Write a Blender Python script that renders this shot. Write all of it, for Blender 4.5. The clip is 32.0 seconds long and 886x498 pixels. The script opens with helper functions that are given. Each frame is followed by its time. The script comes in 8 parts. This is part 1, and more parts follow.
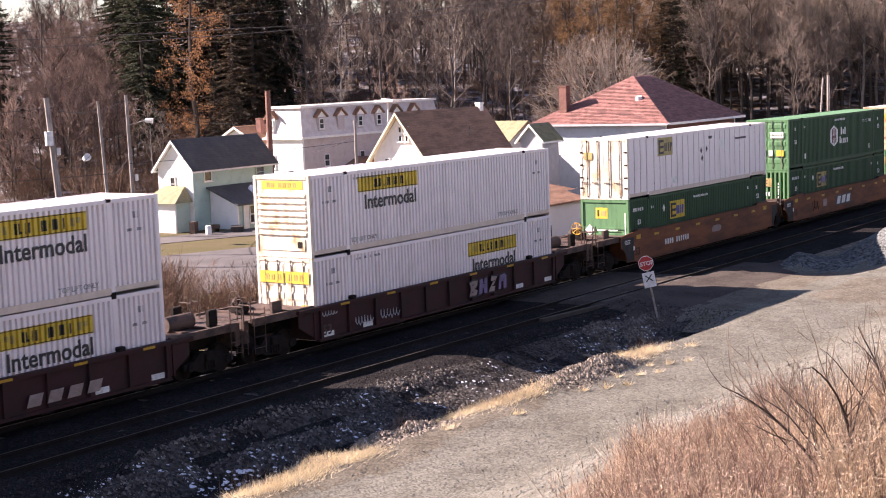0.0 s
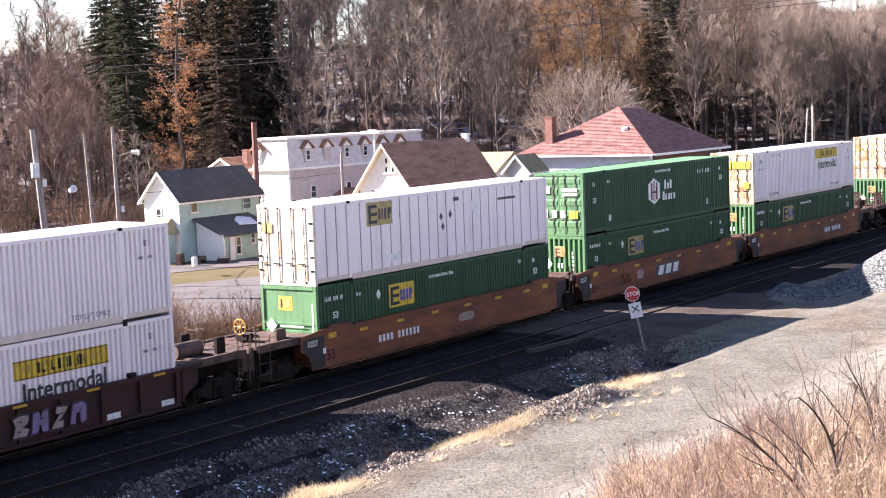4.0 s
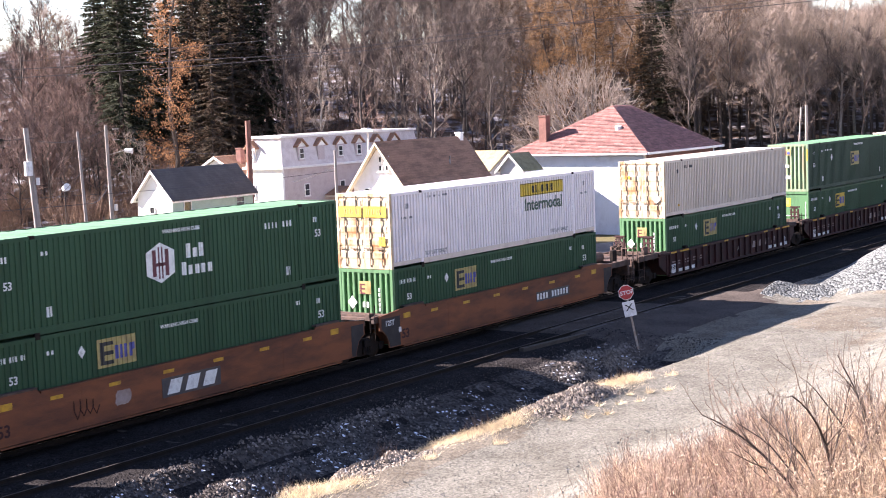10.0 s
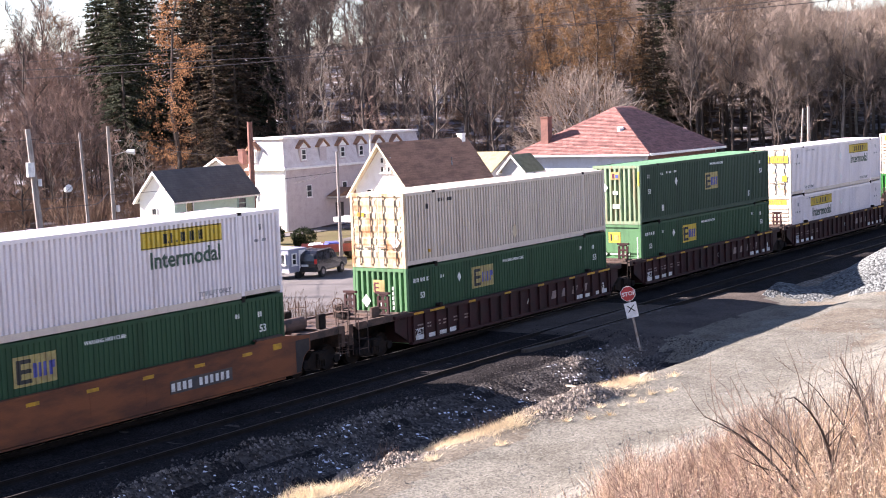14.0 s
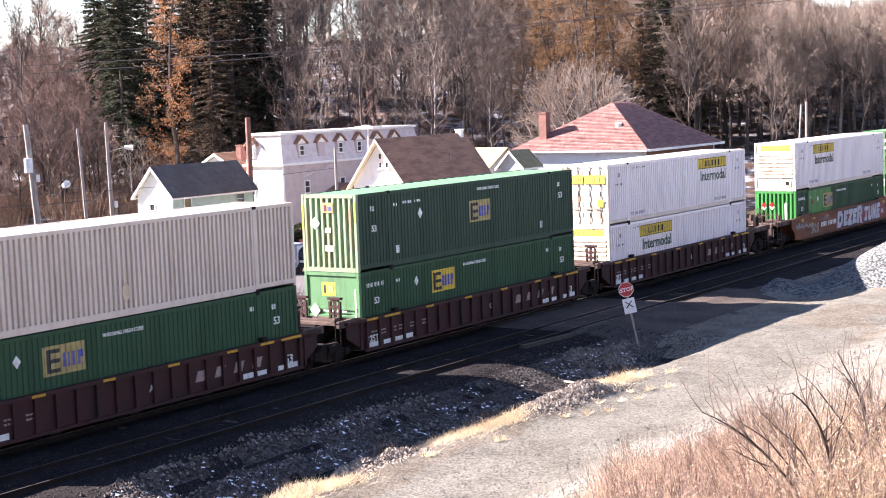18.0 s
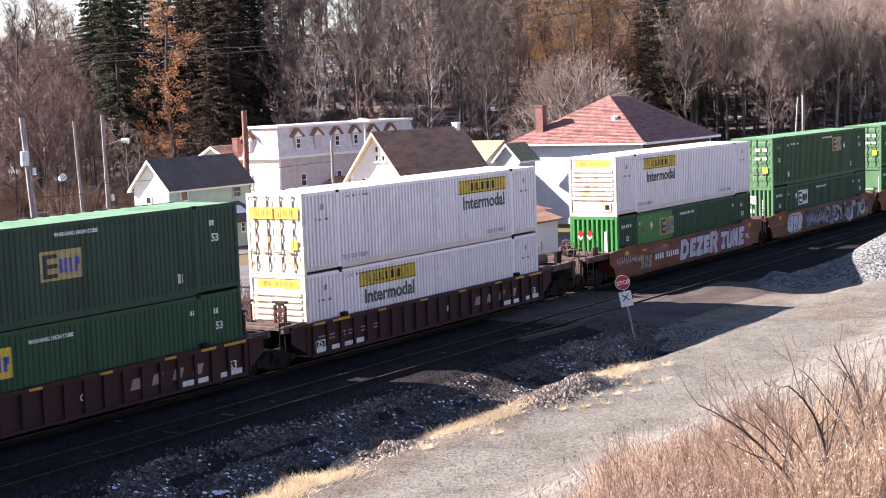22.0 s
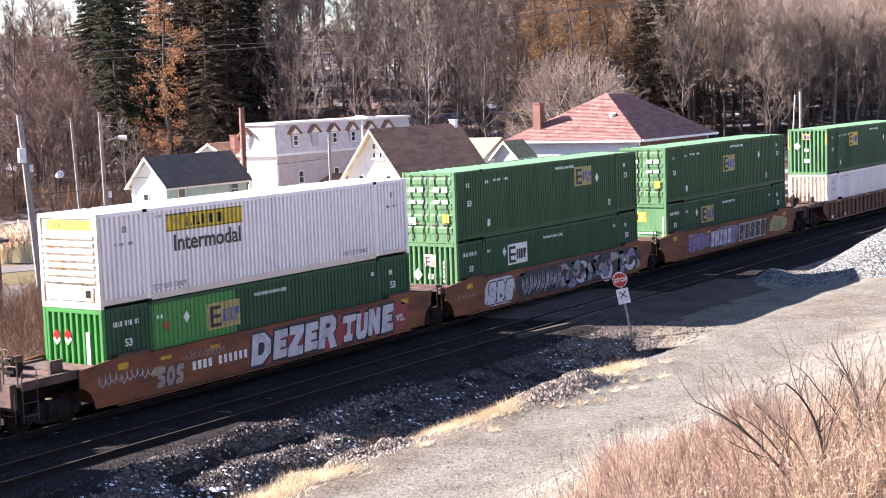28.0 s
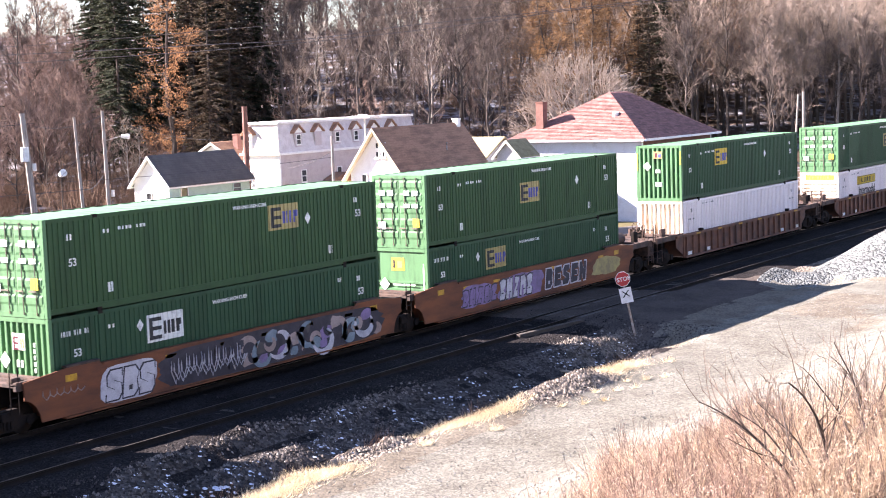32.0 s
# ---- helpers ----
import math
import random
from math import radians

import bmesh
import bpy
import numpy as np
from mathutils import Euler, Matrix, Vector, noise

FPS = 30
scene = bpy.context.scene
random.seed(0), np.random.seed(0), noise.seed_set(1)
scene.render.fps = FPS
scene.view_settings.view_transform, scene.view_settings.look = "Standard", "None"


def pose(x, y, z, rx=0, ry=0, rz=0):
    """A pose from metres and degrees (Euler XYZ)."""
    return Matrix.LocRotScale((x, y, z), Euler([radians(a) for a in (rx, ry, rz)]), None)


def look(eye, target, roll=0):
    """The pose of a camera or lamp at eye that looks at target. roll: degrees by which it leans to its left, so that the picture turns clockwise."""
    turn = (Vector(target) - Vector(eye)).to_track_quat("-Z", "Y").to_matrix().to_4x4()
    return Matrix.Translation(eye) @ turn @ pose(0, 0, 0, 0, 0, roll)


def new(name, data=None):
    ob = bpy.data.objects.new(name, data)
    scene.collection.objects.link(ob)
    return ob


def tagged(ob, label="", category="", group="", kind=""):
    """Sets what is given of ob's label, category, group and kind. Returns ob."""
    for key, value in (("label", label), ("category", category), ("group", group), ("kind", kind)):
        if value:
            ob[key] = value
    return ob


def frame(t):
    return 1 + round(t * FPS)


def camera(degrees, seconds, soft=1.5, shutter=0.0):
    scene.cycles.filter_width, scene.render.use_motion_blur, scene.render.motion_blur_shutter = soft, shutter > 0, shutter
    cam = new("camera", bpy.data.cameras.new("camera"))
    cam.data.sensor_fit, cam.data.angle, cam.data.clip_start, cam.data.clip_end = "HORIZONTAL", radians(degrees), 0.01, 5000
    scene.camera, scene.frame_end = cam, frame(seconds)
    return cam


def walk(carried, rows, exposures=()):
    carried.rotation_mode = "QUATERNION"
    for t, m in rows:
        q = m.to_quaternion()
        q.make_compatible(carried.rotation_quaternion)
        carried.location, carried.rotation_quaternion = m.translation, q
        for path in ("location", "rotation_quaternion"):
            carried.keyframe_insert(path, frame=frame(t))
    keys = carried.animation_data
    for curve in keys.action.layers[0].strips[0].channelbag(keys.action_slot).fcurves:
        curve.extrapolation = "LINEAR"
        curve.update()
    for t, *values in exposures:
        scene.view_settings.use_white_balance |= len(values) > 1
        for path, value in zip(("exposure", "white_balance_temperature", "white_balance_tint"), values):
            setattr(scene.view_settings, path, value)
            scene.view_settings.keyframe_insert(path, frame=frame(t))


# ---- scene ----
# ------------------------------------------------------------------ camera
EYE = (0.0, -34.577, 9.568)
PATH = (
    (0, 83.454, 2.052, -55.098), (0.5, 83.976, 2.096, -55.200), (1, 84.120, 2.096, -55.291), (1.5, 84.235, 2.061, -55.369),
    (2, 84.361, 2.073, -55.419), (2.5, 84.451, 2.090, -55.483), (3, 84.516, 2.068, -55.541), (3.5, 84.544, 2.089, -55.574),
    (5.5, 84.792, 2.097, -55.866), (6, 84.816, 2.076, -55.991), (6.5, 84.750, 2.110, -55.960), (7, 84.691, 2.077, -55.928),
    (7.5, 84.691, 2.077, -55.928), (8, 84.699, 2.156, -55.937), (8.5, 84.691, 2.077, -55.928), (9, 84.628, 2.081, -55.896),
    (9.5, 84.534, 2.079, -55.862), (10, 84.522, 2.085, -55.837), (10.5, 84.538, 2.067, -55.843), (11, 84.597, 2.079, -55.865),
    (11.5, 84.633, 2.063, -55.865), (12, 84.602, 2.063, -55.833), (12.5, 84.536, 2.084, -55.802), (13, 84.537, 2.085, -55.771),
    (13.5, 84.534, 2.050, -55.770), (14, 84.569, 2.079, -55.765), (14.5, 84.601, 2.082, -55.771), (16.5, 84.454, 2.173, -55.720),
    (17, 84.475, 2.086, -55.708), (17.5, 84.448, 2.044, -55.763), (18, 84.410, 2.064, -55.833), (18.5, 84.338, 2.102, -55.869),
    (19, 84.278, 2.080, -55.865), (19.5, 84.259, 2.081, -55.859), (20, 84.221, 2.038, -55.857), (20.5, 84.182, 2.079, -55.865),
    (21, 84.179, 2.047, -55.897), (21.5, 84.158, 2.045, -55.929), (22, 84.150, 2.062, -55.961), (22.5, 84.076, 2.074, -55.990),
    (23, 84.003, 2.067, -55.967), (23.5, 83.982, 2.063, -55.930), (24, 83.991, 2.048, -55.945), (24.5, 84.016, 2.046, -55.973),
    (25, 84.046, 2.047, -56.023), (25.5, 83.985, 2.076, -56.033), (27.5, 83.992, 2.024, -56.025), (28, 84.042, 2.020, -56.053),
    (28.5, 84.045, 2.036, -56.045), (29, 84.007, 1.982, -55.971), (29.5, 84.055, 2.052, -55.948), (30, 84.087, 1.997, -55.975),
    (30.5, 84.090, 1.975, -55.986), (31, 84.095, 1.981, -56.009), (31.5, 84.047, 2.044, -55.988), (32, 84.011, 1.995, -55.946),
)
cam = camera(32.03, 32.0, soft=1.0, shutter=0.2)
EXPOSURES = ((0, 1.82, 7600, 35), (1, 1.88, 7350, 34), (3, 2.13, 7100, 32), (6, 2.45, 7000, 30), (9, 2.42, 7000, 30), (12, 2.28, 7000, 30), (14.5, 2.22, 7000, 30), (16.5, 2.38, 7000, 30), (18, 2.48, 7000, 30), (20, 2.35, 7000, 30), (22, 2.09, 7000, 30), (24, 2.02, 7000, 29), (28, 2.35, 7000, 29), (30, 2.56, 7050, 30), (32, 2.7, 7050, 30))
walk(cam, [(t, pose(*EYE, rx, ry, rz)) for t, rx, ry, rz in PATH], EXPOSURES)

# ------------------------------------------------------------------ daylight
SUN = Vector((-0.7, 1.62, 1.0)).normalized()
world = bpy.data.worlds.new("sky")
scene.world = world
world.use_nodes = True
sky = world.node_tree.nodes.new("ShaderNodeTexSky")
sky.sky_type, sky.sun_disc = "NISHITA", False
sky.sun_elevation = math.asin(SUN.z)
sky.sun_rotation = math.atan2(SUN.x, SUN.y)
sky.air_density, sky.dust_density, sky.ozone_density = 1.0, 0.3, 3.5
world.node_tree.links.new(sky.outputs[0], world.node_tree.nodes["Background"].inputs[0])
world.node_tree.nodes["Background"].inputs[1].default_value = 0.06
sun_data = bpy.data.lights.new("sun", "SUN")
sun_data.energy, sun_data.angle, sun_data.color = 5.0, radians(0.5), (1.0, 0.995, 0.945)
sun = new("sun", sun_data)
sun.matrix_world = look(SUN * 200, (0, 0, 0))

# ------------------------------------------------------------------ small tools
rnd = random.Random(7)


class Mesh:
    """Collects corners and faces; each face has a material slot."""

    def __init__(self):
        self.v, self.f, self.m = [], [], []

    def add(self, verts, faces, m=0):
        n = len(self.v)
        self.v.extend(verts)
        for f in faces:
            self.f.append([n + i for i in f])
            self.m.append(m)

    def box(self, x0, x1, y0, y1, z0, z1, m=0, b=0.0):
        if b <= 0:
            self.add([(x, y, z) for x in (x0, x1) for y in (y0, y1) for z in (z0, z1)],
                     [(0, 1, 3, 2), (4, 6, 7, 5), (0, 4, 5, 1), (2, 3, 7, 6), (0, 2, 6, 4), (1, 5, 7, 3)], m)
            return
        bm = bmesh.new()
        bmesh.ops.create_cube(bm, size=1)
        for v in bm.verts:
            v.co = ((x0 + x1) / 2 + v.co.x * (x1 - x0), (y0 + y1) / 2 + v.co.y * (y1 - y0), (z0 + z1) / 2 + v.co.z * (z1 - z0))
        bmesh.ops.bevel(bm, geom=bm.edges[:], offset=b, segments=2, affect="EDGES")
        bm.verts.index_update()
        self.add([tuple(v.co) for v in bm.verts], [[v.index for v in f.verts] for f in bm.faces], m)
        bm.free()

    def tube(self, p0, p1, r0, r1=None, n=8, m=0, caps=True):
        r1 = r0 if r1 is None else r1
        p0, p1 = Vector(p0), Vector(p1)
        d = (p1 - p0).normalized()
        a = d.orthogonal().normalized()
        c = d.cross(a)
        ring = [(math.cos(2 * math.pi * i / n) * a + math.sin(2 * math.pi * i / n) * c) for i in range(n)]
        self.add([tuple(p0 + r * r0) for r in ring] + [tuple(p1 + r * r1) for r in ring],
                 [(i, (i + 1) % n, n + (i + 1) % n, n + i) for i in range(n)]
                 + ([tuple(range(n - 1, -1, -1)), tuple(range(n, 2 * n))] if caps else []), m)

    def line(self, pts, r, n=5, m=0):
        """A tube along a line of points, in one piece."""
        pts = [Vector(p) for p in pts]
        b = len(self.v)
        for i, p in enumerate(pts):
            d = (pts[min(i + 1, len(pts) - 1)] - pts[max(i - 1, 0)]).normalized()
            a = d.cross(Vector((0.31, 0.17, 0.93))).normalized()
            c = d.cross(a)
            self.v.extend(tuple(p + (a * math.cos(2 * math.pi * j / n) + c * math.sin(2 * math.pi * j / n)) * r) for j in range(n))
        for i in range(len(pts) - 1):
            for j in range(n):
                self.f.append([b + i * n + j, b + i * n + (j + 1) % n, b + (i + 1) * n + (j + 1) % n, b + (i + 1) * n + j])
                self.m.append(m)

    def plate(self, ring, off, m=0):
        """A flat outline, thickened by the vector off."""
        n, o = len(ring), Vector(off)
        self.add([tuple(p) for p in ring] + [tuple(Vector(p) + o) for p in ring],
                 [tuple(range(n)), tuple(range(2 * n - 1, n - 1, -1))] + [(i, n + i, n + (i + 1) % n, (i + 1) % n) for i in range(n)], m)

    def done(self, name, *mats):
        me = bpy.data.meshes.new(name)
        me.from_pydata(self.v, [], self.f)
        for m in mats:
            me.materials.append(m)
        if len(mats) > 1:
            me.polygons.foreach_set("material_index", self.m)
        me.update()
        return me


def part(name, mesh, parent, label="", *mats):
    """Links a mesh as one part of a thing, or of a part."""
    ob = new(name, mesh.done(name, *mats) if isinstance(mesh, Mesh) else mesh)
    ob.parent = parent
    return tagged(ob, label) if label else ob


def thing(name, label, category, m=None, group="", kind="", mesh=None):
    ob = new(name, mesh)
    if m is not None:
        ob.matrix_basis = m
    return tagged(ob, label, category, group, kind)


def boxmesh(x0, x1, y0, y1, z0, z1, b=0.0):
    k = Mesh()
    k.box(x0, x1, y0, y1, z0, z1, 0, b)
    return k


def tubemesh(p0, p1, r0, r1=None, n=8):
    k = Mesh()
    k.tube(p0, p1, r0, r1, n)
    return k


TEXTS = {}


def lettering(text, size, mat):
    """Text as a mesh: it runs along +x and faces -y, from its lower left corner."""
    key = (text, size, mat.name)
    if key not in TEXTS:
        cu = bpy.data.curves.new("text", "FONT")
        cu.body, cu.size, cu.extrude, cu.resolution_u, cu.offset = text, size, 0.004, 3, size * 0.02
        ob = new("text", cu)
        me = bpy.data.meshes.new_from_object(ob.evaluated_get(bpy.context.evaluated_depsgraph_get()))
        bpy.data.objects.remove(ob)
        me.transform(Matrix.Rotation(radians(90), 4, "X"))
        me.materials.clear()
        me.materials.append(mat)
        TEXTS[key] = me
    return TEXTS[key]


# ------------------------------------------------------------------ materials
def surface(name, col, col2=None, rough=0.6, scale=3.0, grain=60.0, bump=0.15, metal=0.0, mix=0.5, dist=0.01, streak=None, per_object=0.0, island=0.0, spec=0.5, through_light=0.0):
    """A node material: two colours mixed by coarse stains, fine grain on both, and a fine relief."""
    m = bpy.data.materials.new(name)
    m.use_nodes = True
    nt = m.node_tree
    N, link = nt.nodes, nt.links.new
    bsdf = N["Principled BSDF"]
    bsdf.inputs["Roughness"].default_value = rough
    bsdf.inputs["Metallic"].default_value = metal
    bsdf.inputs["Specular IOR Level"].default_value = spec
    co = N.new("ShaderNodeTexCoord")
    src = co.outputs["Object"]
    if streak:
        mp = N.new("ShaderNodeMapping")
        mp.inputs["Scale"].default_value = streak
        link(src, mp.inputs["Vector"])
        stretched = mp.outputs[0]
    else:
        stretched = src
    big = N.new("ShaderNodeTexNoise")
    big.inputs["Scale"].default_value, big.inputs["Detail"].default_value, big.inputs["Roughness"].default_value = scale, 6, 0.65
    link(stretched, big.inputs["Vector"])
    ramp = N.new("ShaderNodeMapRange")
    ramp.inputs["From Min"].default_value, ramp.inputs["From Max"].default_value = 0.62 - mix * 0.4, 0.82 - mix * 0.4
    link(big.outputs[0], ramp.inputs["Value"])
    fine = N.new("ShaderNodeTexNoise")
    fine.inputs["Scale"].default_value, fine.inputs["Detail"].default_value = grain, 4
    link(src, fine.inputs["Vector"])
    cm = N.new("ShaderNodeMix")
    cm.data_type = "RGBA"
    c2 = col2 or tuple(c * 0.72 for c in col)
    cm.inputs["A"].default_value, cm.inputs["B"].default_value = (*col, 1), (*c2, 1)
    link(ramp.outputs[0], cm.inputs["Factor"])
    val = N.new("ShaderNodeHueSaturation")
    link(cm.outputs["Result"], val.inputs["Color"])
    mr = N.new("ShaderNodeMapRange")
    mr.inputs["From Min"].default_value, mr.inputs["From Max"].default_value = 0.25, 0.75
    mr.inputs["To Min"].default_value, mr.inputs["To Max"].default_value = 0.8, 1.2
    link(fine.outputs[0], mr.inputs["Value"])
    last = mr.outputs[0]
    for amount, node, out in ((per_object, "ShaderNodeObjectInfo", "Random"), (island, "ShaderNodeNewGeometry", "Random Per Island")):
        if amount:
            r = N.new(node)
            k = N.new("ShaderNodeMapRange")
            k.inputs["To Min"].default_value, k.inputs["To Max"].default_value = 1 - amount, 1 + amount
            link(r.outputs[out], k.inputs["Value"])
            mu = N.new("ShaderNodeMath")
            mu.operation = "MULTIPLY"
            link(last, mu.inputs[0])
            link(k.outputs[0], mu.inputs[1])
            last = mu.outputs[0]
    link(last, val.inputs["Value"])
    link(val.outputs[0], bsdf.inputs["Base Color"])
    if bump:
        bp = N.new("ShaderNodeBump")
        bp.inputs["Strength"].default_value, bp.inputs["Distance"].default_value = bump, dist
        link(fine.outputs[0], bp.inputs["Height"])
        link(bp.outputs[0], bsdf.inputs["Normal"])
    if through_light:
        tl, both = N.new("ShaderNodeBsdfTranslucent"), N.new("ShaderNodeMixShader")
        link(val.outputs[0], tl.inputs["Color"])
        both.inputs[0].default_value = through_light
        link(bsdf.outputs[0], both.inputs[1])
        link(tl.outputs[0], both.inputs[2])
        link(both.outputs[0], N["Material Output"].inputs["Surface"])
    return m


M_WHITE = surface("white_container_paint", (0.86, 0.79, 0.79), (0.75, 0.68, 0.67), 0.45, 0.9, 40, 0.05, mix=0.3, streak=(2.5, 2.5, 0.35))
M_WHITE_END = surface("rusty_white_paint", (0.7, 0.635, 0.54), (0.46, 0.27, 0.13), 0.55, 1.3, 30, 0.1, mix=0.32, streak=(1, 1.6, 0.9))
M_BEIGE = surface("beige_container_paint", (0.66, 0.56, 0.47), (0.55, 0.455, 0.375), 0.5, 0.9, 40, 0.05, mix=0.35, streak=(2.5, 2.5, 0.35))
M_BEIGE_END = surface("rusty_beige_paint", (0.6, 0.48, 0.325), (0.37, 0.175, 0.07), 0.55, 1.2, 30, 0.1, mix=0.42, streak=(1, 1.6, 0.8))
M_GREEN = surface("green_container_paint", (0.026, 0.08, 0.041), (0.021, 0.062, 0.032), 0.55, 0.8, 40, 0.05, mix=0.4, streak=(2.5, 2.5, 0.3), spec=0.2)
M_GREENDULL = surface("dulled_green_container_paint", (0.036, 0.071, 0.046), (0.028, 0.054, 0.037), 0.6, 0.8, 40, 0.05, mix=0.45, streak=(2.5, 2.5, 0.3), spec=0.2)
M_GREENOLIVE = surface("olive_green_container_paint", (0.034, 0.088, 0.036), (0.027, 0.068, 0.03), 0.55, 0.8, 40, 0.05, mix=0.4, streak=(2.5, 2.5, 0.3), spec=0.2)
# Ends and roof: brighter copies of the side green, sunlight put into their colour.
M_GREENDULL_END = surface("rust_streaked_sunlit_green_end_paint", (0.21, 0.31, 0.19), (0.26, 0.15, 0.09), 0.55, 1.4, 40, 0.05, mix=0.3, streak=(1, 3, 0.25))
M_GREEN_END = surface("sunlit_green_end_paint", (0.075, 0.205, 0.09), (0.045, 0.12, 0.052), 0.5, 1.2, 40, 0.05, mix=0.3, streak=(1, 2, 0.5))
M_GREENROOF = surface("sunlit_dusty_green_roof_paint", (0.095, 0.225, 0.118), (0.065, 0.155, 0.085), 0.6, 0.8, 40, 0.05, mix=0.4)
M_LIME = surface("bright_green_paint", (0.025, 0.21, 0.045), (0.02, 0.16, 0.04), 0.42, 0.8, 40, 0.05, mix=0.3)
M_YELLOW = surface("yellow_sign_paint", (0.66, 0.46, 0.05), (0.46, 0.31, 0.04), 0.5, 3, 40, 0.05, mix=0.3)
M_TAN = surface("faded_yellow_paint", (0.42, 0.34, 0.12), (0.3, 0.23, 0.1), 0.5, 3, 40, 0.05)
M_INK = surface("dark_lettering", (0.02, 0.025, 0.03), None, 0.5)
M_DKGREEN = surface("green_lettering", (0.02, 0.07, 0.045), None, 0.5)
M_BLUE = surface("blue_lettering", (0.08, 0.1, 0.4), None, 0.5)
M_MAROON_INK = surface("maroon_logo_paint", (0.12, 0.015, 0.03), None, 0.5)
M_LETTER = surface("white_lettering", (0.75, 0.77, 0.75), (0.5, 0.5, 0.48), 0.5, 4, 60, 0.0, mix=0.3)
M_STEEL = surface("galvanised_steel", (0.35, 0.35, 0.36), (0.2, 0.15, 0.12), 0.45, 4, 60, 0.1, metal=0.6)
M_DARK = surface("grimy_black_steel", (0.014, 0.012, 0.012), (0.026, 0.018, 0.014), 0.9, 4, 60, 0.2, spec=0.15)
M_ORANGE_CAR = surface("weathered_orange_paint", (0.235, 0.085, 0.04), (0.12, 0.05, 0.032), 0.65, 1.0, 40, 0.12, mix=0.55, streak=(0.35, 1, 1.3), spec=0.2)
M_BROWN_CAR = surface("weathered_maroon_paint", (0.05, 0.017, 0.018), (0.032, 0.016, 0.016), 0.65, 1.3, 40, 0.12, mix=0.5, spec=0.25)
M_RUST_CAR = surface("rust_brown_car_paint", (0.19, 0.08, 0.05), (0.09, 0.045, 0.034), 0.7, 1.3, 40, 0.12, mix=0.5)
M_DECK = surface("dusty_brown_deck", (0.105, 0.062, 0.047), (0.042, 0.027, 0.023), 0.75, 3, 50, 0.2)
M_MARK = surface("yellow_marker_paint", (0.6, 0.32, 0.02), (0.4, 0.2, 0.02), 0.5, 4, 50, 0.0)
M_GREYPATCH = surface("dark_grey_patch_paint", (0.05, 0.05, 0.055), (0.09, 0.07, 0.06), 0.6, 2, 40, 0.05)
M_GRIME = surface("dark_grime", (0.026, 0.023, 0.023), (0.04, 0.034, 0.032), 0.8, 2, 40, 0.1)
M_RAIL = surface("rusty_rail", (0.02, 0.016, 0.015), (0.013, 0.011, 0.01), 0.85, 2, 60, 0.1, spec=0.15)
M_RAILTOP = surface("polished_rail_head", (0.42, 0.4, 0.38), (0.3, 0.27, 0.25), 0.3, 2, 60, 0.05, metal=0.8)
M_DULLHEAD = surface("dull_rail_head", (0.045, 0.038, 0.035), (0.022, 0.019, 0.018), 0.6, 2, 60, 0.05, spec=0.3)
M_TIE = surface("creosoted_timber", (0.035, 0.03, 0.026), (0.055, 0.046, 0.04), 0.85, 4, 50, 0.4, per_object=0.25)
M_FADEDINK = surface("faded_grey_lettering", (0.2, 0.2, 0.21), (0.4, 0.4, 0.4), 0.6, 5, 50, 0.0)
M_TAIL = surface("red_tail_lens", (0.5, 0.02, 0.02), None, 0.2)


# ------------------------------------------------------------------ ground
FWD, RIGHT = Vector((0.8281, 0.5606)), Vector((0.5606, -0.8281))


def spot(q, p):
    """A place on the plan, q metres out along the valley's view line and p metres to its right."""
    v = Vector(EYE[:2]) + q * FWD + p * RIGHT
    return v.x, v.y


def plan(x, y):
    d = Vector((x, y)) - Vector(EYE[:2])
    return d.dot(FWD), d.dot(RIGHT)


def step(a, b, x):
    t = min(1, max(0, (x - a) / (b - a)))
    return t * t * (3 - 2 * t)


def fbm(x, y, s, seed=0.0):
    return noise.noise((x / s + seed, y / s - seed, seed)) + 0.5 * noise.noise((2.1 * x / s + seed, 2.1 * y / s, seed + 5))


def hill(q, p):
    b = 784 + 2732 * p / max(q, 1)
    crest = 262 - 0.05 * p + 46 * step(690, 1000, b) - 26 * step(1240, 1480, b)
    rise = 0.0 if q < 150 else 0.105 * (q - 150) if q < 165 else 1.6 + 0.205 * (q - 165)
    top = 1.6 + 0.205 * (crest - 165)
    if q > crest:
        rise = top + 0.03 * (q - crest) * (1 if q < 420 else 0) + (0.03 * (420 - crest) if q >= 420 else 0)
    return rise


# gravel heaps beside the track: x, y, radius along the track, radius across, height
HEAPS = ((39.3, -5.6, 2.4, 0.65, 0.12), (38.5, -7.2, 2.6, 0.65, 0.16), (32.6, -5.3, 2.2, 0.7, 0.42), (34.6, -7.1, 2.4, 0.6, 0.28), (28.8, -5.5, 2.0, 0.65, 0.36), (31.0, -6.9, 2.4, 0.6, 0.3), (36.4, -5.7, 2.2, 0.6, 0.12), (26.4, -6.6, 2.2, 0.65, 0.3),
         (31.6, -9.45, 0.95, 0.55, 0.4), (33.1, -9.85, 1.15, 0.5, 0.36), (29.0, -9.6, 1.2, 0.6, 0.32), (27.2, -9.4, 1.0, 0.6, 0.3),
         (40.9, -10.45, 2.3, 0.95, 0.34), (43.0, -10.75, 1.5, 0.75, 0.3), (50.8, -6.2, 1.6, 0.6, 0.34), (52.6, -6.7, 1.3, 0.55, 0.36), (49.2, -6.8, 1.2, 0.5, 0.22),
         (76.0, -11.1, 4.4, 4.2, 2.75), (86.5, -12.4, 6.5, 4.6, 3.2), (71.3, -5.6, 1.8, 0.8, 0.4), (71.5, -7.4, 1.6, 1.0, 0.22))


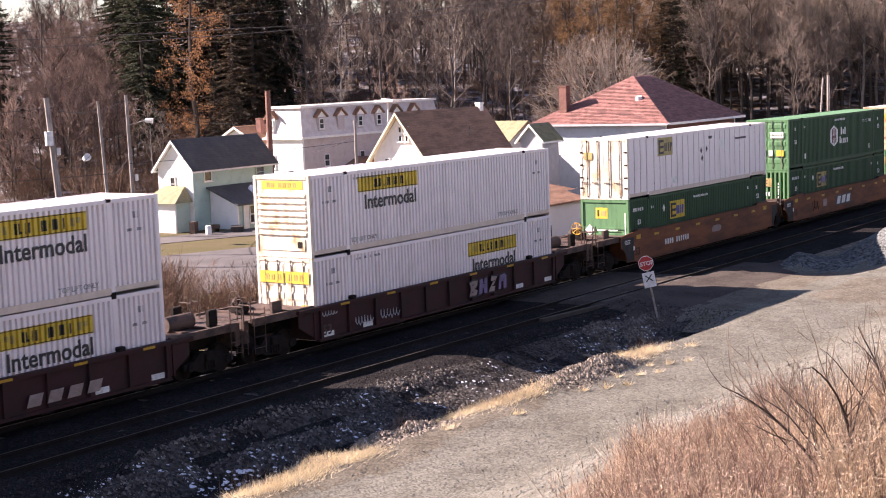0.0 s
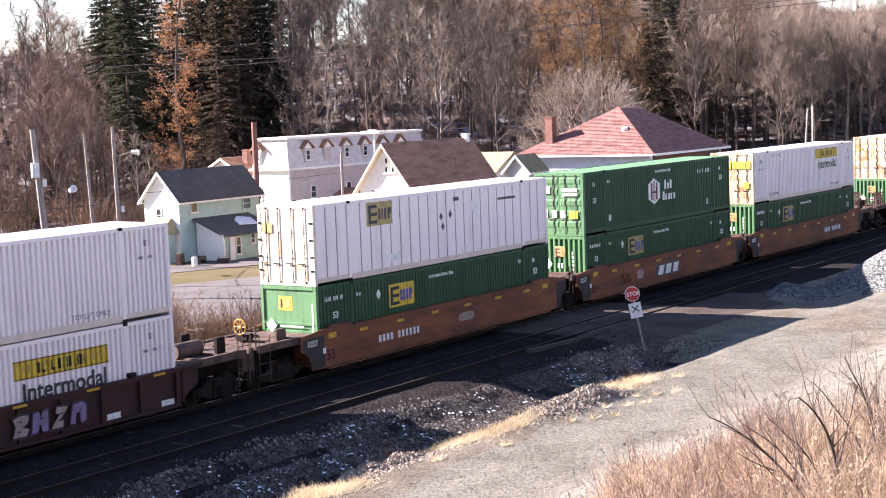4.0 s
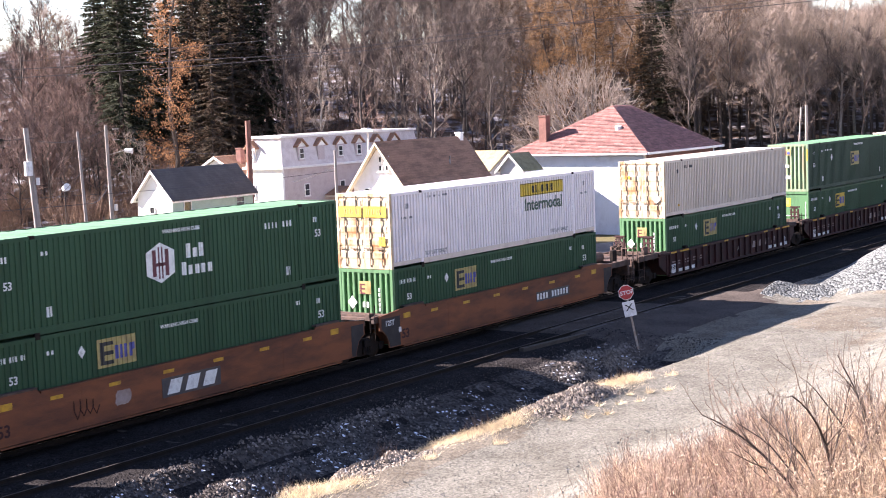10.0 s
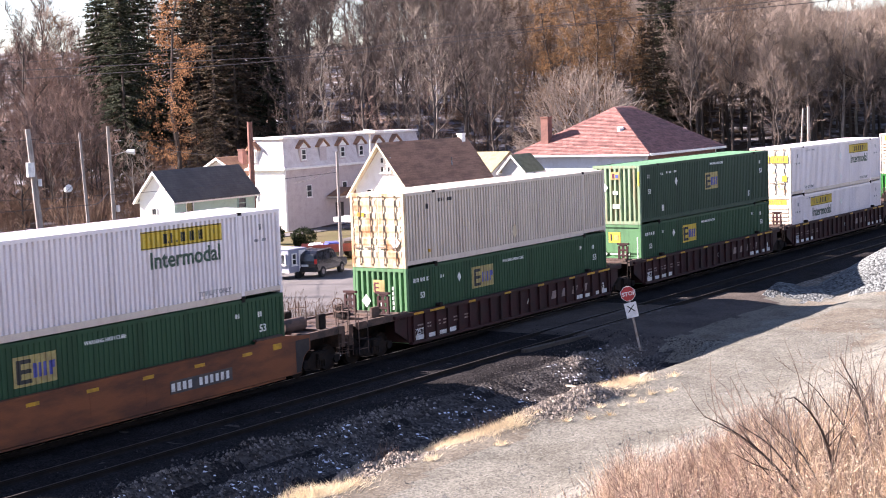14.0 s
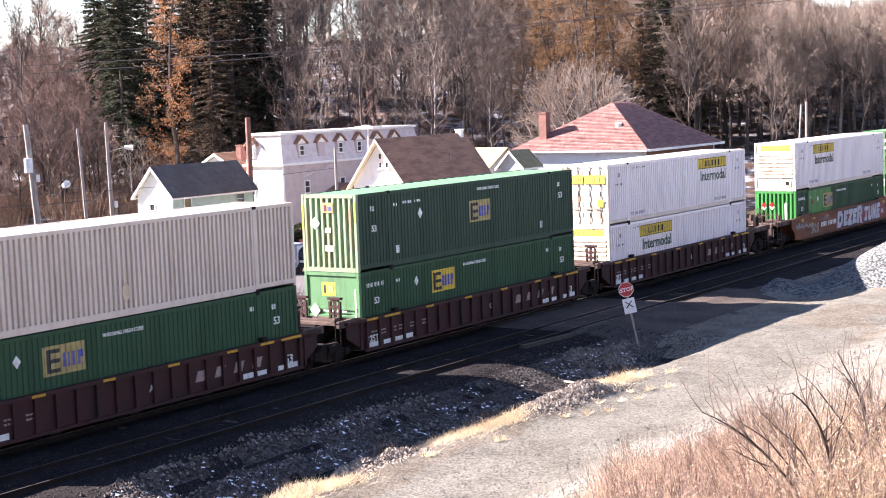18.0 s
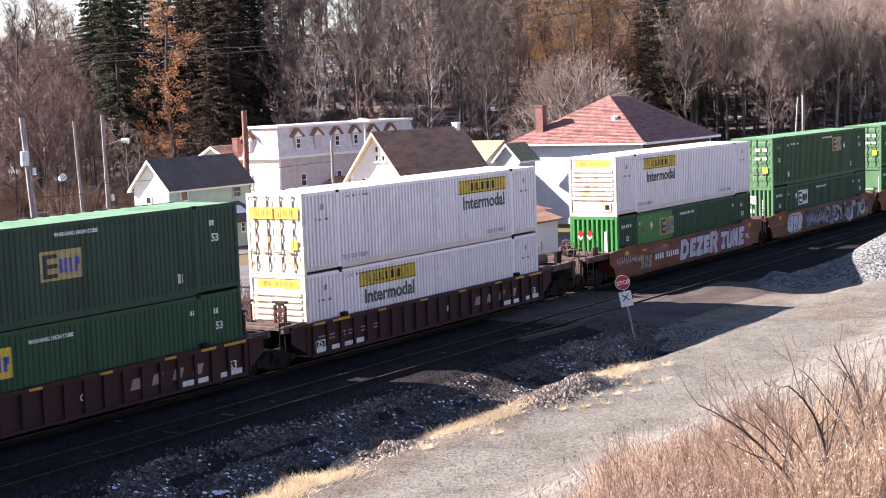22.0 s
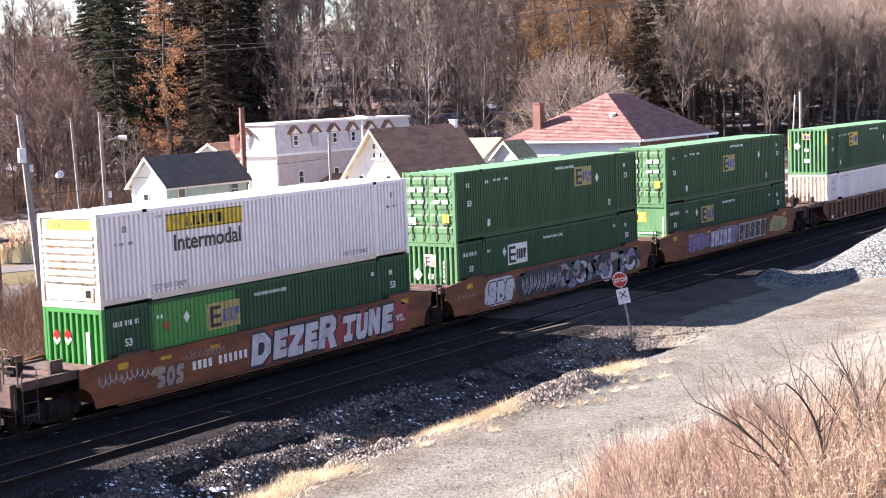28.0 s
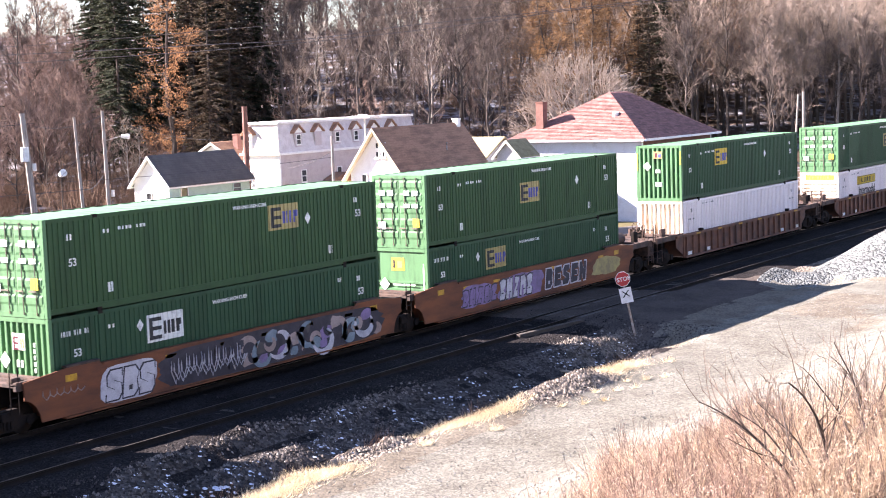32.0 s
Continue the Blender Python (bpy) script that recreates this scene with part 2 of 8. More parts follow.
def height(x, y):
    q, p = plan(x, y)
    if y > 4.2:
        z = -0.22 - 1.78 * step(4.2, 9.5, y)
        z += hill(q, p)
        if q > 150:
            z += 0.8 * fbm(x, y, 22) * step(150, 175, q)
        return z + 0.05 * fbm(x, y, 5) + 0.12 * step(53.0, 55.5, x) * (1 - step(62.5, 65, x)) * (1 - step(4.2, 8, y))
    if y > -5.2:
        return -0.162 + 0.03 * fbm(x, y, 0.9) + 0.12 * step(53.0, 55.5, x) * (1 - step(62.5, 65, x))
    crossing = step(52.0, 55.0, x) * (1 - step(66, 70, x))
    ditch = -(0.62 + 0.2 * step(46, 50, x)) * step(-5.2, -7.6, y) * (1 - step(-8.6, -10.4, y)) * (1 - crossing) * (1 - step(64, 74, x))
    berm = 0.1 * step(-9.0, -10.6, y) * (1 - step(-10.8, -12.5, y)) * (1 - crossing) * (1 - step(46, 50, x))
    z = -0.22 + 0.1 * step(-8, -12, y) + ditch + berm + 0.13 * step(53.0, 55.5, x) * (1 - step(62.5, 65, x)) * step(-9, -5.2, y)
    z += 0.05 * fbm(x, y, 2.6) + 0.03 * fbm(x, y, 0.8, 3)
    for hx, hy, ra, rb, hh in HEAPS:
        d = ((x - hx) / ra) ** 2 + ((y - hy) / rb) ** 2
        if d < 2.2:
            z += hh * max(0.0, 1 - math.sqrt(d) * 0.86 + (0.16 * fbm(x, y, 0.9, 2) if hh < 1 else 0.05 * fbm(x, y, 3.0, 2))) ** (1.0 if hh > 1 else 0.75)
    z += max(0.0, 0.42 * (-15.5 - y)) * (1 - 0.35 * step(-40, -60, y)) if y > -60 else 0.42 * 44.5 * 0.65
    if y < -15:
        z += 0.12 * fbm(x, y, 3.0) * step(-15, -19, y)
    return z


def ramp_line(spans):
    """Grid lines: spans of (from, to, step)."""
    out = []
    for a, b, s in spans:
        n = max(1, round((b - a) / s))
        out += [a + (b - a) * i / n for i in range(n)]
    return out + [spans[-1][1]]


def weed_zone(q, p):
    """Where the weeds of the camera's embankment grow."""
    r = p / max(q, 1)
    far = 18 + 250 * (r - 0.055) if r < 0.085 else 25.5 - 13 * (r - 0.085) if r < 0.18 else 24.2 - 170 * (r - 0.18) if r < 0.215 else 18.3
    return r > 0.05 and q < far


def ground_kind(x, y):
    """0 pale gravel, 1 ballast darkened for the train's shadow, 2 leaf litter, 3 winter lawn, 4 dry slope, 5 black dirt
    road, 7 rubble darkened like 1.
    """
    q, p = plan(x, y)
    if y > 4.2:
        return 2 if q > 146 + 4 * fbm(x, y, 9) else (1 if y < 9 else 3)
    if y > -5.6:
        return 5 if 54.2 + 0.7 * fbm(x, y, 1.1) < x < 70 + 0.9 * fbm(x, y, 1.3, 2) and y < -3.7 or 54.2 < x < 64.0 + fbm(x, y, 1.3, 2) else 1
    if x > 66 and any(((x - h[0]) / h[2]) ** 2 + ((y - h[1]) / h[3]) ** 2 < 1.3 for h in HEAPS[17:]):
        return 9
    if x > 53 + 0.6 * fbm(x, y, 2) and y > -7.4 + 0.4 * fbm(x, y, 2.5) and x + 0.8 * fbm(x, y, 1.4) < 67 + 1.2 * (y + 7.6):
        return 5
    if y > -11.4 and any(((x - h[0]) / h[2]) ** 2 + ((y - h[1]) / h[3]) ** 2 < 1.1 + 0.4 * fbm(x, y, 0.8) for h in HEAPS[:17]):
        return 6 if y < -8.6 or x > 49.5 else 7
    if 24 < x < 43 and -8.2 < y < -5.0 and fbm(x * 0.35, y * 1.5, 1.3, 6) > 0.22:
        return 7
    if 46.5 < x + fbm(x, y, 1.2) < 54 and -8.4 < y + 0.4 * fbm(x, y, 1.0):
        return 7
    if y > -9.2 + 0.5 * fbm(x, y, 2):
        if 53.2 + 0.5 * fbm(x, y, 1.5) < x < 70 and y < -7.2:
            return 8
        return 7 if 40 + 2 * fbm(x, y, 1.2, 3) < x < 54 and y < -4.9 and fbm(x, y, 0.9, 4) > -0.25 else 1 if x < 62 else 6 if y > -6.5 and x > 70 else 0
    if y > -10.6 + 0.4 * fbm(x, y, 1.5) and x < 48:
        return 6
    if y < -15.2 and weed_zone(q - 2.2 - 1.5 * fbm(x, y, 1.5), p + 0.35):
        return 4
    if x < 44 and y > -11.6 + 0.9 * fbm(x, y, 2.2, 5) - 0.04 * (36 - x):
        return 8
    if x > 55 and -10.5 > y > -15 and fbm(x, y, 7, 4) > 0.1 - 0.02 * (x - 60):
        return 8
    return 0


def gravel(name, col, col2, size, dark, bump, dist):
    """Loose stones: cells of their own tone with dark joints."""
    m = surface(name, col, col2, 0.9, 0.5, 1 / size, bump, mix=0.5, dist=dist, spec=0.02)
    nt = m.node_tree
    N, link = nt.nodes, nt.links.new
    co = N.new("ShaderNodeTexCoord")
    vo = N.new("ShaderNodeTexVoronoi")
    vo.inputs["Scale"].default_value = 1 / size
    link(co.outputs["Object"], vo.inputs["Vector"])
    mr = N.new("ShaderNodeMapRange")
    mr.inputs["To Min"].default_value, mr.inputs["To Max"].default_value = dark, 1.35
    bw = N.new("ShaderNodeSeparateColor")
    link(vo.outputs["Color"], bw.inputs[0])
    link(bw.outputs[0], mr.inputs["Value"])
    hs = next(n for n in N if n.bl_idname == "ShaderNodeHueSaturation")
    link(mr.outputs[0], hs.inputs["Value"])
    bp = next(n for n in N if n.bl_idname == "ShaderNodeBump")
    link(vo.outputs["Distance"], bp.inputs["Height"])
    bp.invert = True
    return m


M_GRAVEL = gravel("pale_limestone_gravel", (0.168, 0.163, 0.14), (0.125, 0.12, 0.101), 0.055, 0.6, 0.6, 0.025)
# Ballast and ditch rubble: the train's deep shadow is put into their colour.
M_BALLAST = gravel("shade_darkened_ballast", (0.031, 0.0285, 0.029), (0.02, 0.0185, 0.019), 0.045, 0.35, 0.7, 0.025)
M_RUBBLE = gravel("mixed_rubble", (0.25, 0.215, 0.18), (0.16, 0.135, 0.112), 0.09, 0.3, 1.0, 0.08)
M_SHADERUBBLE = gravel("shade_darkened_brown_rubble", (0.095, 0.086, 0.08), (0.058, 0.052, 0.048), 0.09, 0.3, 0.8, 0.06)
M_LOT = gravel("trodden_brown_gravel", (0.165, 0.148, 0.12), (0.118, 0.104, 0.083), 0.05, 0.6, 0.6, 0.03)
M_PILE = gravel("clean_bluish_crushed_stone", (0.155, 0.168, 0.166), (0.112, 0.121, 0.122), 0.12, 0.35, 1.0, 0.09)
M_LITTER = surface("leaf_litter", (0.075, 0.052, 0.04), (0.4, 0.41, 0.46), 0.95, 0.45, 9, 0.6, mix=0.33, dist=0.1, spec=0.1)
M_LAWN = surface("winter_lawn", (0.105, 0.093, 0.045), (0.13, 0.103, 0.06), 0.95, 0.25, 14, 0.6, mix=0.5, dist=0.04, spec=0.1)
M_SLOPE = surface("dry_grass_slope", (0.17, 0.135, 0.105), (0.12, 0.095, 0.072), 0.95, 0.7, 25, 0.7, mix=0.5, dist=0.05, spec=0.1)
M_DIRT = gravel("black_cinder_road", (0.084, 0.071, 0.063), (0.06, 0.051, 0.046), 0.04, 0.75, 0.35, 0.015)
M_ASPHALT = surface("worn_asphalt", (0.11, 0.1, 0.098), (0.08, 0.072, 0.07), 0.85, 0.4, 40, 0.4, mix=0.5)
M_TARMAC = surface("dark_crossing_tarmac", (0.08, 0.069, 0.062), (0.06, 0.051, 0.046), 0.85, 0.6, 30, 0.4)
M_SNOW = surface("old_snow", (0.8, 0.83, 0.9), (0.65, 0.68, 0.74), 0.6, 3, 30, 0.3)


def build_ground():
    xs = ramp_line(((-2500, -300, 220), (-300, -40, 26), (-40, 16, 4), (16, 58, 0.34), (58, 100, 0.6), (100, 330, 5), (330, 700, 37), (700, 3000, 230)))
    ys = ramp_line(((-2500, -300, 220), (-300, -60, 24), (-60, -30, 2), (-30, -13, 0.7), (-13, -4.6, 0.3), (-4.6, 4.4, 1.2), (4.4, 12, 0.9), (12, 60, 3), (60, 300, 5), (300, 700, 40), (700, 3000, 230)))
    nx, ny = len(xs), len(ys)
    verts = [(x, y, height(x, y)) for x in xs for y in ys]
    faces, kinds = [], []
    for i in range(nx - 1):
        for j in range(ny - 1):
            a = i * ny + j
            faces.append((a, a + ny, a + ny + 1, a + 1))
            kinds.append(ground_kind((xs[i] + xs[i + 1]) / 2, (ys[j] + ys[j + 1]) / 2))
    me = bpy.data.meshes.new("ground")
    me.from_pydata(verts, [], faces)
    for m in (M_GRAVEL, M_BALLAST, M_LITTER, M_LAWN, M_SLOPE, M_DIRT, M_RUBBLE, M_SHADERUBBLE, M_LOT, M_PILE):
        me.materials.append(m)
    me.polygons.foreach_set("material_index", kinds)
    me.polygons.foreach_set("use_smooth", [True] * len(faces))
    me.update()
    tagged(new("ground", me), "gravel, ballast and leaf-strewn valley floor rising to a wooded hill", "ground", kind="structure")


build_ground()


# ------------------------------------------------------------------ railway
def build_track(name, yc, x0, x1, head):
    tr = thing(name, "steel railway track on dark timber sleepers in ballast", "track", kind="structure")
    for side in (-0.7525, 0.7525):
        k = Mesh()
        y = yc + side
        prof = [(-0.07, -0.17), (0.07, -0.17), (0.07, -0.155), (0.012, -0.13), (0.012, -0.045), (0.036, -0.03), (0.036, 0.0), (-0.036, 0.0), (-0.036, -0.03), (-0.012, -0.045), (-0.012, -0.13), (-0.07, -0.155)]
        k.plate([(x0, y + a, b) for a, b in prof], (x1 - x0, 0, 0))
        rail = part("rail", k, tr, "", M_RAIL)
        part("rail_head", boxmesh(x0, x1, y - 0.03, y + 0.03, 0.0, 0.004), rail, "running surface", head)
    tie = boxmesh(-0.115, 0.115, -1.3, 1.3, -0.36, -0.18, 0.012).done("sleeper", M_TIE)
    n = int((x1 - x0) / 0.55)
    near = 0
    rest = Mesh()
    for i in range(n):
        x = x0 + i * 0.55
        if 24 < x < 100 and near < 150:
            o = part("sleeper", tie, tr)
            o.location = (x + rnd.uniform(-0.03, 0.03), yc + rnd.uniform(-0.05, 0.05), rnd.uniform(-0.01, 0.01))
            near += 1
        else:
            rest.box(x - 0.11, x + 0.11, yc - 1.3, yc + 1.3, -0.36, -0.18)
    tagged(part("far_sleepers", rest, tr, "", M_TIE), kind="stuff")


build_track("railway_track", 1.295, -120, 330, M_RAILTOP)
build_track("near_railway_track", -2.8, -120, 330, M_DULLHEAD)

# timber and asphalt crossing over both tracks
crossing = tagged(new("level_crossing"), "dark timber planks of a dirt road crossing beside the rails", "crossing", kind="structure")
for yr in (-3.5525, -2.0475, 0.5425, 2.0475):
    for side in (-0.22, 0.22):
        for n in range(3):
            o = part("plank", boxmesh(0, 2.75, -0.1, 0.1, -0.3, -0.035, 0.02), crossing, "", M_TARMAC)
            o.location = (54.9 + 2.8 * n + rnd.uniform(-0.1, 0.1), yr + side, rnd.uniform(-0.015, 0.005))


baulk = thing("timber_baulk", "dark creosoted timber lying beside the rail", "timber", pose(52.3, -3.95, -0.22, 0, 0, -6))
part("baulk", boxmesh(-2.1, 2.1, -0.12, 0.12, -0.05, 0.2, 0.02), baulk, "", M_TIE)


# ------------------------------------------------------------------ loose stones and snow on the ground
def scatter(name, label, category, n, mat, zone, r0, r1, flat, seed):
    """Many small lumps joined into one object."""
    r = random.Random(seed)
    vs, fs = [], []
    for i in range(n):
        x, y = zone(r)
        s = r0 + (r1 - r0) * r.random() ** 3
        z = height(x, y)
        b = len(vs)
        a0 = r.uniform(0, 6.28)
        for j in range(5):
            a = a0 + j * 1.2566
            rr = s * r.uniform(0.7, 1.15)
            vs.append((x + rr * math.cos(a), y + rr * math.sin(a), z - 0.02 + s * flat * 0.3 * r.random()))
        vs.append((x + s * 0.2 * r.uniform(-1, 1), y + s * 0.2 * r.uniform(-1, 1), z + s * flat))
        vs.append((x - s * 0.3, y + s * 0.2, z + s * flat * 0.85))
        fs += [(b, b + 1, b + 5), (b + 1, b + 2, b + 6, b + 5), (b + 2, b + 3, b + 6), (b + 3, b + 4, b + 6), (b + 4, b, b + 5, b + 6)]
    me = bpy.data.meshes.new(name)
    me.from_pydata(vs, [], fs)
    me.materials.append(mat)
    me.update()
    thing(name, label, category, kind="stuff", mesh=me)


M_STONE = surface("loose_pale_stone", (0.225, 0.223, 0.208), (0.145, 0.142, 0.13), 0.9, 4, 40, 0.3, island=0.4, spec=0.2)
M_STONEMID = surface("loose_rubble_stone", (0.28, 0.24, 0.2), (0.17, 0.145, 0.12), 0.9, 4, 40, 0.3, island=0.5, spec=0.2)
# Loose ballast stones carry the same shadow tone in their colour.
M_STONESHADE = surface("shade_darkened_loose_stone", (0.036, 0.033, 0.033), (0.066, 0.06, 0.058), 0.9, 4, 40, 0.3, island=0.5, spec=0.03)


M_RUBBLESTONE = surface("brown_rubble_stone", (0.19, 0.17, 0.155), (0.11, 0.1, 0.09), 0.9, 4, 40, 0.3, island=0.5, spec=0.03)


def on_heaps(r):
    hx, hy, ra, rb, hh = HEAPS[r.choice((8, 9, 10, 11, 12, 12, 13))]
    return hx + r.gauss(0, ra * 0.45), hy + r.gauss(0, rb * 0.5)


def in_ditch(r):
    hx, hy, ra, rb, hh = HEAPS[r.choice((0, 1, 2, 3, 4, 5, 6, 7, 14, 14, 15, 15, 16))]
    return hx + r.gauss(0, ra * 0.6), hy + r.gauss(0, rb * 0.6)


def clumped(r):
    while True:
        x, y = r.uniform(20, 53), r.uniform(-10.0, -5.6)
        if fbm(x, y, 1.6, 9) > 0.25 - 0.3 * r.random() ** 3:
            return x, y


scatter("gravel_stones", "loose pale gravel stones on the lot", "gravel", 20000, M_STONE, lambda r: (r.uniform(20, 66), r.uniform(-21.5, -10.2)), 0.018, 0.055, 0.55, 1)
scatter("heap_stones", "coarse stones of the gravel heaps", "gravel", 6200, M_STONEMID, on_heaps, 0.025, 0.09, 0.8, 2)
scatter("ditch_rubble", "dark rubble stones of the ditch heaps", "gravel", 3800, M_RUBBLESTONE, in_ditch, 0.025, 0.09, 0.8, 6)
scatter("ballast_stones", "loose ballast stones darkened for the train's shadow", "gravel", 15000, M_STONESHADE, lambda r: (r.uniform(20, 56), r.uniform(-9.8, -4.2 if r.random() < 0.8 else -0.6)), 0.02, 0.06, 0.8, 3)
scatter("snow_scraps", "scraps of old snow in the ditch", "snow", 2600, M_SNOW, clumped, 0.014, 0.1, 0.25, 4)
scatter("snow_clump", "broken lump of old snow", "snow", 60, M_SNOW, lambda r: (r.gauss(28.9, 0.55), r.gauss(-7.4, 0.25)), 0.05, 0.16, 0.35, 5)
rock = thing("boulder", "pale limestone boulder beside the crossing", "rock", pose(51.0, -8.6, height(51.0, -8.6)))
bm = bmesh.new()
bmesh.ops.create_icosphere(bm, subdivisions=2, radius=0.28)
for v in bm.verts:
    v.co *= 1 + 0.3 * noise.noise(v.co * 4)
    v.co.z = v.co.z * 0.8 + 0.12
me = bpy.data.meshes.new("boulder")
bm.to_mesh(me)
bm.free()
me.materials.append(M_STONE)
part("stone", me, rock)


# ------------------------------------------------------------------ shipping containers
M_LOCKROD = surface("grimy_lock_rod", (0.12, 0.1, 0.085), (0.2, 0.16, 0.12), 0.6, 3, 40, 0.1)
CL, CW, CH, PITCH, POST = 16.154, 2.59, 2.9, 0.205, 2.05


def wave(x, deep=0.045, pitch=PITCH):
    """Depth of the corrugation at x."""
    u = (x / pitch) % 1.0
    a, b, c, d = 0.5, 0.57, 0.93, 1.0
    return 0 if u < a else deep * (u - a) / (b - a) if u < b else deep if u < c else deep * (d - u) / (d - c)


def breaks(x0, x1, pitch=PITCH):
    xs = {x0, x1}
    i = math.floor(x0 / pitch)
    while i * pitch < x1:
        for u in (0, 0.5, 0.57, 0.93):
            x = (i + u) * pitch
            if x0 < x < x1:
                xs.add(x)
        i += 1
    return sorted(xs)


def sheet(x0, x1, z0, z1, y, off=0.0, flat=False, near=True, deep=0.045):
    """A corrugated skin (or the paint on it) on the plane y, x along the container; near: it faces -y."""
    k = Mesh()
    xs = [x0, x1] if flat else breaks(x0, x1)
    s = 1 if near else -1
    vs = []
    for x in xs:
        yy = y + s * ((0 if flat else wave(x, deep)) - off)
        vs += [(x, yy, z0), (x, yy, z1)]
    k.add(vs, [((2 * i, 2 * i + 2, 2 * i + 3, 2 * i + 1) if near else (2 * i, 2 * i + 1, 2 * i + 3, 2 * i + 2)) for i in range(len(xs) - 1)])
    return k


def end_wall(kind, mat, near_x, out):
    """Meshes of an end: list of (name, Mesh, material). out is -1 for the end at x = 0, +1 for the other."""
    made = []

    def bx(k, a, b, y0, y1, z0, z1, bev=0.0):
        xs = sorted((near_x + out * a, near_x + out * b))
        k.box(xs[0], xs[1], y0, y1, z0, z1, 0, bev)

    if kind == "doors" or kind == "plain_doors":
        for n, (y0, y1) in enumerate(((0.12, 1.285), (1.305, 2.47))):
            k = Mesh()
            bx(k, -0.06, -0.02, y0, y1, 0.17, 2.76)
            made.append(("door", k, mat))
            if kind == "doors":
                for i in range(5):
                    k = Mesh()
                    z = 0.36 + i * 0.5
                    ring = [(near_x - out * 0.02, y0 + 0.04, z), (near_x - out * 0.02, y0 + 0.04, z + 0.34), (near_x - out * 0.002, y0 + 0.08, z + 0.26), (near_x - out * 0.002, y0 + 0.08, z + 0.08)]
                    w = Vector((0, y1 - y0 - 0.08, 0))
                    far = [Vector(p) + w for p in ring]
                    far[2].y -= 0.08
                    far[3].y -= 0.08
                    k.add([tuple(p) for p in ring] + [tuple(p) for p in far], [(0, 1, 2, 3), (7, 6, 5, 4), (0, 4, 5, 1), (1, 5, 6, 2), (2, 6, 7, 3), (3, 7, 4, 0)])
                    made.append(("door_rib", k, mat))
            for yy in (y0 + 0.3, y1 - 0.3):
                r = Mesh()
                r.tube((near_x + out * 0.018, yy, 0.1), (near_x + out * 0.018, yy, 2.82), 0.018, n=6)
                for z in (0.14, 1.0, 1.9, 2.78):
                    bx(r, -0.02, 0.03, yy - 0.025, yy + 0.025, z - 0.02, z + 0.02)
                bx(r, 0.02, 0.045, yy - 0.02, yy + 0.32 * (1 if n else -1) if n else yy + 0.02, 0.78, 0.82) if n else bx(r, 0.02, 0.045, yy - 0.02, yy + 0.3, 0.78, 0.82)
                made.append(("lock_rod", r, M_LOCKROD if kind == "doors" else M_DARK))
        for z in (0.4, 0.95, 1.5, 2.05, 2.6):
            for y in (0.1, 2.42):
                r = Mesh()
                bx(r, -0.02, 0.006, y, y + 0.07, z - 0.05, z + 0.05)
                made.append(("hinge", r, mat))
    elif kind == "horizontal":
        k = Mesh()
        bx(k, -0.06, -0.03, 0.12, 2.47, 0.15, 2.78)
        made.append(("front_panel", k, mat))
        for i in range(7):
            z = 0.78 + i * 0.225
            k = Mesh()
            k.plate([(near_x - out * 0.03, 0.2, z), (near_x - out * 0.03, 0.2, z + 0.15), (near_x + out * 0.03, 0.2, z + 0.12), (near_x + out * 0.03, 0.2, z + 0.03)], (0, 2.19, 0))
            made.append(("rib", k, mat))
        k = Mesh()
        bx(k, -0.03, 0.0, 0.3, 2.3, 0.25, 0.68, 0.008)
        made.append(("lower_panel", k, mat))
        k = Mesh()
        bx(k, 0.0, 0.012, 0.42, 0.62, 0.36, 0.58)
        made.append(("data_plate", k, M_DARK))
    elif kind == "slatted":
        k = Mesh()
        bx(k, -0.08, -0.05, 0.12, 2.47, 0.15, 2.78)
        made.append(("front_panel", k, mat))
        for i in range(4):
            z = 0.2 + i * 0.3
            k = Mesh()
            k.plate([(near_x - out * 0.05, 0.2, z), (near_x - out * 0.05, 0.2, z + 0.22), (near_x + out * 0.02, 0.2, z + 0.19), (near_x + out * 0.02, 0.2, z + 0.05)], (0, 2.19, 0))
            made.append(("rib", k, mat))
        k = Mesh()
        bx(k, -0.05, 0.0, 0.14, 2.45, 1.5, 1.58)
        made.append(("rib", k, mat))
    else:  # deep upright ribs
        k = Mesh()
        n, w = 9, 2.35 / 9
        vs = []
        for i in range(n):
            y = 0.12 + i * w
            for u, d in ((0, 0.14), (0.4, 0.14), (0.48, 0.012), (0.55, 0.0), (0.8, 0.0), (0.93, 0.012)):
                vs.append((near_x - out * d, y + u * w))
        vs.append((near_x - out * 0.14, 2.47))
        k.add([(x, y, z) for x, y in vs for z in (0.16, 2.76)], [((2 * i, 2 * i + 1, 2 * i + 3, 2 * i + 2) if out < 0 else (2 * i, 2 * i + 2, 2 * i + 3, 2 * i + 1)) for i in range(len(vs) - 1)])
        made.append(("front_panel", k, mat))
    return made


DEPTHS = {}


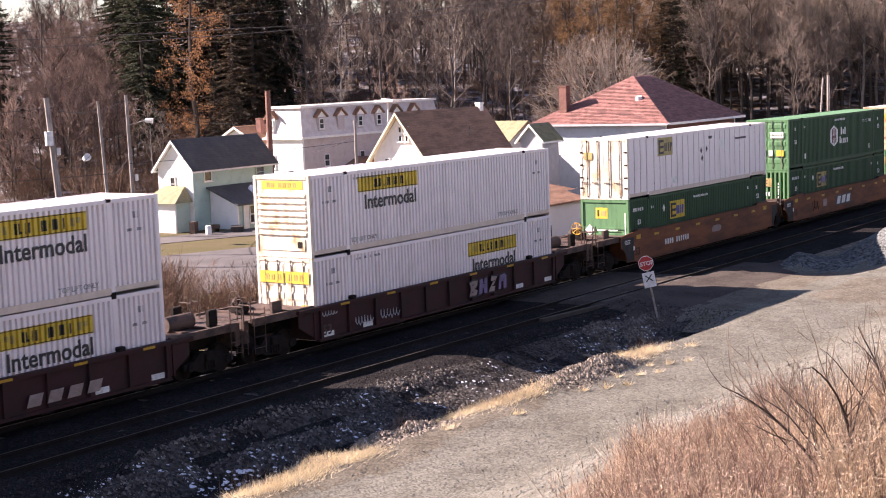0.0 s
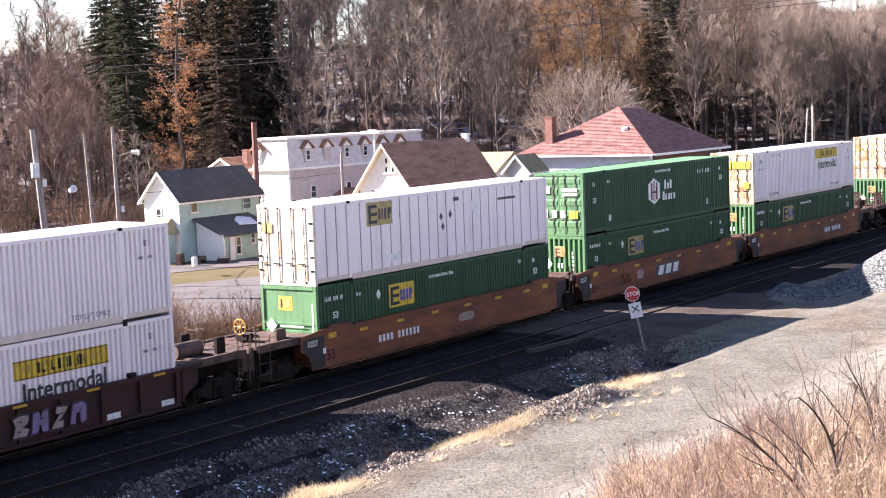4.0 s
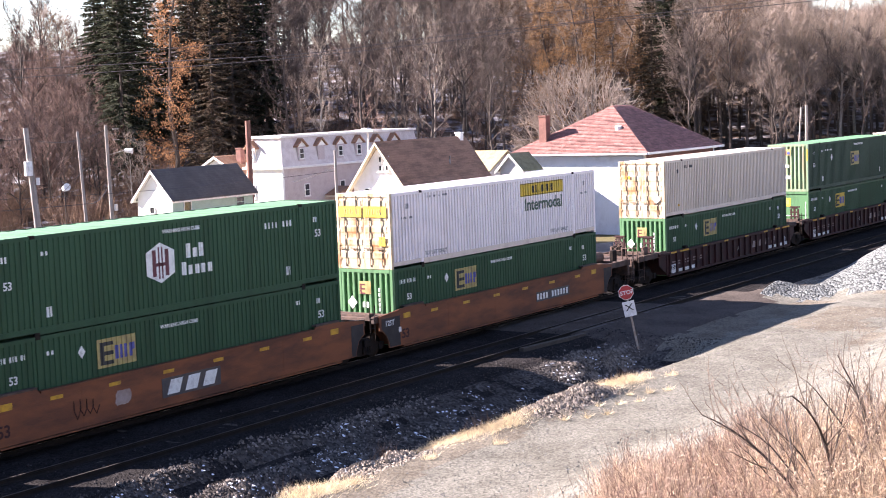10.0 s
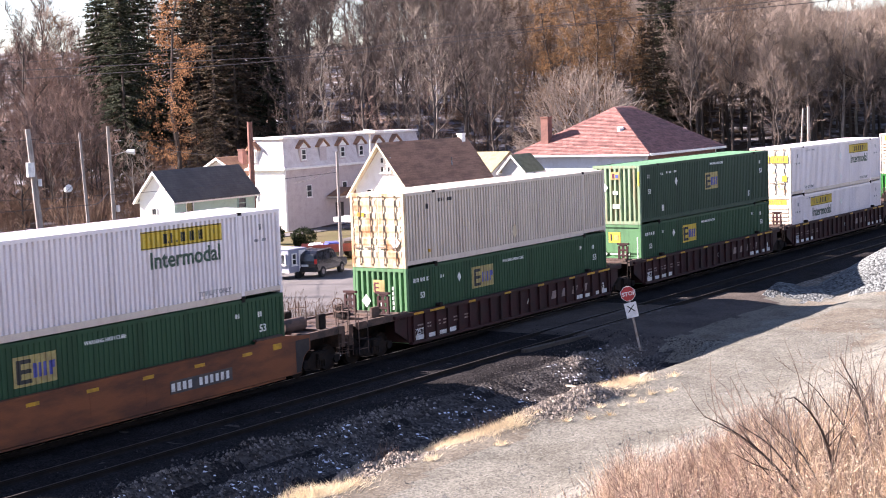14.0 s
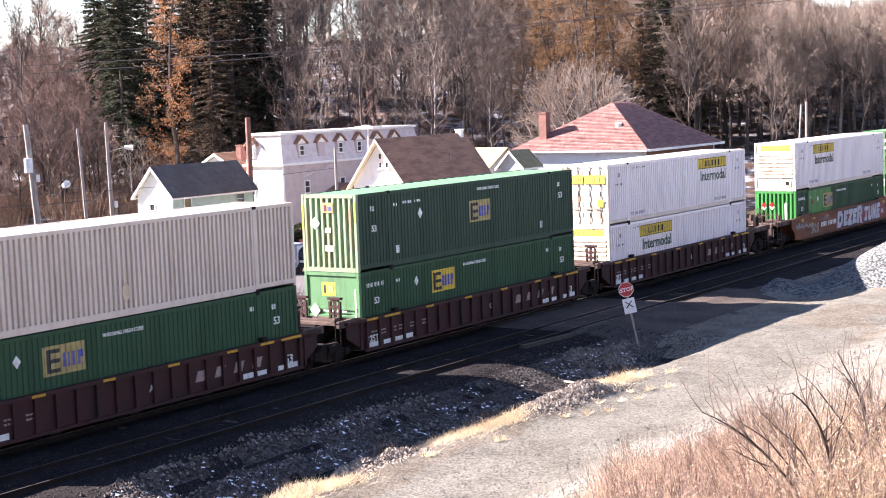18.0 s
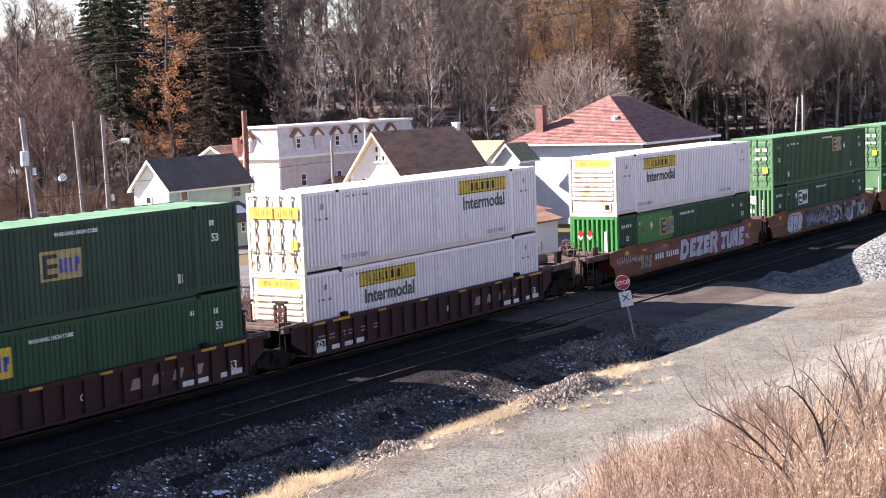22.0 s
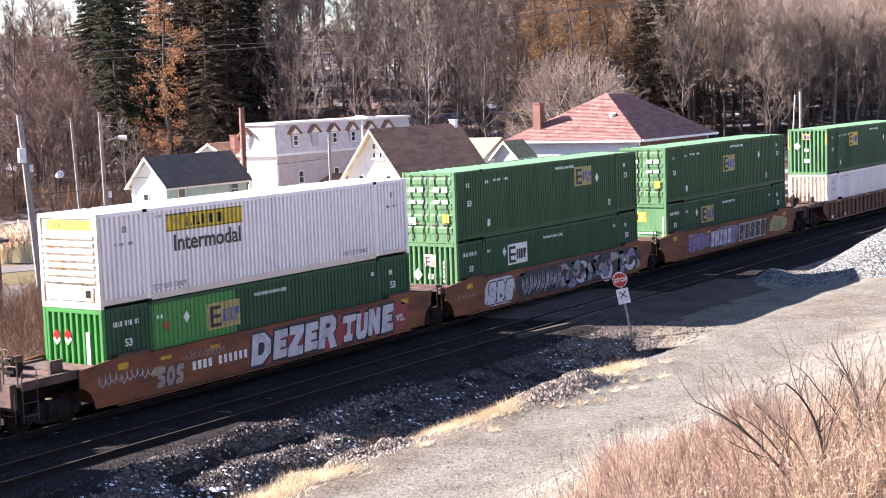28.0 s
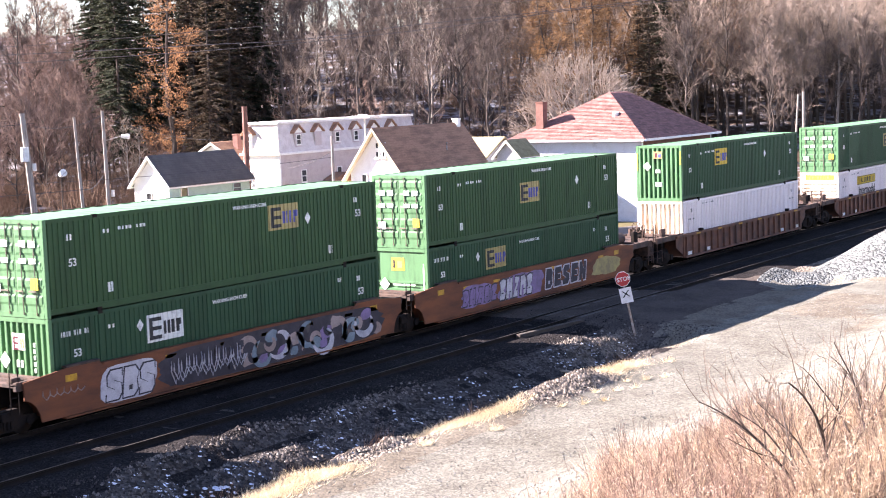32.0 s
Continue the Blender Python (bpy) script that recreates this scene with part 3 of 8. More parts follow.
def container(side, end, near_end, far_end, label, flat=False, roof=None):
    """A 53-foot container: origin at the foot of its near left corner."""
    c = thing("shipping_container", label, "container", group="double-stacked containers of the train")
    roof = roof or side
    DEPTHS[c.name] = 0.027 if side in (M_GREEN, M_GREENDULL, M_GREENOLIVE) else 0.085
    for near, y in ((True, 0.02), (False, CW - 0.02)):
        segs = ((0.12, POST - 0.09), (POST + 0.09, CL - POST - 0.09), (CL - POST + 0.09, CL - 0.12))
        for a, b in segs:
            if flat:
                s = 1 if near else -1
                n = max(1, round((b - a) / 0.61))
                w = (b - a) / n
                if not near:
                    part("side_wall", boxmesh(a, b, y - 0.04, y - 0.01, 0.2, 2.78), c, "", side)
                    continue
                for i in range(n):
                    x = a + i * w
                    part("side_panel", boxmesh(x + 0.03, x + w - 0.03, y + 0.01, y + 0.04, 0.2, 2.78), c, "", side)
                for i in range(n + 1):
                    x = a + i * w
                    part("side_post", boxmesh(x - 0.042, x + 0.042, y + 0.03, y + 0.06, 0.2, 2.78), c, "", M_GREYPATCH)
            else:
                part("side_wall", sheet(a, b, 0.19, 2.8, y, 0, False, near, DEPTHS[c.name]), c, "", side)
    # roof with shallow cross ribs
    k = Mesh()
    n = 26
    xs = []
    for i in range(n):
        x = 0.15 + i * (CL - 0.3) / n
        w = (CL - 0.3) / n
        xs += [(x, 2.875), (x + 0.6 * w, 2.875), (x + 0.66 * w, 2.89), (x + 0.94 * w, 2.89)]
    xs.append((CL - 0.15, 2.875))
    k.add([(x, y, z) for x, z in xs for y in (0.06, CW - 0.06)], [(2 * i, 2 * i + 2, 2 * i + 3, 2 * i + 1) for i in range(len(xs) - 1)])
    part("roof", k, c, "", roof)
    part("floor", boxmesh(0.1, CL - 0.1, 0.08, CW - 0.08, 0.08, 0.16), c, "", M_DARK)
    # frame: rails, corner posts, headers
    for y0, y1 in ((0.0, 0.07), (CW - 0.07, CW)):
        part("top_rail", boxmesh(0.1, CL - 0.1, y0, y1, 2.78, 2.9, 0.012), c, "", side)
        part("bottom_rail", boxmesh(POST, CL - POST, y0, y1, 0.03, 0.24, 0.012), c, "", M_BEIGE if side is M_WHITE else side)
        for a, b in ((0.1, POST), (CL - POST, CL - 0.1)):
            part("bottom_rail", boxmesh(a, b, y0, y1, 0.1, 0.26, 0.012), c, "", M_BEIGE if side is M_WHITE else side)
        for x in (POST, CL - POST):
            part("lift_post", boxmesh(x - 0.09, x + 0.09, y0 - 0.004, y1 + 0.004, 0.02, 2.904, 0.012), c, "", side)
            for z in (2.8, 0.0):
                part("corner_casting", boxmesh(x - 0.1, x + 0.1, y0 - 0.01, y1 + 0.01, z, z + 0.115, 0.01), c, "", M_DARK)
        for x in (0.0, CL - 0.14):
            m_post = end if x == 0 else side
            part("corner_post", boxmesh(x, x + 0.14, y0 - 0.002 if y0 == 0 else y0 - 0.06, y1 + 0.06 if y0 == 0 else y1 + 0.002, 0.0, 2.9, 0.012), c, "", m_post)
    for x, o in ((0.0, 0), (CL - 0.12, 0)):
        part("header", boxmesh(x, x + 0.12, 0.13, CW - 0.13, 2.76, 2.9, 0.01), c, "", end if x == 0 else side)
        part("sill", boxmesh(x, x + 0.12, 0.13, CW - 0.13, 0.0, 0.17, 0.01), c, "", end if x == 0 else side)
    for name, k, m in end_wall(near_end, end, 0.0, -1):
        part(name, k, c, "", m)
    for name, k, m in end_wall(far_end, side, CL, 1):
        if name not in ("hinge",):
            part(name, k, c, "", m)
    return c


def paint(c, name, x0, x1, z0, z1, mat, off=0.004, label="", flat=False):
    y = 0.02 if not flat else 0.03
    return part(name, sheet(x0, x1, z0, z1, y, off, flat, True, DEPTHS[c.name]), c, label, mat)


def end_plate(c, name, y0, y1, z0, z1, mat, x=-0.012, label=""):
    """A plate on the near end; y counts from the container's far side in the picture's order."""
    return part(name, boxmesh(x - 0.006, x, y0, y1, z0, z1), c, label, mat)


def words(c, text, x, z, size, mat, name="lettering", y=0.014):
    o = part(name, lettering(text, size, mat), c)
    o.location = (x, y, z)
    return o


def bars(c, x0, x1, z0, z1, mat, widths, off=0.007, flat=False):
    """Marks that cannot be read: upright bars of the writing's size."""
    n = len(widths)
    w = (x1 - x0) / n
    for i, f in enumerate(widths):
        if f > 0:
            paint(c, "marking", x0 + i * w, x0 + i * w + w * f, z0, z1, mat, off, "", flat)


def diamond(c, x, z, r, mat, y=0.012):
    k = Mesh()
    k.plate([(x - r * 0.72, y, z), (x, y, z - r), (x + r * 0.72, y, z), (x, y, z + r)], (0, -0.004, 0))
    return part("placard", k, c, "white diamond placard", mat)


def hunt_marks(c, x0, word_mat, low=0.0, sign=None):
    """The yellow name panel with its dark device, and the word under it."""
    sign = sign or M_YELLOW
    z = 2.65 - low
    paint(c, "sign_panel", x0, x0 + 3.6, z - 0.56, z, sign, 0.004, "yellow sign panel with dark marks")
    paint(c, "sign_border", x0, x0 + 3.6, z - 0.04, z - 0.015, M_INK, 0.006)
    paint(c, "sign_border", x0, x0 + 3.6, z - 0.545, z - 0.52, M_INK, 0.006)
    for a, w in ((0.9, 0.17), (1.1, 0.06), (1.24, 0.19), (1.47, 0.06), (1.68, 0.2), (1.96, 0.19), (2.23, 0.2), (2.5, 0.19)):
        if w > 0.1:
            for d in (0.0, w - 0.065):
                paint(c, "device", x0 + a + d, x0 + a + d + 0.065, z - 0.44, z - 0.13, M_INK, 0.007)
        else:
            paint(c, "device", x0 + a, x0 + a + w, z - 0.44, z - 0.37, M_INK, 0.007)
    for a, b in ((0.3, 0.16), (0.5, 0.24), (2.98, 0.24), (3.2, 0.16)):
        paint(c, "device", x0 + a, x0 + a + 0.09, z - 0.16 - b, z - 0.16, M_TAN, 0.006)
    words(c, "Intermodal", x0 + 0.25, z - 1.18, 0.735, word_mat)


def corner_marks(c, low=False, ink=None, flat=False):
    ink = ink or M_LETTER
    for x in (0.9, CL - 1.35)[1 if low else 0:]:
        bars(c, x, x + 0.26, 2.22, 2.4, ink, (0.7, 0.5), 0.006, flat)
    words(c, "53", 0.92, 1.66 if low else 1.45, 0.33, ink, y=0.02 if flat else 0.014)
    words(c, "53", CL - 1.3, 1.7, 0.36, ink, y=0.02 if flat else 0.014)
    bars(c, 2.35, 2.7, 2.3, 2.42, ink, (0.6, 0.6), 0.006, flat)


def green_side(c, x0, panel, flat=False, z=1.95, letter=None, letter2=None):
    h = 0.88
    paint(c, "sign_panel", x0, x0 + 1.62, z - h, z, panel, 0.005, "yellow sign panel with dark and blue shapes", flat)
    letter = letter or M_INK
    paint(c, "device", x0 + 0.12, x0 + 0.28, z - 0.8, z - 0.1, letter, 0.008, "", flat)
    for zz in (0.1, 0.39, 0.68):
        paint(c, "device", x0 + 0.28, x0 + 0.66, z - zz - 0.12, z - zz, letter, 0.008, "", flat)
    for a, b in ((0.74, 0.13), (0.93, 0.1), (1.1, 0.13), (1.32, 0.12)):
        paint(c, "device", x0 + a, x0 + a + b, z - 0.68, z - 0.26, letter2 or M_BLUE, 0.008, "", flat)
    paint(c, "device", x0 + 1.4, x0 + 1.55, z - 0.48, z - 0.26, letter2 or M_BLUE, 0.008, "", flat)


def green_lower(c, xe=4.3, panel=None, letter=None, letter2=None):
    """Marks of a lower green container."""
    corner_marks(c, True)
    diamond(c, 3.68, 2.2, 0.2, M_LETTER)
    green_side(c, xe, panel or M_TAN, z=2.46, letter=letter, letter2=letter2)
    bars(c, 0.48, 1.62, 2.3, 2.46, M_LETTER, (0.5,) * 4 + (0.0,) + (0.5,) * 3 + (0,) + (0.5,) * 2, 0.006)
    words(c, "WARNING HIGH CUBE", 7.0, 2.42, 0.165, M_LETTER)
    bars(c, 13.7, 13.95, 2.3, 2.45, M_LETTER, (0.6, 0.6), 0.006)


def green_end_top(c):
    """Marks on the ribbed end of an upper green container."""
    end_plate(c, "sign_panel", 1.08, 1.58, 2.22, 2.6, M_TAN)
    end_plate(c, "device", 1.38, 1.5, 2.28, 2.52, M_MAROON_INK, -0.02)
    end_plate(c, "device", 1.16, 1.32, 2.3, 2.46, M_BLUE, -0.02)
    end_plate(c, "marking", 1.36, 1.48, 1.48, 1.66, M_LETTER)
    end_plate(c, "marking", 1.2, 1.32, 1.48, 1.66, M_LETTER)
    end_plate(c, "data_plate", 1.12, 1.5, 0.78, 1.0, M_LETTER)
    k = Mesh()
    k.plate([(-0.012, 1.72, 1.82), (-0.012, 1.95, 1.58), (-0.012, 2.18, 1.82), (-0.012, 1.95, 2.06)], (-0.006, 0, 0))
    part("placard", k, c, "white diamond placard", M_LETTER)
    end_plate(c, "warning_strip", 2.49, 2.57, 1.6, 2.5, M_YELLOW, -0.004)


def green_end_ribs(c, panel):
    if panel is None:
        for y, z in ((1.5, 1.95), (2.0, 1.92)):
            for d, m in ((0.0, M_LETTER), (0.14, M_TAIL)):
                k = Mesh()
                k.plate([(-0.012, y - 0.16, z + d), (-0.012, y, z + d - 0.18), (-0.012, y + 0.16, z + d), (-0.012, y, z + d + 0.18)], (-0.006 - d * 0.05, 0, 0))
                part("placard", k, c, "red and white diamond placard", m)
        end_plate(c, "marking", 0.55, 0.7, 0.6, 2.2, M_LETTER)
        return
    end_plate(c, "sign_panel", 1.04, 1.58, 1.94, 2.44, panel)
    end_plate(c, "device", 1.48, 1.54, 1.94, 2.34, M_MAROON_INK, -0.02)
    for z in (1.94, 2.11, 2.28):
        end_plate(c, "device", 1.32, 1.48, z, z + 0.06, M_MAROON_INK, -0.02)
    for y in (1.08, 1.18):
        end_plate(c, "device", y, y + 0.06, 2.0, 2.28, M_TAN, -0.02)
    for y in (1.16, 1.34):
        end_plate(c, "marking", y, y + 0.1, 1.42, 1.64, M_LETTER)
    for i in range(5):
        end_plate(c, "marking", 0.6, 0.68, 1.3 + 0.19 * i, 1.43 + 0.19 * i, M_LETTER)
    k = Mesh()
    k.plate([(-0.012, 1.72, 1.6), (-0.012, 1.95, 1.34), (-0.012, 2.18, 1.6), (-0.012, 1.95, 1.86)], (-0.006, 0, 0))
    part("placard", k, c, "white diamond placard", M_LETTER)


def green_end_slats(c):
    end_plate(c, "sign_panel", 1.15, 1.8, 2.0, 2.52, M_YELLOW, 0.048)
    end_plate(c, "device", 1.62, 1.7, 2.1, 2.42, M_INK, 0.04)
    end_plate(c, "device", 1.25, 1.5, 2.12, 2.38, M_TAN, 0.04)
    end_plate(c, "marking", 0.16, 0.21, 0.4, 2.3, M_LETTER, -0.012)
    end_plate(c, "marking", 0.6, 1.7, 1.42, 1.48, M_LETTER, -0.03)
    k = Mesh()
    k.plate([(-0.03, 1.85, 1.45), (-0.03, 2.1, 1.18), (-0.03, 2.35, 1.45), (-0.03, 2.1, 1.72)], (-0.006, 0, 0))
    part("placard", k, c, "white diamond placard", M_LETTER)


def hunt_end_doors(c):
    for y0, y1 in ((0.16, 1.25), (1.34, 2.43)):
        end_plate(c, "sign_panel", y0, y1, 2.0, 2.42, M_YELLOW, -0.024, "yellow band across the door")
    end_plate(c, "data_plate", 0.25, 0.55, 0.9, 1.25, M_YELLOW, -0.024)
    bar_y = (0.45, 0.7, 0.95, 1.45, 1.75, 2.0)
    for y in bar_y:
        for d in (0.0, 0.1):
            end_plate(c, "marking", y + d, y + d + 0.045, 2.1, 2.32, M_TAN, -0.032)


def hunt_end_ribs(c):
    end_plate(c, "sign_panel", 0.3, 2.2, 2.42, 2.72, M_YELLOW, 0.028, "yellow name strip")
    for y in (0.62, 0.86, 1.08, 1.3, 1.62, 1.82):
        end_plate(c, "marking", y, y + 0.05, 2.49, 2.65, M_TAN, 0.02)
        end_plate(c, "marking", y + 0.09, y + 0.14, 2.49, 2.65, M_TAN, 0.02)


def lift_words(c):
    words(c, "TOP LIFT ONLY", 2.25, 0.34, 0.22, M_FADEDINK)
    words(c, "TOP LIFT ONLY", CL - POST - 2.1, 0.34, 0.22, M_FADEDINK)
    for x in (1.05, CL - 1.05):
        bars(c, x, x + 0.3, 2.25, 2.45, M_FADEDINK, (0.5, 0.3), 0.006)
        bars(c, x - 0.3, x + 0.5, 1.86, 1.95, M_FADEDINK, (0.5, 0.5, 0.5, 0.5, 0.5, 0.5), 0.006)
    bars(c, 2.5, 4.0, 2.58, 2.66, M_FADEDINK, (0.6, 0.6, 0, 0.6, 0.6, 0.6, 0, 0.6, 0.6), 0.006)
    paint(c, "stain", 0.32, 0.38, 2.3, 2.5, M_FADEDINK, 0.006)
    paint(c, "stain", 8.1, 8.15, 2.15, 2.45, M_FADEDINK, 0.006)


def make_white_worded(end, far="horizontal", at=None, ink=None, placard=False, low=0.0, front=None):
    c = container(M_WHITE, front or M_WHITE_END, end, far, "white corrugated steel container with a yellow name panel")
    hunt_marks(c, at, ink or M_INK, low)
    lift_words(c)
    (hunt_end_doors if end == "doors" else hunt_end_ribs)(c)
    if placard:
        diamond(c, 8.46, 2.03, 0.27, M_LETTER)
        diamond(c, 8.5, 0.69, 0.24, M_LETTER)
    return c


def make_plain_white():
    c = container(M_WHITE, M_WHITE_END, "ribs", "doors", "plain white corrugated container with a rust-stained ribbed end")
    lift_words(c)
    return c


def make_green_low(end, xe=4.3, panel=None, letter=None, letter2=None, side=None, front=None, label="dark green corrugated container with a faded yellow sign"):
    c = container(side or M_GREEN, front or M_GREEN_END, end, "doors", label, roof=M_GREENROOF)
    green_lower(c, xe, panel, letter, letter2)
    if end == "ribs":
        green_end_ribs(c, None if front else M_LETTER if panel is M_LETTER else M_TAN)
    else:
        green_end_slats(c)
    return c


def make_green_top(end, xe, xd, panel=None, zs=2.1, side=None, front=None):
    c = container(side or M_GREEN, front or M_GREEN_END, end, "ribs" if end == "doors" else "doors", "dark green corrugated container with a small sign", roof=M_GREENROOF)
    corner_marks(c)
    green_side(c, xe, panel or M_TAN, z=zs)
    diamond(c, xd, 1.9, 0.22, M_LETTER)
    words(c, "WARNING HIGH CUBE", 8.2, 2.5, 0.165, M_LETTER)
    bars(c, 3.0, 4.2, 2.35, 2.45, M_LETTER, (0.6,) * 4 + (0,) + (0.6,) * 3, 0.006)
    bars(c, 2.45, 2.75, 0.5, 0.8, M_LETTER, (0.6, 0.4), 0.006)
    bars(c, CL - 2.9, CL - 2.6, 0.5, 0.8, M_LETTER, (0.6, 0.4), 0.006)
    if end == "doors":
        for y in (0.35, 0.75, 1.55, 1.95):
            end_plate(c, "marking", y, y + 0.28, 2.1, 2.3, M_LETTER, -0.024)
            end_plate(c, "marking", y, y + 0.3, 1.62, 1.78, M_LETTER, -0.024)
        end_plate(c, "data_plate", 0.3, 0.62, 0.85, 1.2, M_YELLOW, -0.024)
        end_plate(c, "data_plate", 1.95, 2.3, 0.75, 1.05, M_LETTER, -0.024)
    else:
        green_end_top(c)
        end_plate(c, "warning_strip", 0.02, 0.1, 1.9, 2.6, M_YELLOW, -0.004)
    return c


def make_hexagon_badged():
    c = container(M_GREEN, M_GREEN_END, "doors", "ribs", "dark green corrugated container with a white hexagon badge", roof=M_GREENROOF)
    corner_marks(c)
    k = Mesh()
    x, z, r = 7.15, 1.59, 0.64
    ring = [(x, 0.012, z + r), (x - 0.62, 0.012, z + 0.36), (x - 0.62, 0.012, z - 0.36), (x, 0.012, z - r), (x + 0.62, 0.012, z - 0.36), (x + 0.62, 0.012, z + 0.36)]
    k.plate(ring, (0, -0.006, 0))
    badge = part("badge", k, c, "white hexagonal badge", M_LETTER)
    for a, b, d, e in ((-0.36, -0.2, -0.42, 0.42), (0.2, 0.36, -0.42, 0.42), (-0.1, -0.04, -0.5, 0.5), (0.04, 0.1, -0.5, 0.5), (-0.2, 0.2, -0.1, 0.0)):
        part("device", boxmesh(x + a, x + b, 0.0, 0.005, z + d, z + e), badge, "", M_MAROON_INK)
    for i, (a, h) in enumerate(((8.35, 0.46), (8.63, 0.3), (8.93, 0.44))):
        paint(c, "marking", a, a + 0.2, 1.62, 1.62 + h, M_LETTER, 0.006)
    for i in range(5):
        paint(c, "marking", 8.1 + i * 0.3, 8.3 + i * 0.3, 1.08, 1.38 if i else 1.5, M_LETTER, 0.006)
    words(c, "WARNING HIGH CUBE", 7.3, 2.5, 0.165, M_LETTER)
    bars(c, 12.2, 13.7, 2.2, 2.4, M_LETTER, (0.5,) * 4 + (0.0,) + (0.5,) * 3, 0.006)
    bars(c, 2.45, 2.75, 0.5, 0.8, M_LETTER, (0.6, 0.4), 0.006)
    bars(c, CL - 2.9, CL - 2.6, 0.5, 0.8, M_LETTER, (0.6, 0.4), 0.006)
    for y0, y1, z0, z1 in ((0.3, 1.1, 2.05, 2.2), (0.3, 1.1, 1.85, 2.0), (1.75, 2.2, 1.95, 2.3), (0.3, 0.75, 0.8, 1.15), (0.95, 1.2, 0.85, 1.15), (1.4, 1.65, 0.85, 1.2), (1.9, 2.2, 0.85, 1.25)):
        end_plate(c, "marking", y0, y1, z0, z1, M_YELLOW if y0 == 0.3 and z0 == 0.8 else M_LETTER, -0.024)
    return c


def make_white_sheet():
    c = container(M_WHITE, M_WHITE_END, "plain_doors", "horizontal", "white sheet-and-post container with dark seams and a small sign", flat=True)
    green_side(c, 3.15, M_TAN, True, 2.74, letter2=M_GREYPATCH)
    for x, z in ((8.0, 1.85), (8.65, 1.9), (8.1, 1.45)):
        diamond(c, x, z, 0.17, M_GREYPATCH, 0.02)
    for x0, x1, z0, z1 in ((8.9, 9.3, 2.4, 2.55), (10.2, 10.7, 1.9, 2.3), (4.6, 5.2, 0.45, 0.75), (12.2, 13.6, 2.2, 2.3)):
        paint(c, "data_plate", x0, x1, z0, z1, M_GREYPATCH if z1 - z0 < 0.16 else M_LETTER, 0.004, "", True)
    end_plate(c, "sign_panel", 1.9, 2.35, 1.9, 2.25, M_TAN, -0.008)
    for z in (2.2, 1.6, 1.0, 0.5):
        end_plate(c, "hinge", 0.02, 0.2, z, z + 0.08, M_DARK, -0.002)
        end_plate(c, "hinge", 2.4, 2.57, z, z + 0.08, M_DARK, -0.002)
    return c


def make_beige():
    c = container(M_BEIGE, M_BEIGE_END, "doors", "horizontal", "plain beige corrugated container with rust-stained doors")
    k = Mesh()
    k.plate([(8.05 + 0.16 * math.cos(a), 0.012, 0.75 + 0.3 * math.sin(a)) for a in [i * math.pi / 4 for i in range(8)]], (0, -0.004, 0))
    part("patch", k, c, "", M_BEIGE_END)
    bars(c, 2.4, 3.4, 2.42, 2.56, M_GREYPATCH, (0.6, 0.6, 0.6, 0, 0.6, 0.6), 0.006)
    bars(c, 1.5, 1.75, 2.2, 2.4, M_GREYPATCH, (0.7, 0.4), 0.006)
    paint(c, "data_plate", 1.55, 1.8, 0.5, 0.62, M_MARK, 0.006)
    k = Mesh()
    k.plate([(-0.024, 0.2, 1.0), (-0.024, 0.45, 0.72), (-0.024, 0.7, 1.0), (-0.024, 0.45, 1.28)], (-0.006, 0, 0))
    part("placard", k, c, "faded diamond placard", M_BEIGE)
    for y in (1.9, 2.1):
        end_plate(c, "marking", y, y + 0.13, 2.0, 2.16, M_MARK, -0.024)
    return c


# ------------------------------------------------------------------ well cars
def wheelset_mesh():
    k = Mesh()
    for y, s in ((0.0, 1), (1.505, -1)):
        k.tube((0, y - 0.07, 0.46), (0, y + 0.07, 0.46), 0.46, n=24)
        k.tube((0, y + s * 0.07, 0.46), (0, y + s * 0.1, 0.46), 0.49, n=24)
    k.tube((0, -0.25, 0.46), (0, 1.75, 0.46), 0.08, n=10)
    return k


WHEELSET = wheelset_mesh().done("wheelset", M_DARK)


def truck(car, x):
    t = part("truck", boxmesh(x - 0.22, x + 0.22, 0.0, 2.59, 0.55, 0.8, 0.02), car, "black cast-steel bogie", M_DARK)
    for y in (0.12, 2.3):
        k = Mesh()
        prof = [(-1.15, 0.38), (-1.15, 0.58), (-0.7, 0.62), (-0.45, 0.85), (0.45, 0.85), (0.7, 0.62), (1.15, 0.58), (1.15, 0.38), (0.8, 0.4), (0.4, 0.22), (-0.4, 0.22), (-0.8, 0.4)]
        k.plate([(x + a, y, b) for a, b in prof], (0, 0.17, 0))
        for d in (-0.2, -0.07, 0.07, 0.2):
            k.tube((x + d, y - 0.03, 0.3), (x + d, y - 0.03, 0.55), 0.05, n=8)
        for d in (-0.88, 0.88):
            k.tube((x + d, y - 0.06, 0.46), (x + d, y + 0.02, 0.46), 0.14, n=10)
        part("side_frame", k, t, "", M_DARK)
    for d in (-0.88, 0.88):
        o = part("wheelset", WHEELSET, t)
        o.location = (x + d, 0.54, 0.0)
    return t


def rungs(car, x, y, z0, z1, n, w, mat, along=True):
    k = Mesh()
    for i in range(2):
        dx, dy = (i * w, 0) if along else (0, i * w)
        k.tube((x + dx, y + dy, z0), (x + dx, y + dy, z1), 0.018, n=6)
    for i in range(n):
        z = z0 + (i + 0.5) * (z1 - z0) / n
        k.tube((x, y, z), (x + (w if along else 0), y + (0 if along else w), z), 0.016, n=6)
    return part("ladder", k, car, "", mat)


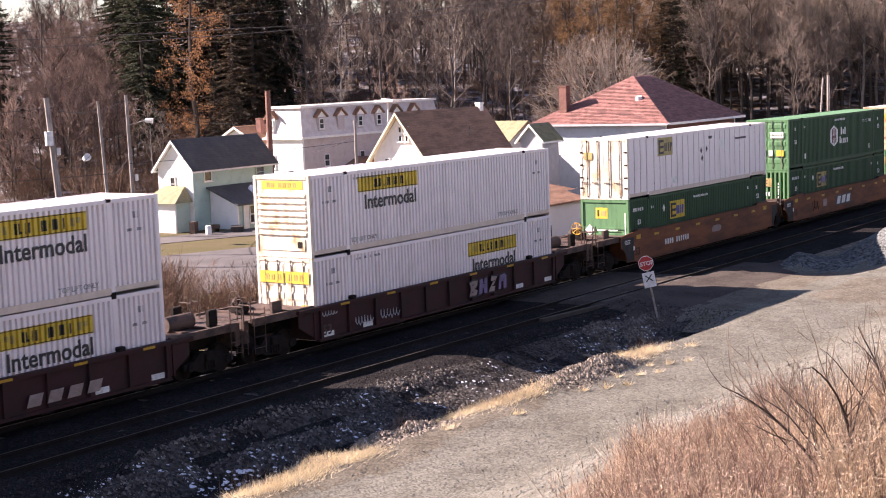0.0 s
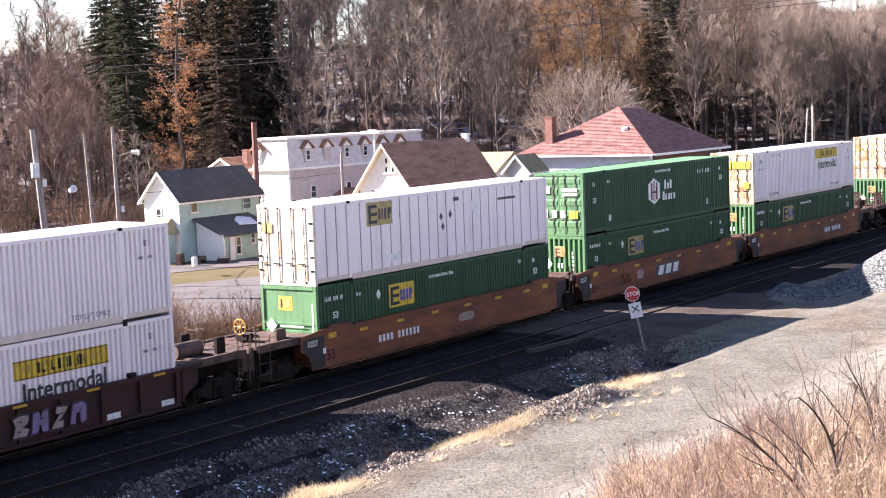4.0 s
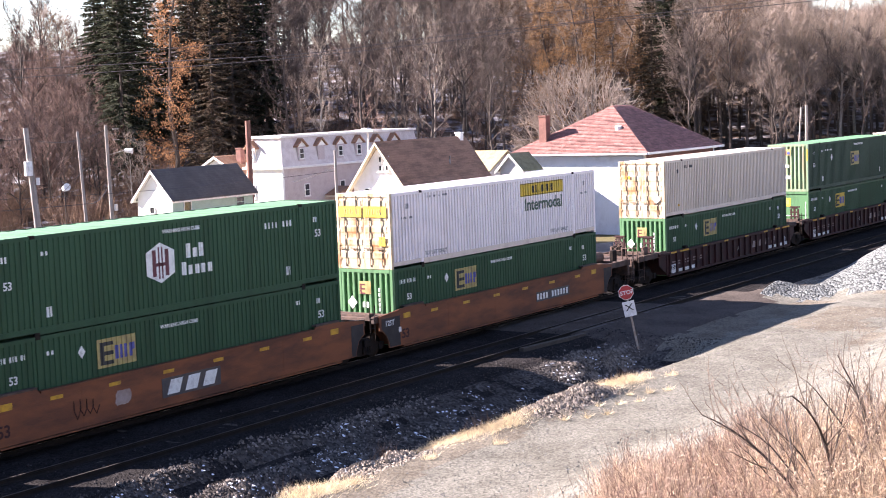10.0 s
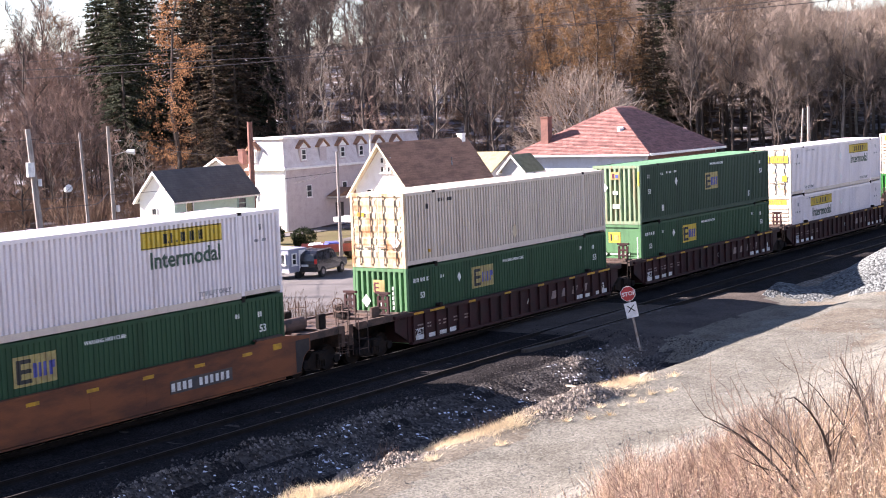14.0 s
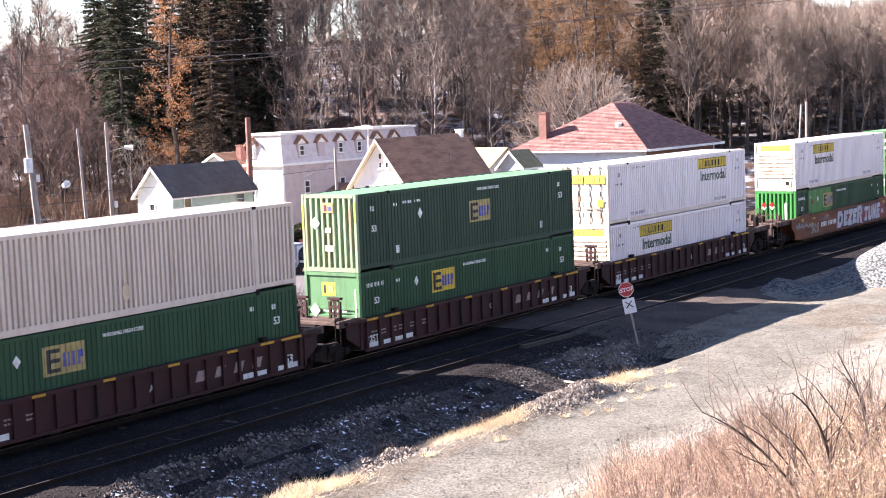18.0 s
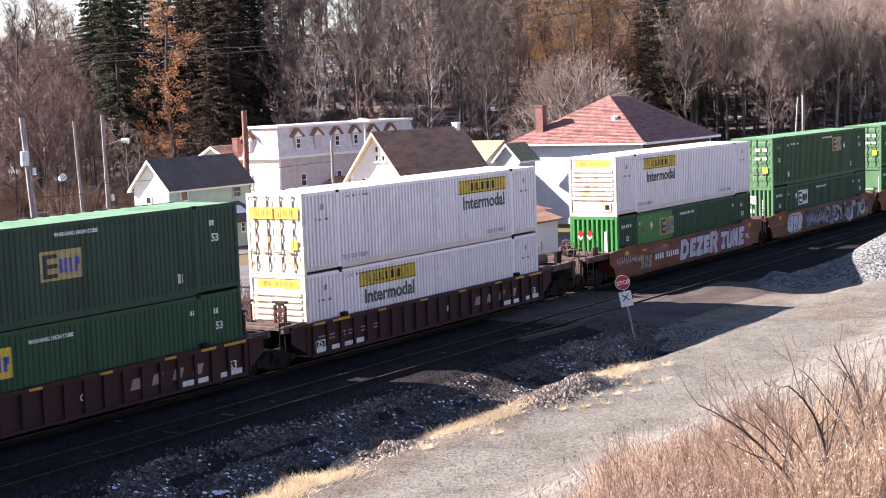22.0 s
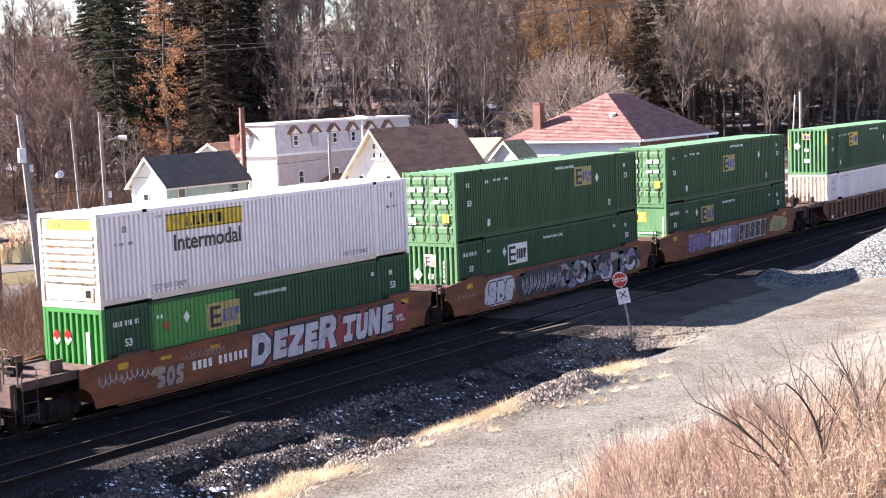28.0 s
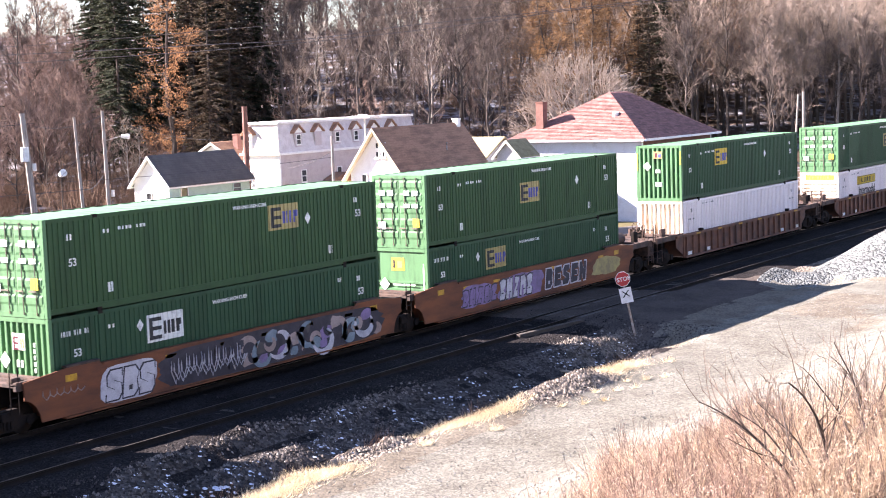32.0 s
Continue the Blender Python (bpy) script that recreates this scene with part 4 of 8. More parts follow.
def well_car(kind, left, right, u, label, plain=False):
    """One well unit: left and right are 'joint' or 'coupler'. The container's near end is x = 0."""
    body = M_ORANGE_CAR if kind == "smooth" else M_RUST_CAR if label.startswith("rusty") else M_BROWN_CAR
    car = thing("well_car", label, "rail car", group="well cars of the train")
    xl, xr = (-1.7 if left == "joint" else -3.55), CL + (1.6 if right == "joint" else 3.5)
    top = 1.62 if kind == "smooth" else 1.55
    sl, sr = (xl + 0.5 if left == "joint" else -1.2), (xr - 0.5 if right == "joint" else CL + 1.1)
    for near, y in ((True, -0.2), (False, CW + 0.2)):
        s = 1 if near else -1
        if kind == "smooth":
            k = Mesh()
            prof = [(sl, 1.08), (-0.98, 1.0), (-0.8, 0.85), (-0.66, 0.6), (-0.6, 0.34), (CL + 0.55, 0.34), (CL + 0.62, 0.6), (CL + 0.74, 0.85), (CL + 0.9, 1.0), (sr, 1.08), (sr, 1.6), (CL - 0.4, 1.76), (CL - 1.7, 1.78), (CL - 1.85, top), (1.85, top), (1.7, 1.78), (0.4, 1.76), (sl, 1.6)]
            k.plate([(a, y, b) for a, b in prof], (0, s * 0.05, 0))
            side = part("side_sill", k, car, "", body)
            part("top_chord", boxmesh(1.85, CL - 1.85, min(y - s * 0.03, y + s * 0.16), max(y - s * 0.03, y + s * 0.16), top, top + 0.07, 0.01), car, "", body)
            part("bottom_chord", boxmesh(0.3, CL - 0.3, min(y - s * 0.02, y + s * 0.2), max(y - s * 0.02, y + s * 0.2), 0.26, 0.32, 0.01), car, "", body)
            for x0, x1 in ((0.38, 1.74), (CL - 1.74, CL - 0.38)):
                part("sill_cap", boxmesh(x0, x1, min(y - s * 0.03, y + s * 0.17), max(y - s * 0.03, y + s * 0.17), 1.765, 1.825, 0.01), car, "dusty top plate", M_DECK)
            if near:
                for x in [2.2 + 2.3 * i for i in range(6)]:
                    part("reflector", boxmesh(x, x + 0.48, y - 0.006, y, 1.36, 1.47), side, "", M_MARK)
                for x in (0.35, CL - 0.9):
                    part("reflector", boxmesh(x, x + 0.45, y - 0.006, y, 1.35, 1.55), side, "", M_MARK)
                for x in (3.4, 6.9, 9.2, 12.6):
                    part("weld_seam", boxmesh(x, x + 0.025, y - 0.005, y, 0.4, top), side, "", body)
        else:
            k = Mesh()
            k.plate([(sl + 0.2, y + s * 0.1, 0.95), (0.0, y + s * 0.1, 0.38), (CL, y + s * 0.1, 0.38), (sr - 0.2, y + s * 0.1, 0.95), (sr - 0.2, y + s * 0.1, 1.5), (sl + 0.2, y + s * 0.1, 1.5)], (0, s * 0.04, 0))
            side = part("side_sill", k, car, "", body)
            part("top_chord", boxmesh(sl + 0.1, sr - 0.1, min(y - s * 0.03, y + s * 0.17), max(y - s * 0.03, y + s * 0.17), 1.42, top, 0.015), car, "", body)
            part("bottom_chord", boxmesh(0.0, CL, min(y - s * 0.01, y + s * 0.2), max(y - s * 0.01, y + s * 0.2), 0.3, 0.4, 0.012), car, "", body)
            n = 21 if plain is False else 11
            for i in range(n):
                x = 0.1 + i * (CL - 0.3) / (n - 1)
                part("rib", boxmesh(x, x + 0.1, min(y, y + s * 0.1), max(y, y + s * 0.1), 0.4, 1.42), side, "", body)
            if near:
                for x in [1.2 + 2.75 * i for i in range(6)]:
                    part("reflector", boxmesh(x, x + 0.5, y - 0.036, y - 0.03, 1.44, 1.52), side, "", M_MARK)
                for x in (0.35, 2.6, CL - 3.1, CL - 0.8):
                    part("data_panel", boxmesh(x, x + 0.55, y + 0.09, y + 0.1, 0.42, 0.6), side, "", M_LETTER)
            for x in (1.9, CL - 2.15):
                part("guide_block", boxmesh(x, x + 0.28, min(y, y + s * 0.2), max(y, y + s * 0.2), top, top + 0.14, 0.02), car, "", M_DARK)
    # well floor, bulkheads and end decks
    for x in (1.2, 4.8, 8.0, 11.2, 14.8):
        part("cross_beam", boxmesh(x - 0.2, x + 0.2, -0.15, CW + 0.15, 0.24, 0.32), car, "", M_DARK)
    for x0, x1 in ((xl + 0.3, -0.12), (CL + 0.12, xr - 0.3)):
        part("bulkhead", boxmesh(x1 - 0.08 if x0 < 0 else x0, x1 if x0 < 0 else x0 + 0.08, -0.14, CW + 0.14, 0.4, 1.46), car, "", body)
        part("end_deck", boxmesh(x0, x1, 0.05, CW - 0.05, 1.46, 1.56, 0.01), car, "dusty brown steel end deck", M_DECK)
        for y in (-0.1, CW - 0.05):
            part("deck_edge", boxmesh(x0, x1, y, y + 0.15, 1.36, 1.62, 0.015), car, "", M_DECK)
        part("centre_sill", boxmesh(x0 - 0.1, x1 + 0.1, 0.95, 1.65, 0.75, 1.46, 0.02), car, "", M_DARK)
        for d in (0.3, 0.62):
            xx = x0 + d * (x1 - x0)
            part("deck_beam", boxmesh(xx - 0.06, xx + 0.06, 0.06, CW - 0.06, 1.56, 1.63, 0.01), car, "", M_DECK)
    # running gear
    if left == "joint":
        for y in (0.15, 2.2):
            part("bracket", boxmesh(xl + 0.35, xl + 0.7, y, y + 0.22, 1.56, 1.72, 0.02), car, "", M_DECK)
        k = Mesh()
        k.tube((xl + 0.12, -0.05, 0.7), (xl + 0.12, -0.05, 2.05), 0.02, n=6)
        k.tube((xl + 0.42, -0.05, 0.7), (xl + 0.42, -0.05, 2.05), 0.02, n=6)
        k.tube((xl + 0.12, -0.05, 1.55), (xl + 0.42, -0.05, 1.55), 0.02, n=6)
        k.tube((xl + 0.12, -0.05, 1.2), (xl + 0.42, -0.05, 1.2), 0.02, n=6)
        part("grab_iron", k, car, "", M_DARK)
        truck(car, xl + 0.02)
    else:
        truck(car, -2.05)
    if right == "coupler":
        truck(car, CL + 2.0)
    for end, x, o in ((left, xl, -1), (right, xr, 1)):
        if end != "coupler":
            continue
        part("coupler", boxmesh(min(x, x + o * 0.35), max(x, x + o * 0.35), 1.17, 1.42, 0.75, 1.0, 0.03), car, "", M_DARK)
        part("end_sill", boxmesh(min(x, x - o * 0.25), max(x, x - o * 0.25), 0.1, CW - 0.1, 0.8, 1.56, 0.02), car, "", M_DECK)
        rungs(car, min(x - o * 0.2, x - o * 0.75), -0.18, 0.45, 1.95, 4, 0.55, M_DECK)
        rungs(car, x - o * 0.05, 0.0, 0.45, 1.25, 2, 0.5, M_DECK, False)
        for y in (-0.15, 0.45, CW - 0.4, CW + 0.1):
            part("hand_rail", tubemesh((x - o * 0.08, y, 1.5), (x - o * 0.08, y, 2.35), 0.025, n=6), car, "", M_DECK)
        part("hand_rail", tubemesh((x - o * 0.1, -0.15, 2.1), (x - o * 0.1, 0.5, 2.1), 0.02, n=6), car, "", M_DECK)
        part("hand_rail", tubemesh((x - o * 0.1, CW - 0.4, 2.1), (x - o * 0.1, CW + 0.12, 2.1), 0.02, n=6), car, "", M_DECK)
    if left == "coupler":
        # brake gear: wheel on a stand, air reservoir
        x = -2.5
        stand = part("brake_stand", boxmesh(x - 0.08, x + 0.08, 1.2, 1.4, 1.5, 2.15, 0.02), car, "", M_DARK)
        k = Mesh()
        for i in range(16):
            a, b = i * math.pi / 8, (i + 1) * math.pi / 8
            k.tube((x - 0.14, 1.3 + 0.27 * math.cos(a), 2.12 + 0.27 * math.sin(a)), (x - 0.14, 1.3 + 0.27 * math.cos(b), 2.12 + 0.27 * math.sin(b)), 0.022, n=6)
        for i in range(4):
            a = i * math.pi / 4
            k.tube((x - 0.14, 1.3 - 0.26 * math.cos(a), 2.12 - 0.26 * math.sin(a)), (x - 0.14, 1.3 + 0.26 * math.cos(a), 2.12 + 0.26 * math.sin(a)), 0.014, n=5)
        part("brake_wheel", k, stand, "", M_MARK if kind == "smooth" and u < 50 else M_DECK)
        part("gear_box", boxmesh(x - 0.1, x + 0.25, 1.0, 1.6, 1.62, 1.98, 0.04), stand, "", M_DARK)
        for y in (0.35, 2.1):
            part("bracket", boxmesh(x + 0.7, x + 1.2, y, y + 0.14, 1.56, 1.95, 0.02), car, "", M_DECK)
    if right == "coupler":
        x = CL + 0.9
        k = Mesh()
        k.tube((x, 1.0, 1.8), (x + 1.2, 1.0, 1.8), 0.27, n=16)
        part("air_reservoir", k, car, "rusty cylindrical air tank", M_DECK)
        for y in (0.4, 2.0):
            part("bracket", boxmesh(x + 1.5, x + 1.9, y, y + 0.2, 1.56, 2.1, 0.03), car, "", M_DARK)
    return car


def car_mark(car, x, z, w, h, mat, y=-0.21, name="marking", label=""):
    return part(name, boxmesh(x, x + w, y - 0.006, y, z, z + h), car, label, mat)


def car_text(car, text, x, z, size, mat, y=-0.205):
    o = part("lettering", lettering(text, size, mat), car)
    o.location = (x, y, z)


def car_bars(car, x, z, h, widths, mat, w=0.3, y=-0.205):
    for i, f in enumerate(widths):
        if f:
            car_mark(car, x + i * w, z, w * f, h, mat, y)


# offset of each stack along the train, at the ninth second
STACKS = {"a": -32.8, "b": -9.4, "c": 13.9, "d": 33.35, "e": 52.75, "f": 76.2, "g": 95.95, "h": 115.5, "i": 139.15, "j": 158.65, "k": 178.05, "l": 201.3, "m": 224.5}
TRAIN = []


def load(stack, low, high):
    TRAIN.append((low, STACKS[stack], 0.33))
    TRAIN.append((high, STACKS[stack], 3.24))


def add_car(stack, kind, left, right, label, plain=False):
    car = well_car(kind, left, right, STACKS[stack], label, plain)
    TRAIN.append((car, STACKS[stack], 0.0))
    return car


BNSF = "dark maroon ribbed well car with yellow reflectors"
TTX = "faded orange smooth-sided well car with yellow reflectors"
cars = {}
cars["a"] = add_car("a", "ribbed", "coupler", "coupler", BNSF, True)
cars["b"] = add_car("b", "ribbed", "coupler", "coupler", "dark maroon ribbed well car with white graffiti tags", True)
cars["c"] = add_car("c", "smooth", "coupler", "joint", TTX)
cars["d"] = add_car("d", "smooth", "joint", "joint", TTX)
cars["e"] = add_car("e", "smooth", "joint", "coupler", TTX)
cars["f"] = add_car("f", "ribbed", "coupler", "joint", BNSF)
cars["g"] = add_car("g", "ribbed", "joint", "joint", BNSF)
cars["h"] = add_car("h", "ribbed", "joint", "coupler", BNSF)
GRAF = "faded orange well car with painted graffiti along its side"
cars["i"] = add_car("i", "smooth", "coupler", "joint", GRAF)
cars["j"] = add_car("j", "smooth", "joint", "joint", GRAF)
cars["k"] = add_car("k", "smooth", "joint", "coupler", GRAF)
cars["l"] = add_car("l", "ribbed", "coupler", "coupler", "rusty brown ribbed well car")
cars["m"] = add_car("m", "ribbed", "coupler", "coupler", "rusty brown ribbed well car")

load("a", make_white_worded("horizontal", at=9.7, low=0.17), make_white_worded("doors", at=9.7))
load("b", make_white_worded("doors", at=9.75, low=0.28), make_white_worded("horizontal", at=2.85))
load("c", make_green_low("slatted", 4.35, M_YELLOW), make_white_sheet())
load("d", make_green_low("ribs"), make_hexagon_badged())
load("e", make_green_low("ribs"), make_white_worded("doors", at=9.62, ink=M_DKGREEN, front=M_BEIGE_END))
load("f", make_green_low("ribs", 4.65), make_beige())
load("g", make_green_low("slatted", 4.75, M_YELLOW), make_green_top("ribs", 7.6, 4.1, side=M_GREENDULL, front=M_GREENDULL_END))
load("h", make_white_worded("horizontal", at=3.2, ink=M_DKGREEN, placard=True), make_white_worded("doors", at=10.05, ink=M_DKGREEN, placard=True))
mixed = make_green_low("ribs", 4.66, M_TAN, front=M_LIME, label="dark green container with one bright green repainted section")
paint(mixed, "repainted_panel", 2.16, 6.05, 0.26, 2.78, M_LIME, 0.0025, "bright green repainted panel")
diamond(mixed, 2.75, 2.05, 0.17, M_TAIL)
load("i", mixed, make_white_worded("horizontal", at=3.0))
load("j", make_green_low("ribs", 3.97, M_LETTER, None, M_INK), make_green_top("doors", 10.0, 12.1, M_TAN, 2.5, side=M_GREENOLIVE))
load("k", make_green_low("slatted", 4.3), make_green_top("doors", 7.2, 12.2, side=M_GREENOLIVE))
load("l", make_plain_white(), make_green_top("ribs", 4.2, 11.1, M_YELLOW, 2.5))
load("m", make_white_worded("horizontal", at=3.6, low=0.25), make_green_top("doors", 9.0, 12.0))


# ------------------------------------------------------------------ marks and graffiti on the cars
M_SPRAY = surface("white_spray_paint", (0.55, 0.54, 0.58), (0.36, 0.35, 0.39), 0.6, 2, 40, 0.0, mix=0.4)
M_SPRAYDK = surface("black_spray_paint", (0.02, 0.018, 0.03), (0.04, 0.035, 0.05), 0.6, 2, 40, 0.0)
M_SPRAYRED = surface("red_spray_paint", (0.34, 0.045, 0.05), (0.22, 0.045, 0.045), 0.6, 2, 40, 0.0)
M_SPRAYTEAL = surface("teal_spray_paint", (0.14, 0.2, 0.24), (0.22, 0.28, 0.32), 0.6, 2, 40, 0.0)
M_SPRAYVIO = surface("violet_spray_paint", (0.25, 0.17, 0.34), (0.17, 0.12, 0.22), 0.6, 2, 40, 0.0)
M_SPRAYFAINT = surface("faded_spray_paint", (0.27, 0.2, 0.18), (0.36, 0.28, 0.26), 0.6, 2, 40, 0.0)
M_SPRAYYEL = surface("faded_yellow_spray", (0.4, 0.33, 0.12), (0.25, 0.2, 0.1), 0.6, 2, 40, 0.0)


def blob(car, x, z, w, h, mat, seed, y=-0.206, lobes=14, rough=0.16, lean=0.15, name="graffiti"):
    """One rounded, uneven field of spray paint."""
    r = random.Random(seed)
    k = Mesh()
    ring = []
    for i in range(lobes):
        a = 2 * math.pi * i / lobes
        ca, sa = math.cos(a), math.sin(a)
        e = 1 / max(abs(ca), abs(sa)) ** 0.75 * (1 - rough * r.random())
        px_, pz = ca * w / 2 * e, sa * h / 2 * e
        ring.append((x + w / 2 + px_ + lean * pz, y, z + h / 2 + pz))
    k.plate(ring, (0, -0.003, 0))
    return part(name, k, car, "", mat)


GLYPHS = (((0, 0), (0.7, 0), (0.76, 0.3), (0.5, 0.33), (1, 0.95), (0.28, 1), (0.22, 0.7), (0.5, 0.67), (0.1, 0.2)),
          ((0, 0.04), (0.3, 0), (0.33, 0.5), (0.6, 0.55), (0.66, 0), (1, 0.06), (0.95, 0.82), (0.7, 1), (0.12, 0.95)),
          ((0.08, 0), (0.85, 0), (1, 0.3), (0.62, 0.42), (0.92, 0.62), (0.95, 0.95), (0.5, 1), (0, 0.9), (0.2, 0.5)),
          ((0, 0), (0.36, 0.02), (0.5, 0.4), (0.66, 0), (1, 0), (0.92, 1), (0.6, 0.98), (0.52, 0.6), (0.36, 1), (0.04, 0.95)))


def bubble(car, x, z, w, h, fill, seed, edge=0.07, holes=2):
    """A fat angular sprayed shape with a dark outline and dark inner strokes."""
    shape = GLYPHS[seed % 4]
    for grow, y, mat in ((edge, -0.206, M_SPRAYDK), (0.0, -0.211, fill)):
        k = Mesh()
        k.plate([(x + u * w + 0.12 * (v - 0.5) * h + grow * (2 * u - 1) * 1.2, y, z + v * h + grow * (2 * v - 1) * 1.2) for u, v in shape], (0, -0.003, 0))
        part("graffiti", k, car, "", mat)
    r = random.Random(seed + 99)
    for i in range(holes):
        hz = z + h * (0.28 + 0.36 * i) + r.uniform(-0.04, 0.04)
        blob(car, x + w * r.uniform(0.25, 0.5), hz, w * r.uniform(0.2, 0.35), h * 0.07, M_SPRAYDK, seed + i, -0.216, 8, 0.2)


FAT = {"D": (((0, 0), (0.6, 0), (1, 0.3), (1, 0.72), (0.62, 1), (0.02, 1)), ((0.34, 0.3), (0.56, 0.3), (0.66, 0.42), (0.66, 0.6), (0.56, 0.7), (0.34, 0.7))),
       "E": (((0, 0), (1, 0.03), (1, 0.3), (0.48, 0.3), (0.48, 0.38), (0.88, 0.38), (0.88, 0.62), (0.48, 0.62), (0.48, 0.7), (1, 0.72), (0.96, 1), (0.04, 1)), ()),
       "Z": (((0, 0), (1, 0), (1, 0.3), (0.58, 0.3), (1, 0.72), (1, 1), (0.04, 1), (0.04, 0.72), (0.46, 0.72), (0, 0.28)), ()),
       "R": (((0, 0), (0.36, 0), (0.38, 0.32), (0.5, 0.34), (0.7, -0.06), (1.1, -0.04), (0.82, 0.4), (0.98, 0.55), (0.98, 0.82), (0.76, 1), (0.02, 1)), ((0.38, 0.62), (0.62, 0.62), (0.62, 0.76), (0.38, 0.76))),
       "I": (((0.05, 0), (0.8, 0), (0.84, 0.24), (0.62, 0.26), (0.66, 0.72), (1.1, 0.76), (1.12, 1), (-0.1, 1), (-0.14, 0.74), (0.3, 0.72), (0.26, 0.26), (0.04, 0.24)), ()),
       "U": (((0.2, 0), (0.8, 0), (1, 0.2), (1, 1), (0.66, 1), (0.66, 0.3), (0.38, 0.3), (0.36, 1), (0, 1), (0, 0.2)), ()),
       "N": (((0, 0), (0.36, 0), (0.36, 0.42), (0.64, 0), (1, 0), (1, 1), (0.66, 1), (0.66, 0.56), (0.36, 1), (0, 1)), ()),
       "B": (((0, 0), (0.72, 0), (0.98, 0.2), (0.86, 0.5), (0.98, 0.78), (0.72, 1), (0.02, 1)), ((0.36, 0.22), (0.6, 0.22), (0.6, 0.38), (0.36, 0.38))),
       "S": (((0, 0), (0.8, 0), (1, 0.2), (0.94, 0.52), (0.42, 0.66), (0.96, 0.74), (0.92, 1), (0.2, 1), (0, 0.8), (0.06, 0.5), (0.56, 0.34), (0.02, 0.26)), ()),
       "O": (((0.25, 0), (0.75, 0), (1, 0.28), (1, 0.72), (0.75, 1), (0.25, 1), (0, 0.72), (0, 0.28)), ((0.38, 0.34), (0.62, 0.34), (0.62, 0.66), (0.38, 0.66))),
       "K": (((0, 0), (0.36, 0), (0.4, 0.36), (0.62, 0), (1.06, 0), (0.72, 0.5), (1.02, 1), (0.62, 1), (0.38, 0.64), (0.36, 1), (0, 1)), ())}


def fat_letter(car, ch, x, z, w, h, fill, edge=0.075, y=-0.206, lean=0.14, rim=None):
    """A fat sprayed letter: dark edge, pale body, dark counter."""
    shape, hole = FAT[ch]

    def ring(pts, grow, yy):
        return [(x + u * w + lean * (v - 0.5) * h + grow * max(-1, min(1, 3 * (u - 0.5))), yy, z + v * h + grow * max(-1, min(1, 3 * (v - 0.5)))) for u, v in pts]

    for pts, grow, yy, mat in ((shape, edge, y, rim or M_SPRAYDK), (shape, 0.0, y - 0.005, fill), (hole, 0.0, y - 0.01, rim or M_SPRAYDK)):
        if pts:
            k = Mesh()
            k.plate(ring(pts, grow, yy), (0, -0.003, 0))
            part("graffiti", k, car, "", mat)


def scrawl(car, x, z, w, h, mat, seed, n=9, y=-0.207):
    """A looping tag in one thin line."""
    r = random.Random(seed)
    pts = []
    for i in range(n * 4 + 1):
        f = i / (n * 4)
        a = f * n * 2 * math.pi
        pts.append((x + w * f + 0.05 * math.cos(a) * w / n * 6, y, z + h / 2 + h / 2 * math.sin(a) * r.uniform(0.6, 1)))
    k = Mesh()
    k.line(pts, 0.018, 4)
    part("tag", k, car, "", mat)


def arcs(car, x, z, r, w, mat, turn, y=-0.21):
    """A curled band of paint."""
    k = Mesh()
    n = 14
    out, inner = [], []
    for i in range(n + 1):
        a = turn + 4.2 * i / n
        rr = r * (1 - 0.35 * i / n)
        ww = w * math.sin(math.pi * (0.08 + 0.84 * i / n))
        out.append((x + (rr + ww) * math.cos(a) * 1.15, y, z + (rr + ww) * math.sin(a)))
        inner.append((x + (rr - ww) * math.cos(a) * 1.15, y, z + (rr - ww) * math.sin(a)))
    k.add(out + inner, [(i, i + 1, n + 2 + i, n + 1 + i) for i in range(n)])
    part("graffiti", k, car, "", mat)


def ttx_mark(car, x, z, w, dark=True):
    """A dark plate with slanted pale strokes."""
    if dark:
        car_mark(car, x, z - 0.08, w, 0.62, M_GREYPATCH)
    for i, d in enumerate((0.12, 0.42, 0.72)):
        k = Mesh()
        xx = x + w * (d - 0.04)
        k.plate([(xx, -0.217, z), (xx + w * 0.2, -0.217, z), (xx + w * 0.27, -0.217, z + 0.46), (xx + w * 0.07, -0.217, z + 0.46)], (0, -0.004, 0))
        part("device", k, car, "", M_LETTER)


def number_row(car, x, z, w, h=0.26, patch=None, mat=None):
    if patch:
        car_mark(car, x - 0.05, z - 0.08, w + 0.1, h + 0.16, patch, -0.207)
    car_bars(car, x, z, h, (0.62, 0.62, 0.62, 0.62, 0, 0.55, 0.55, 0.55, 0.55, 0.55, 0.55), mat or M_LETTER, w / 11, -0.214)


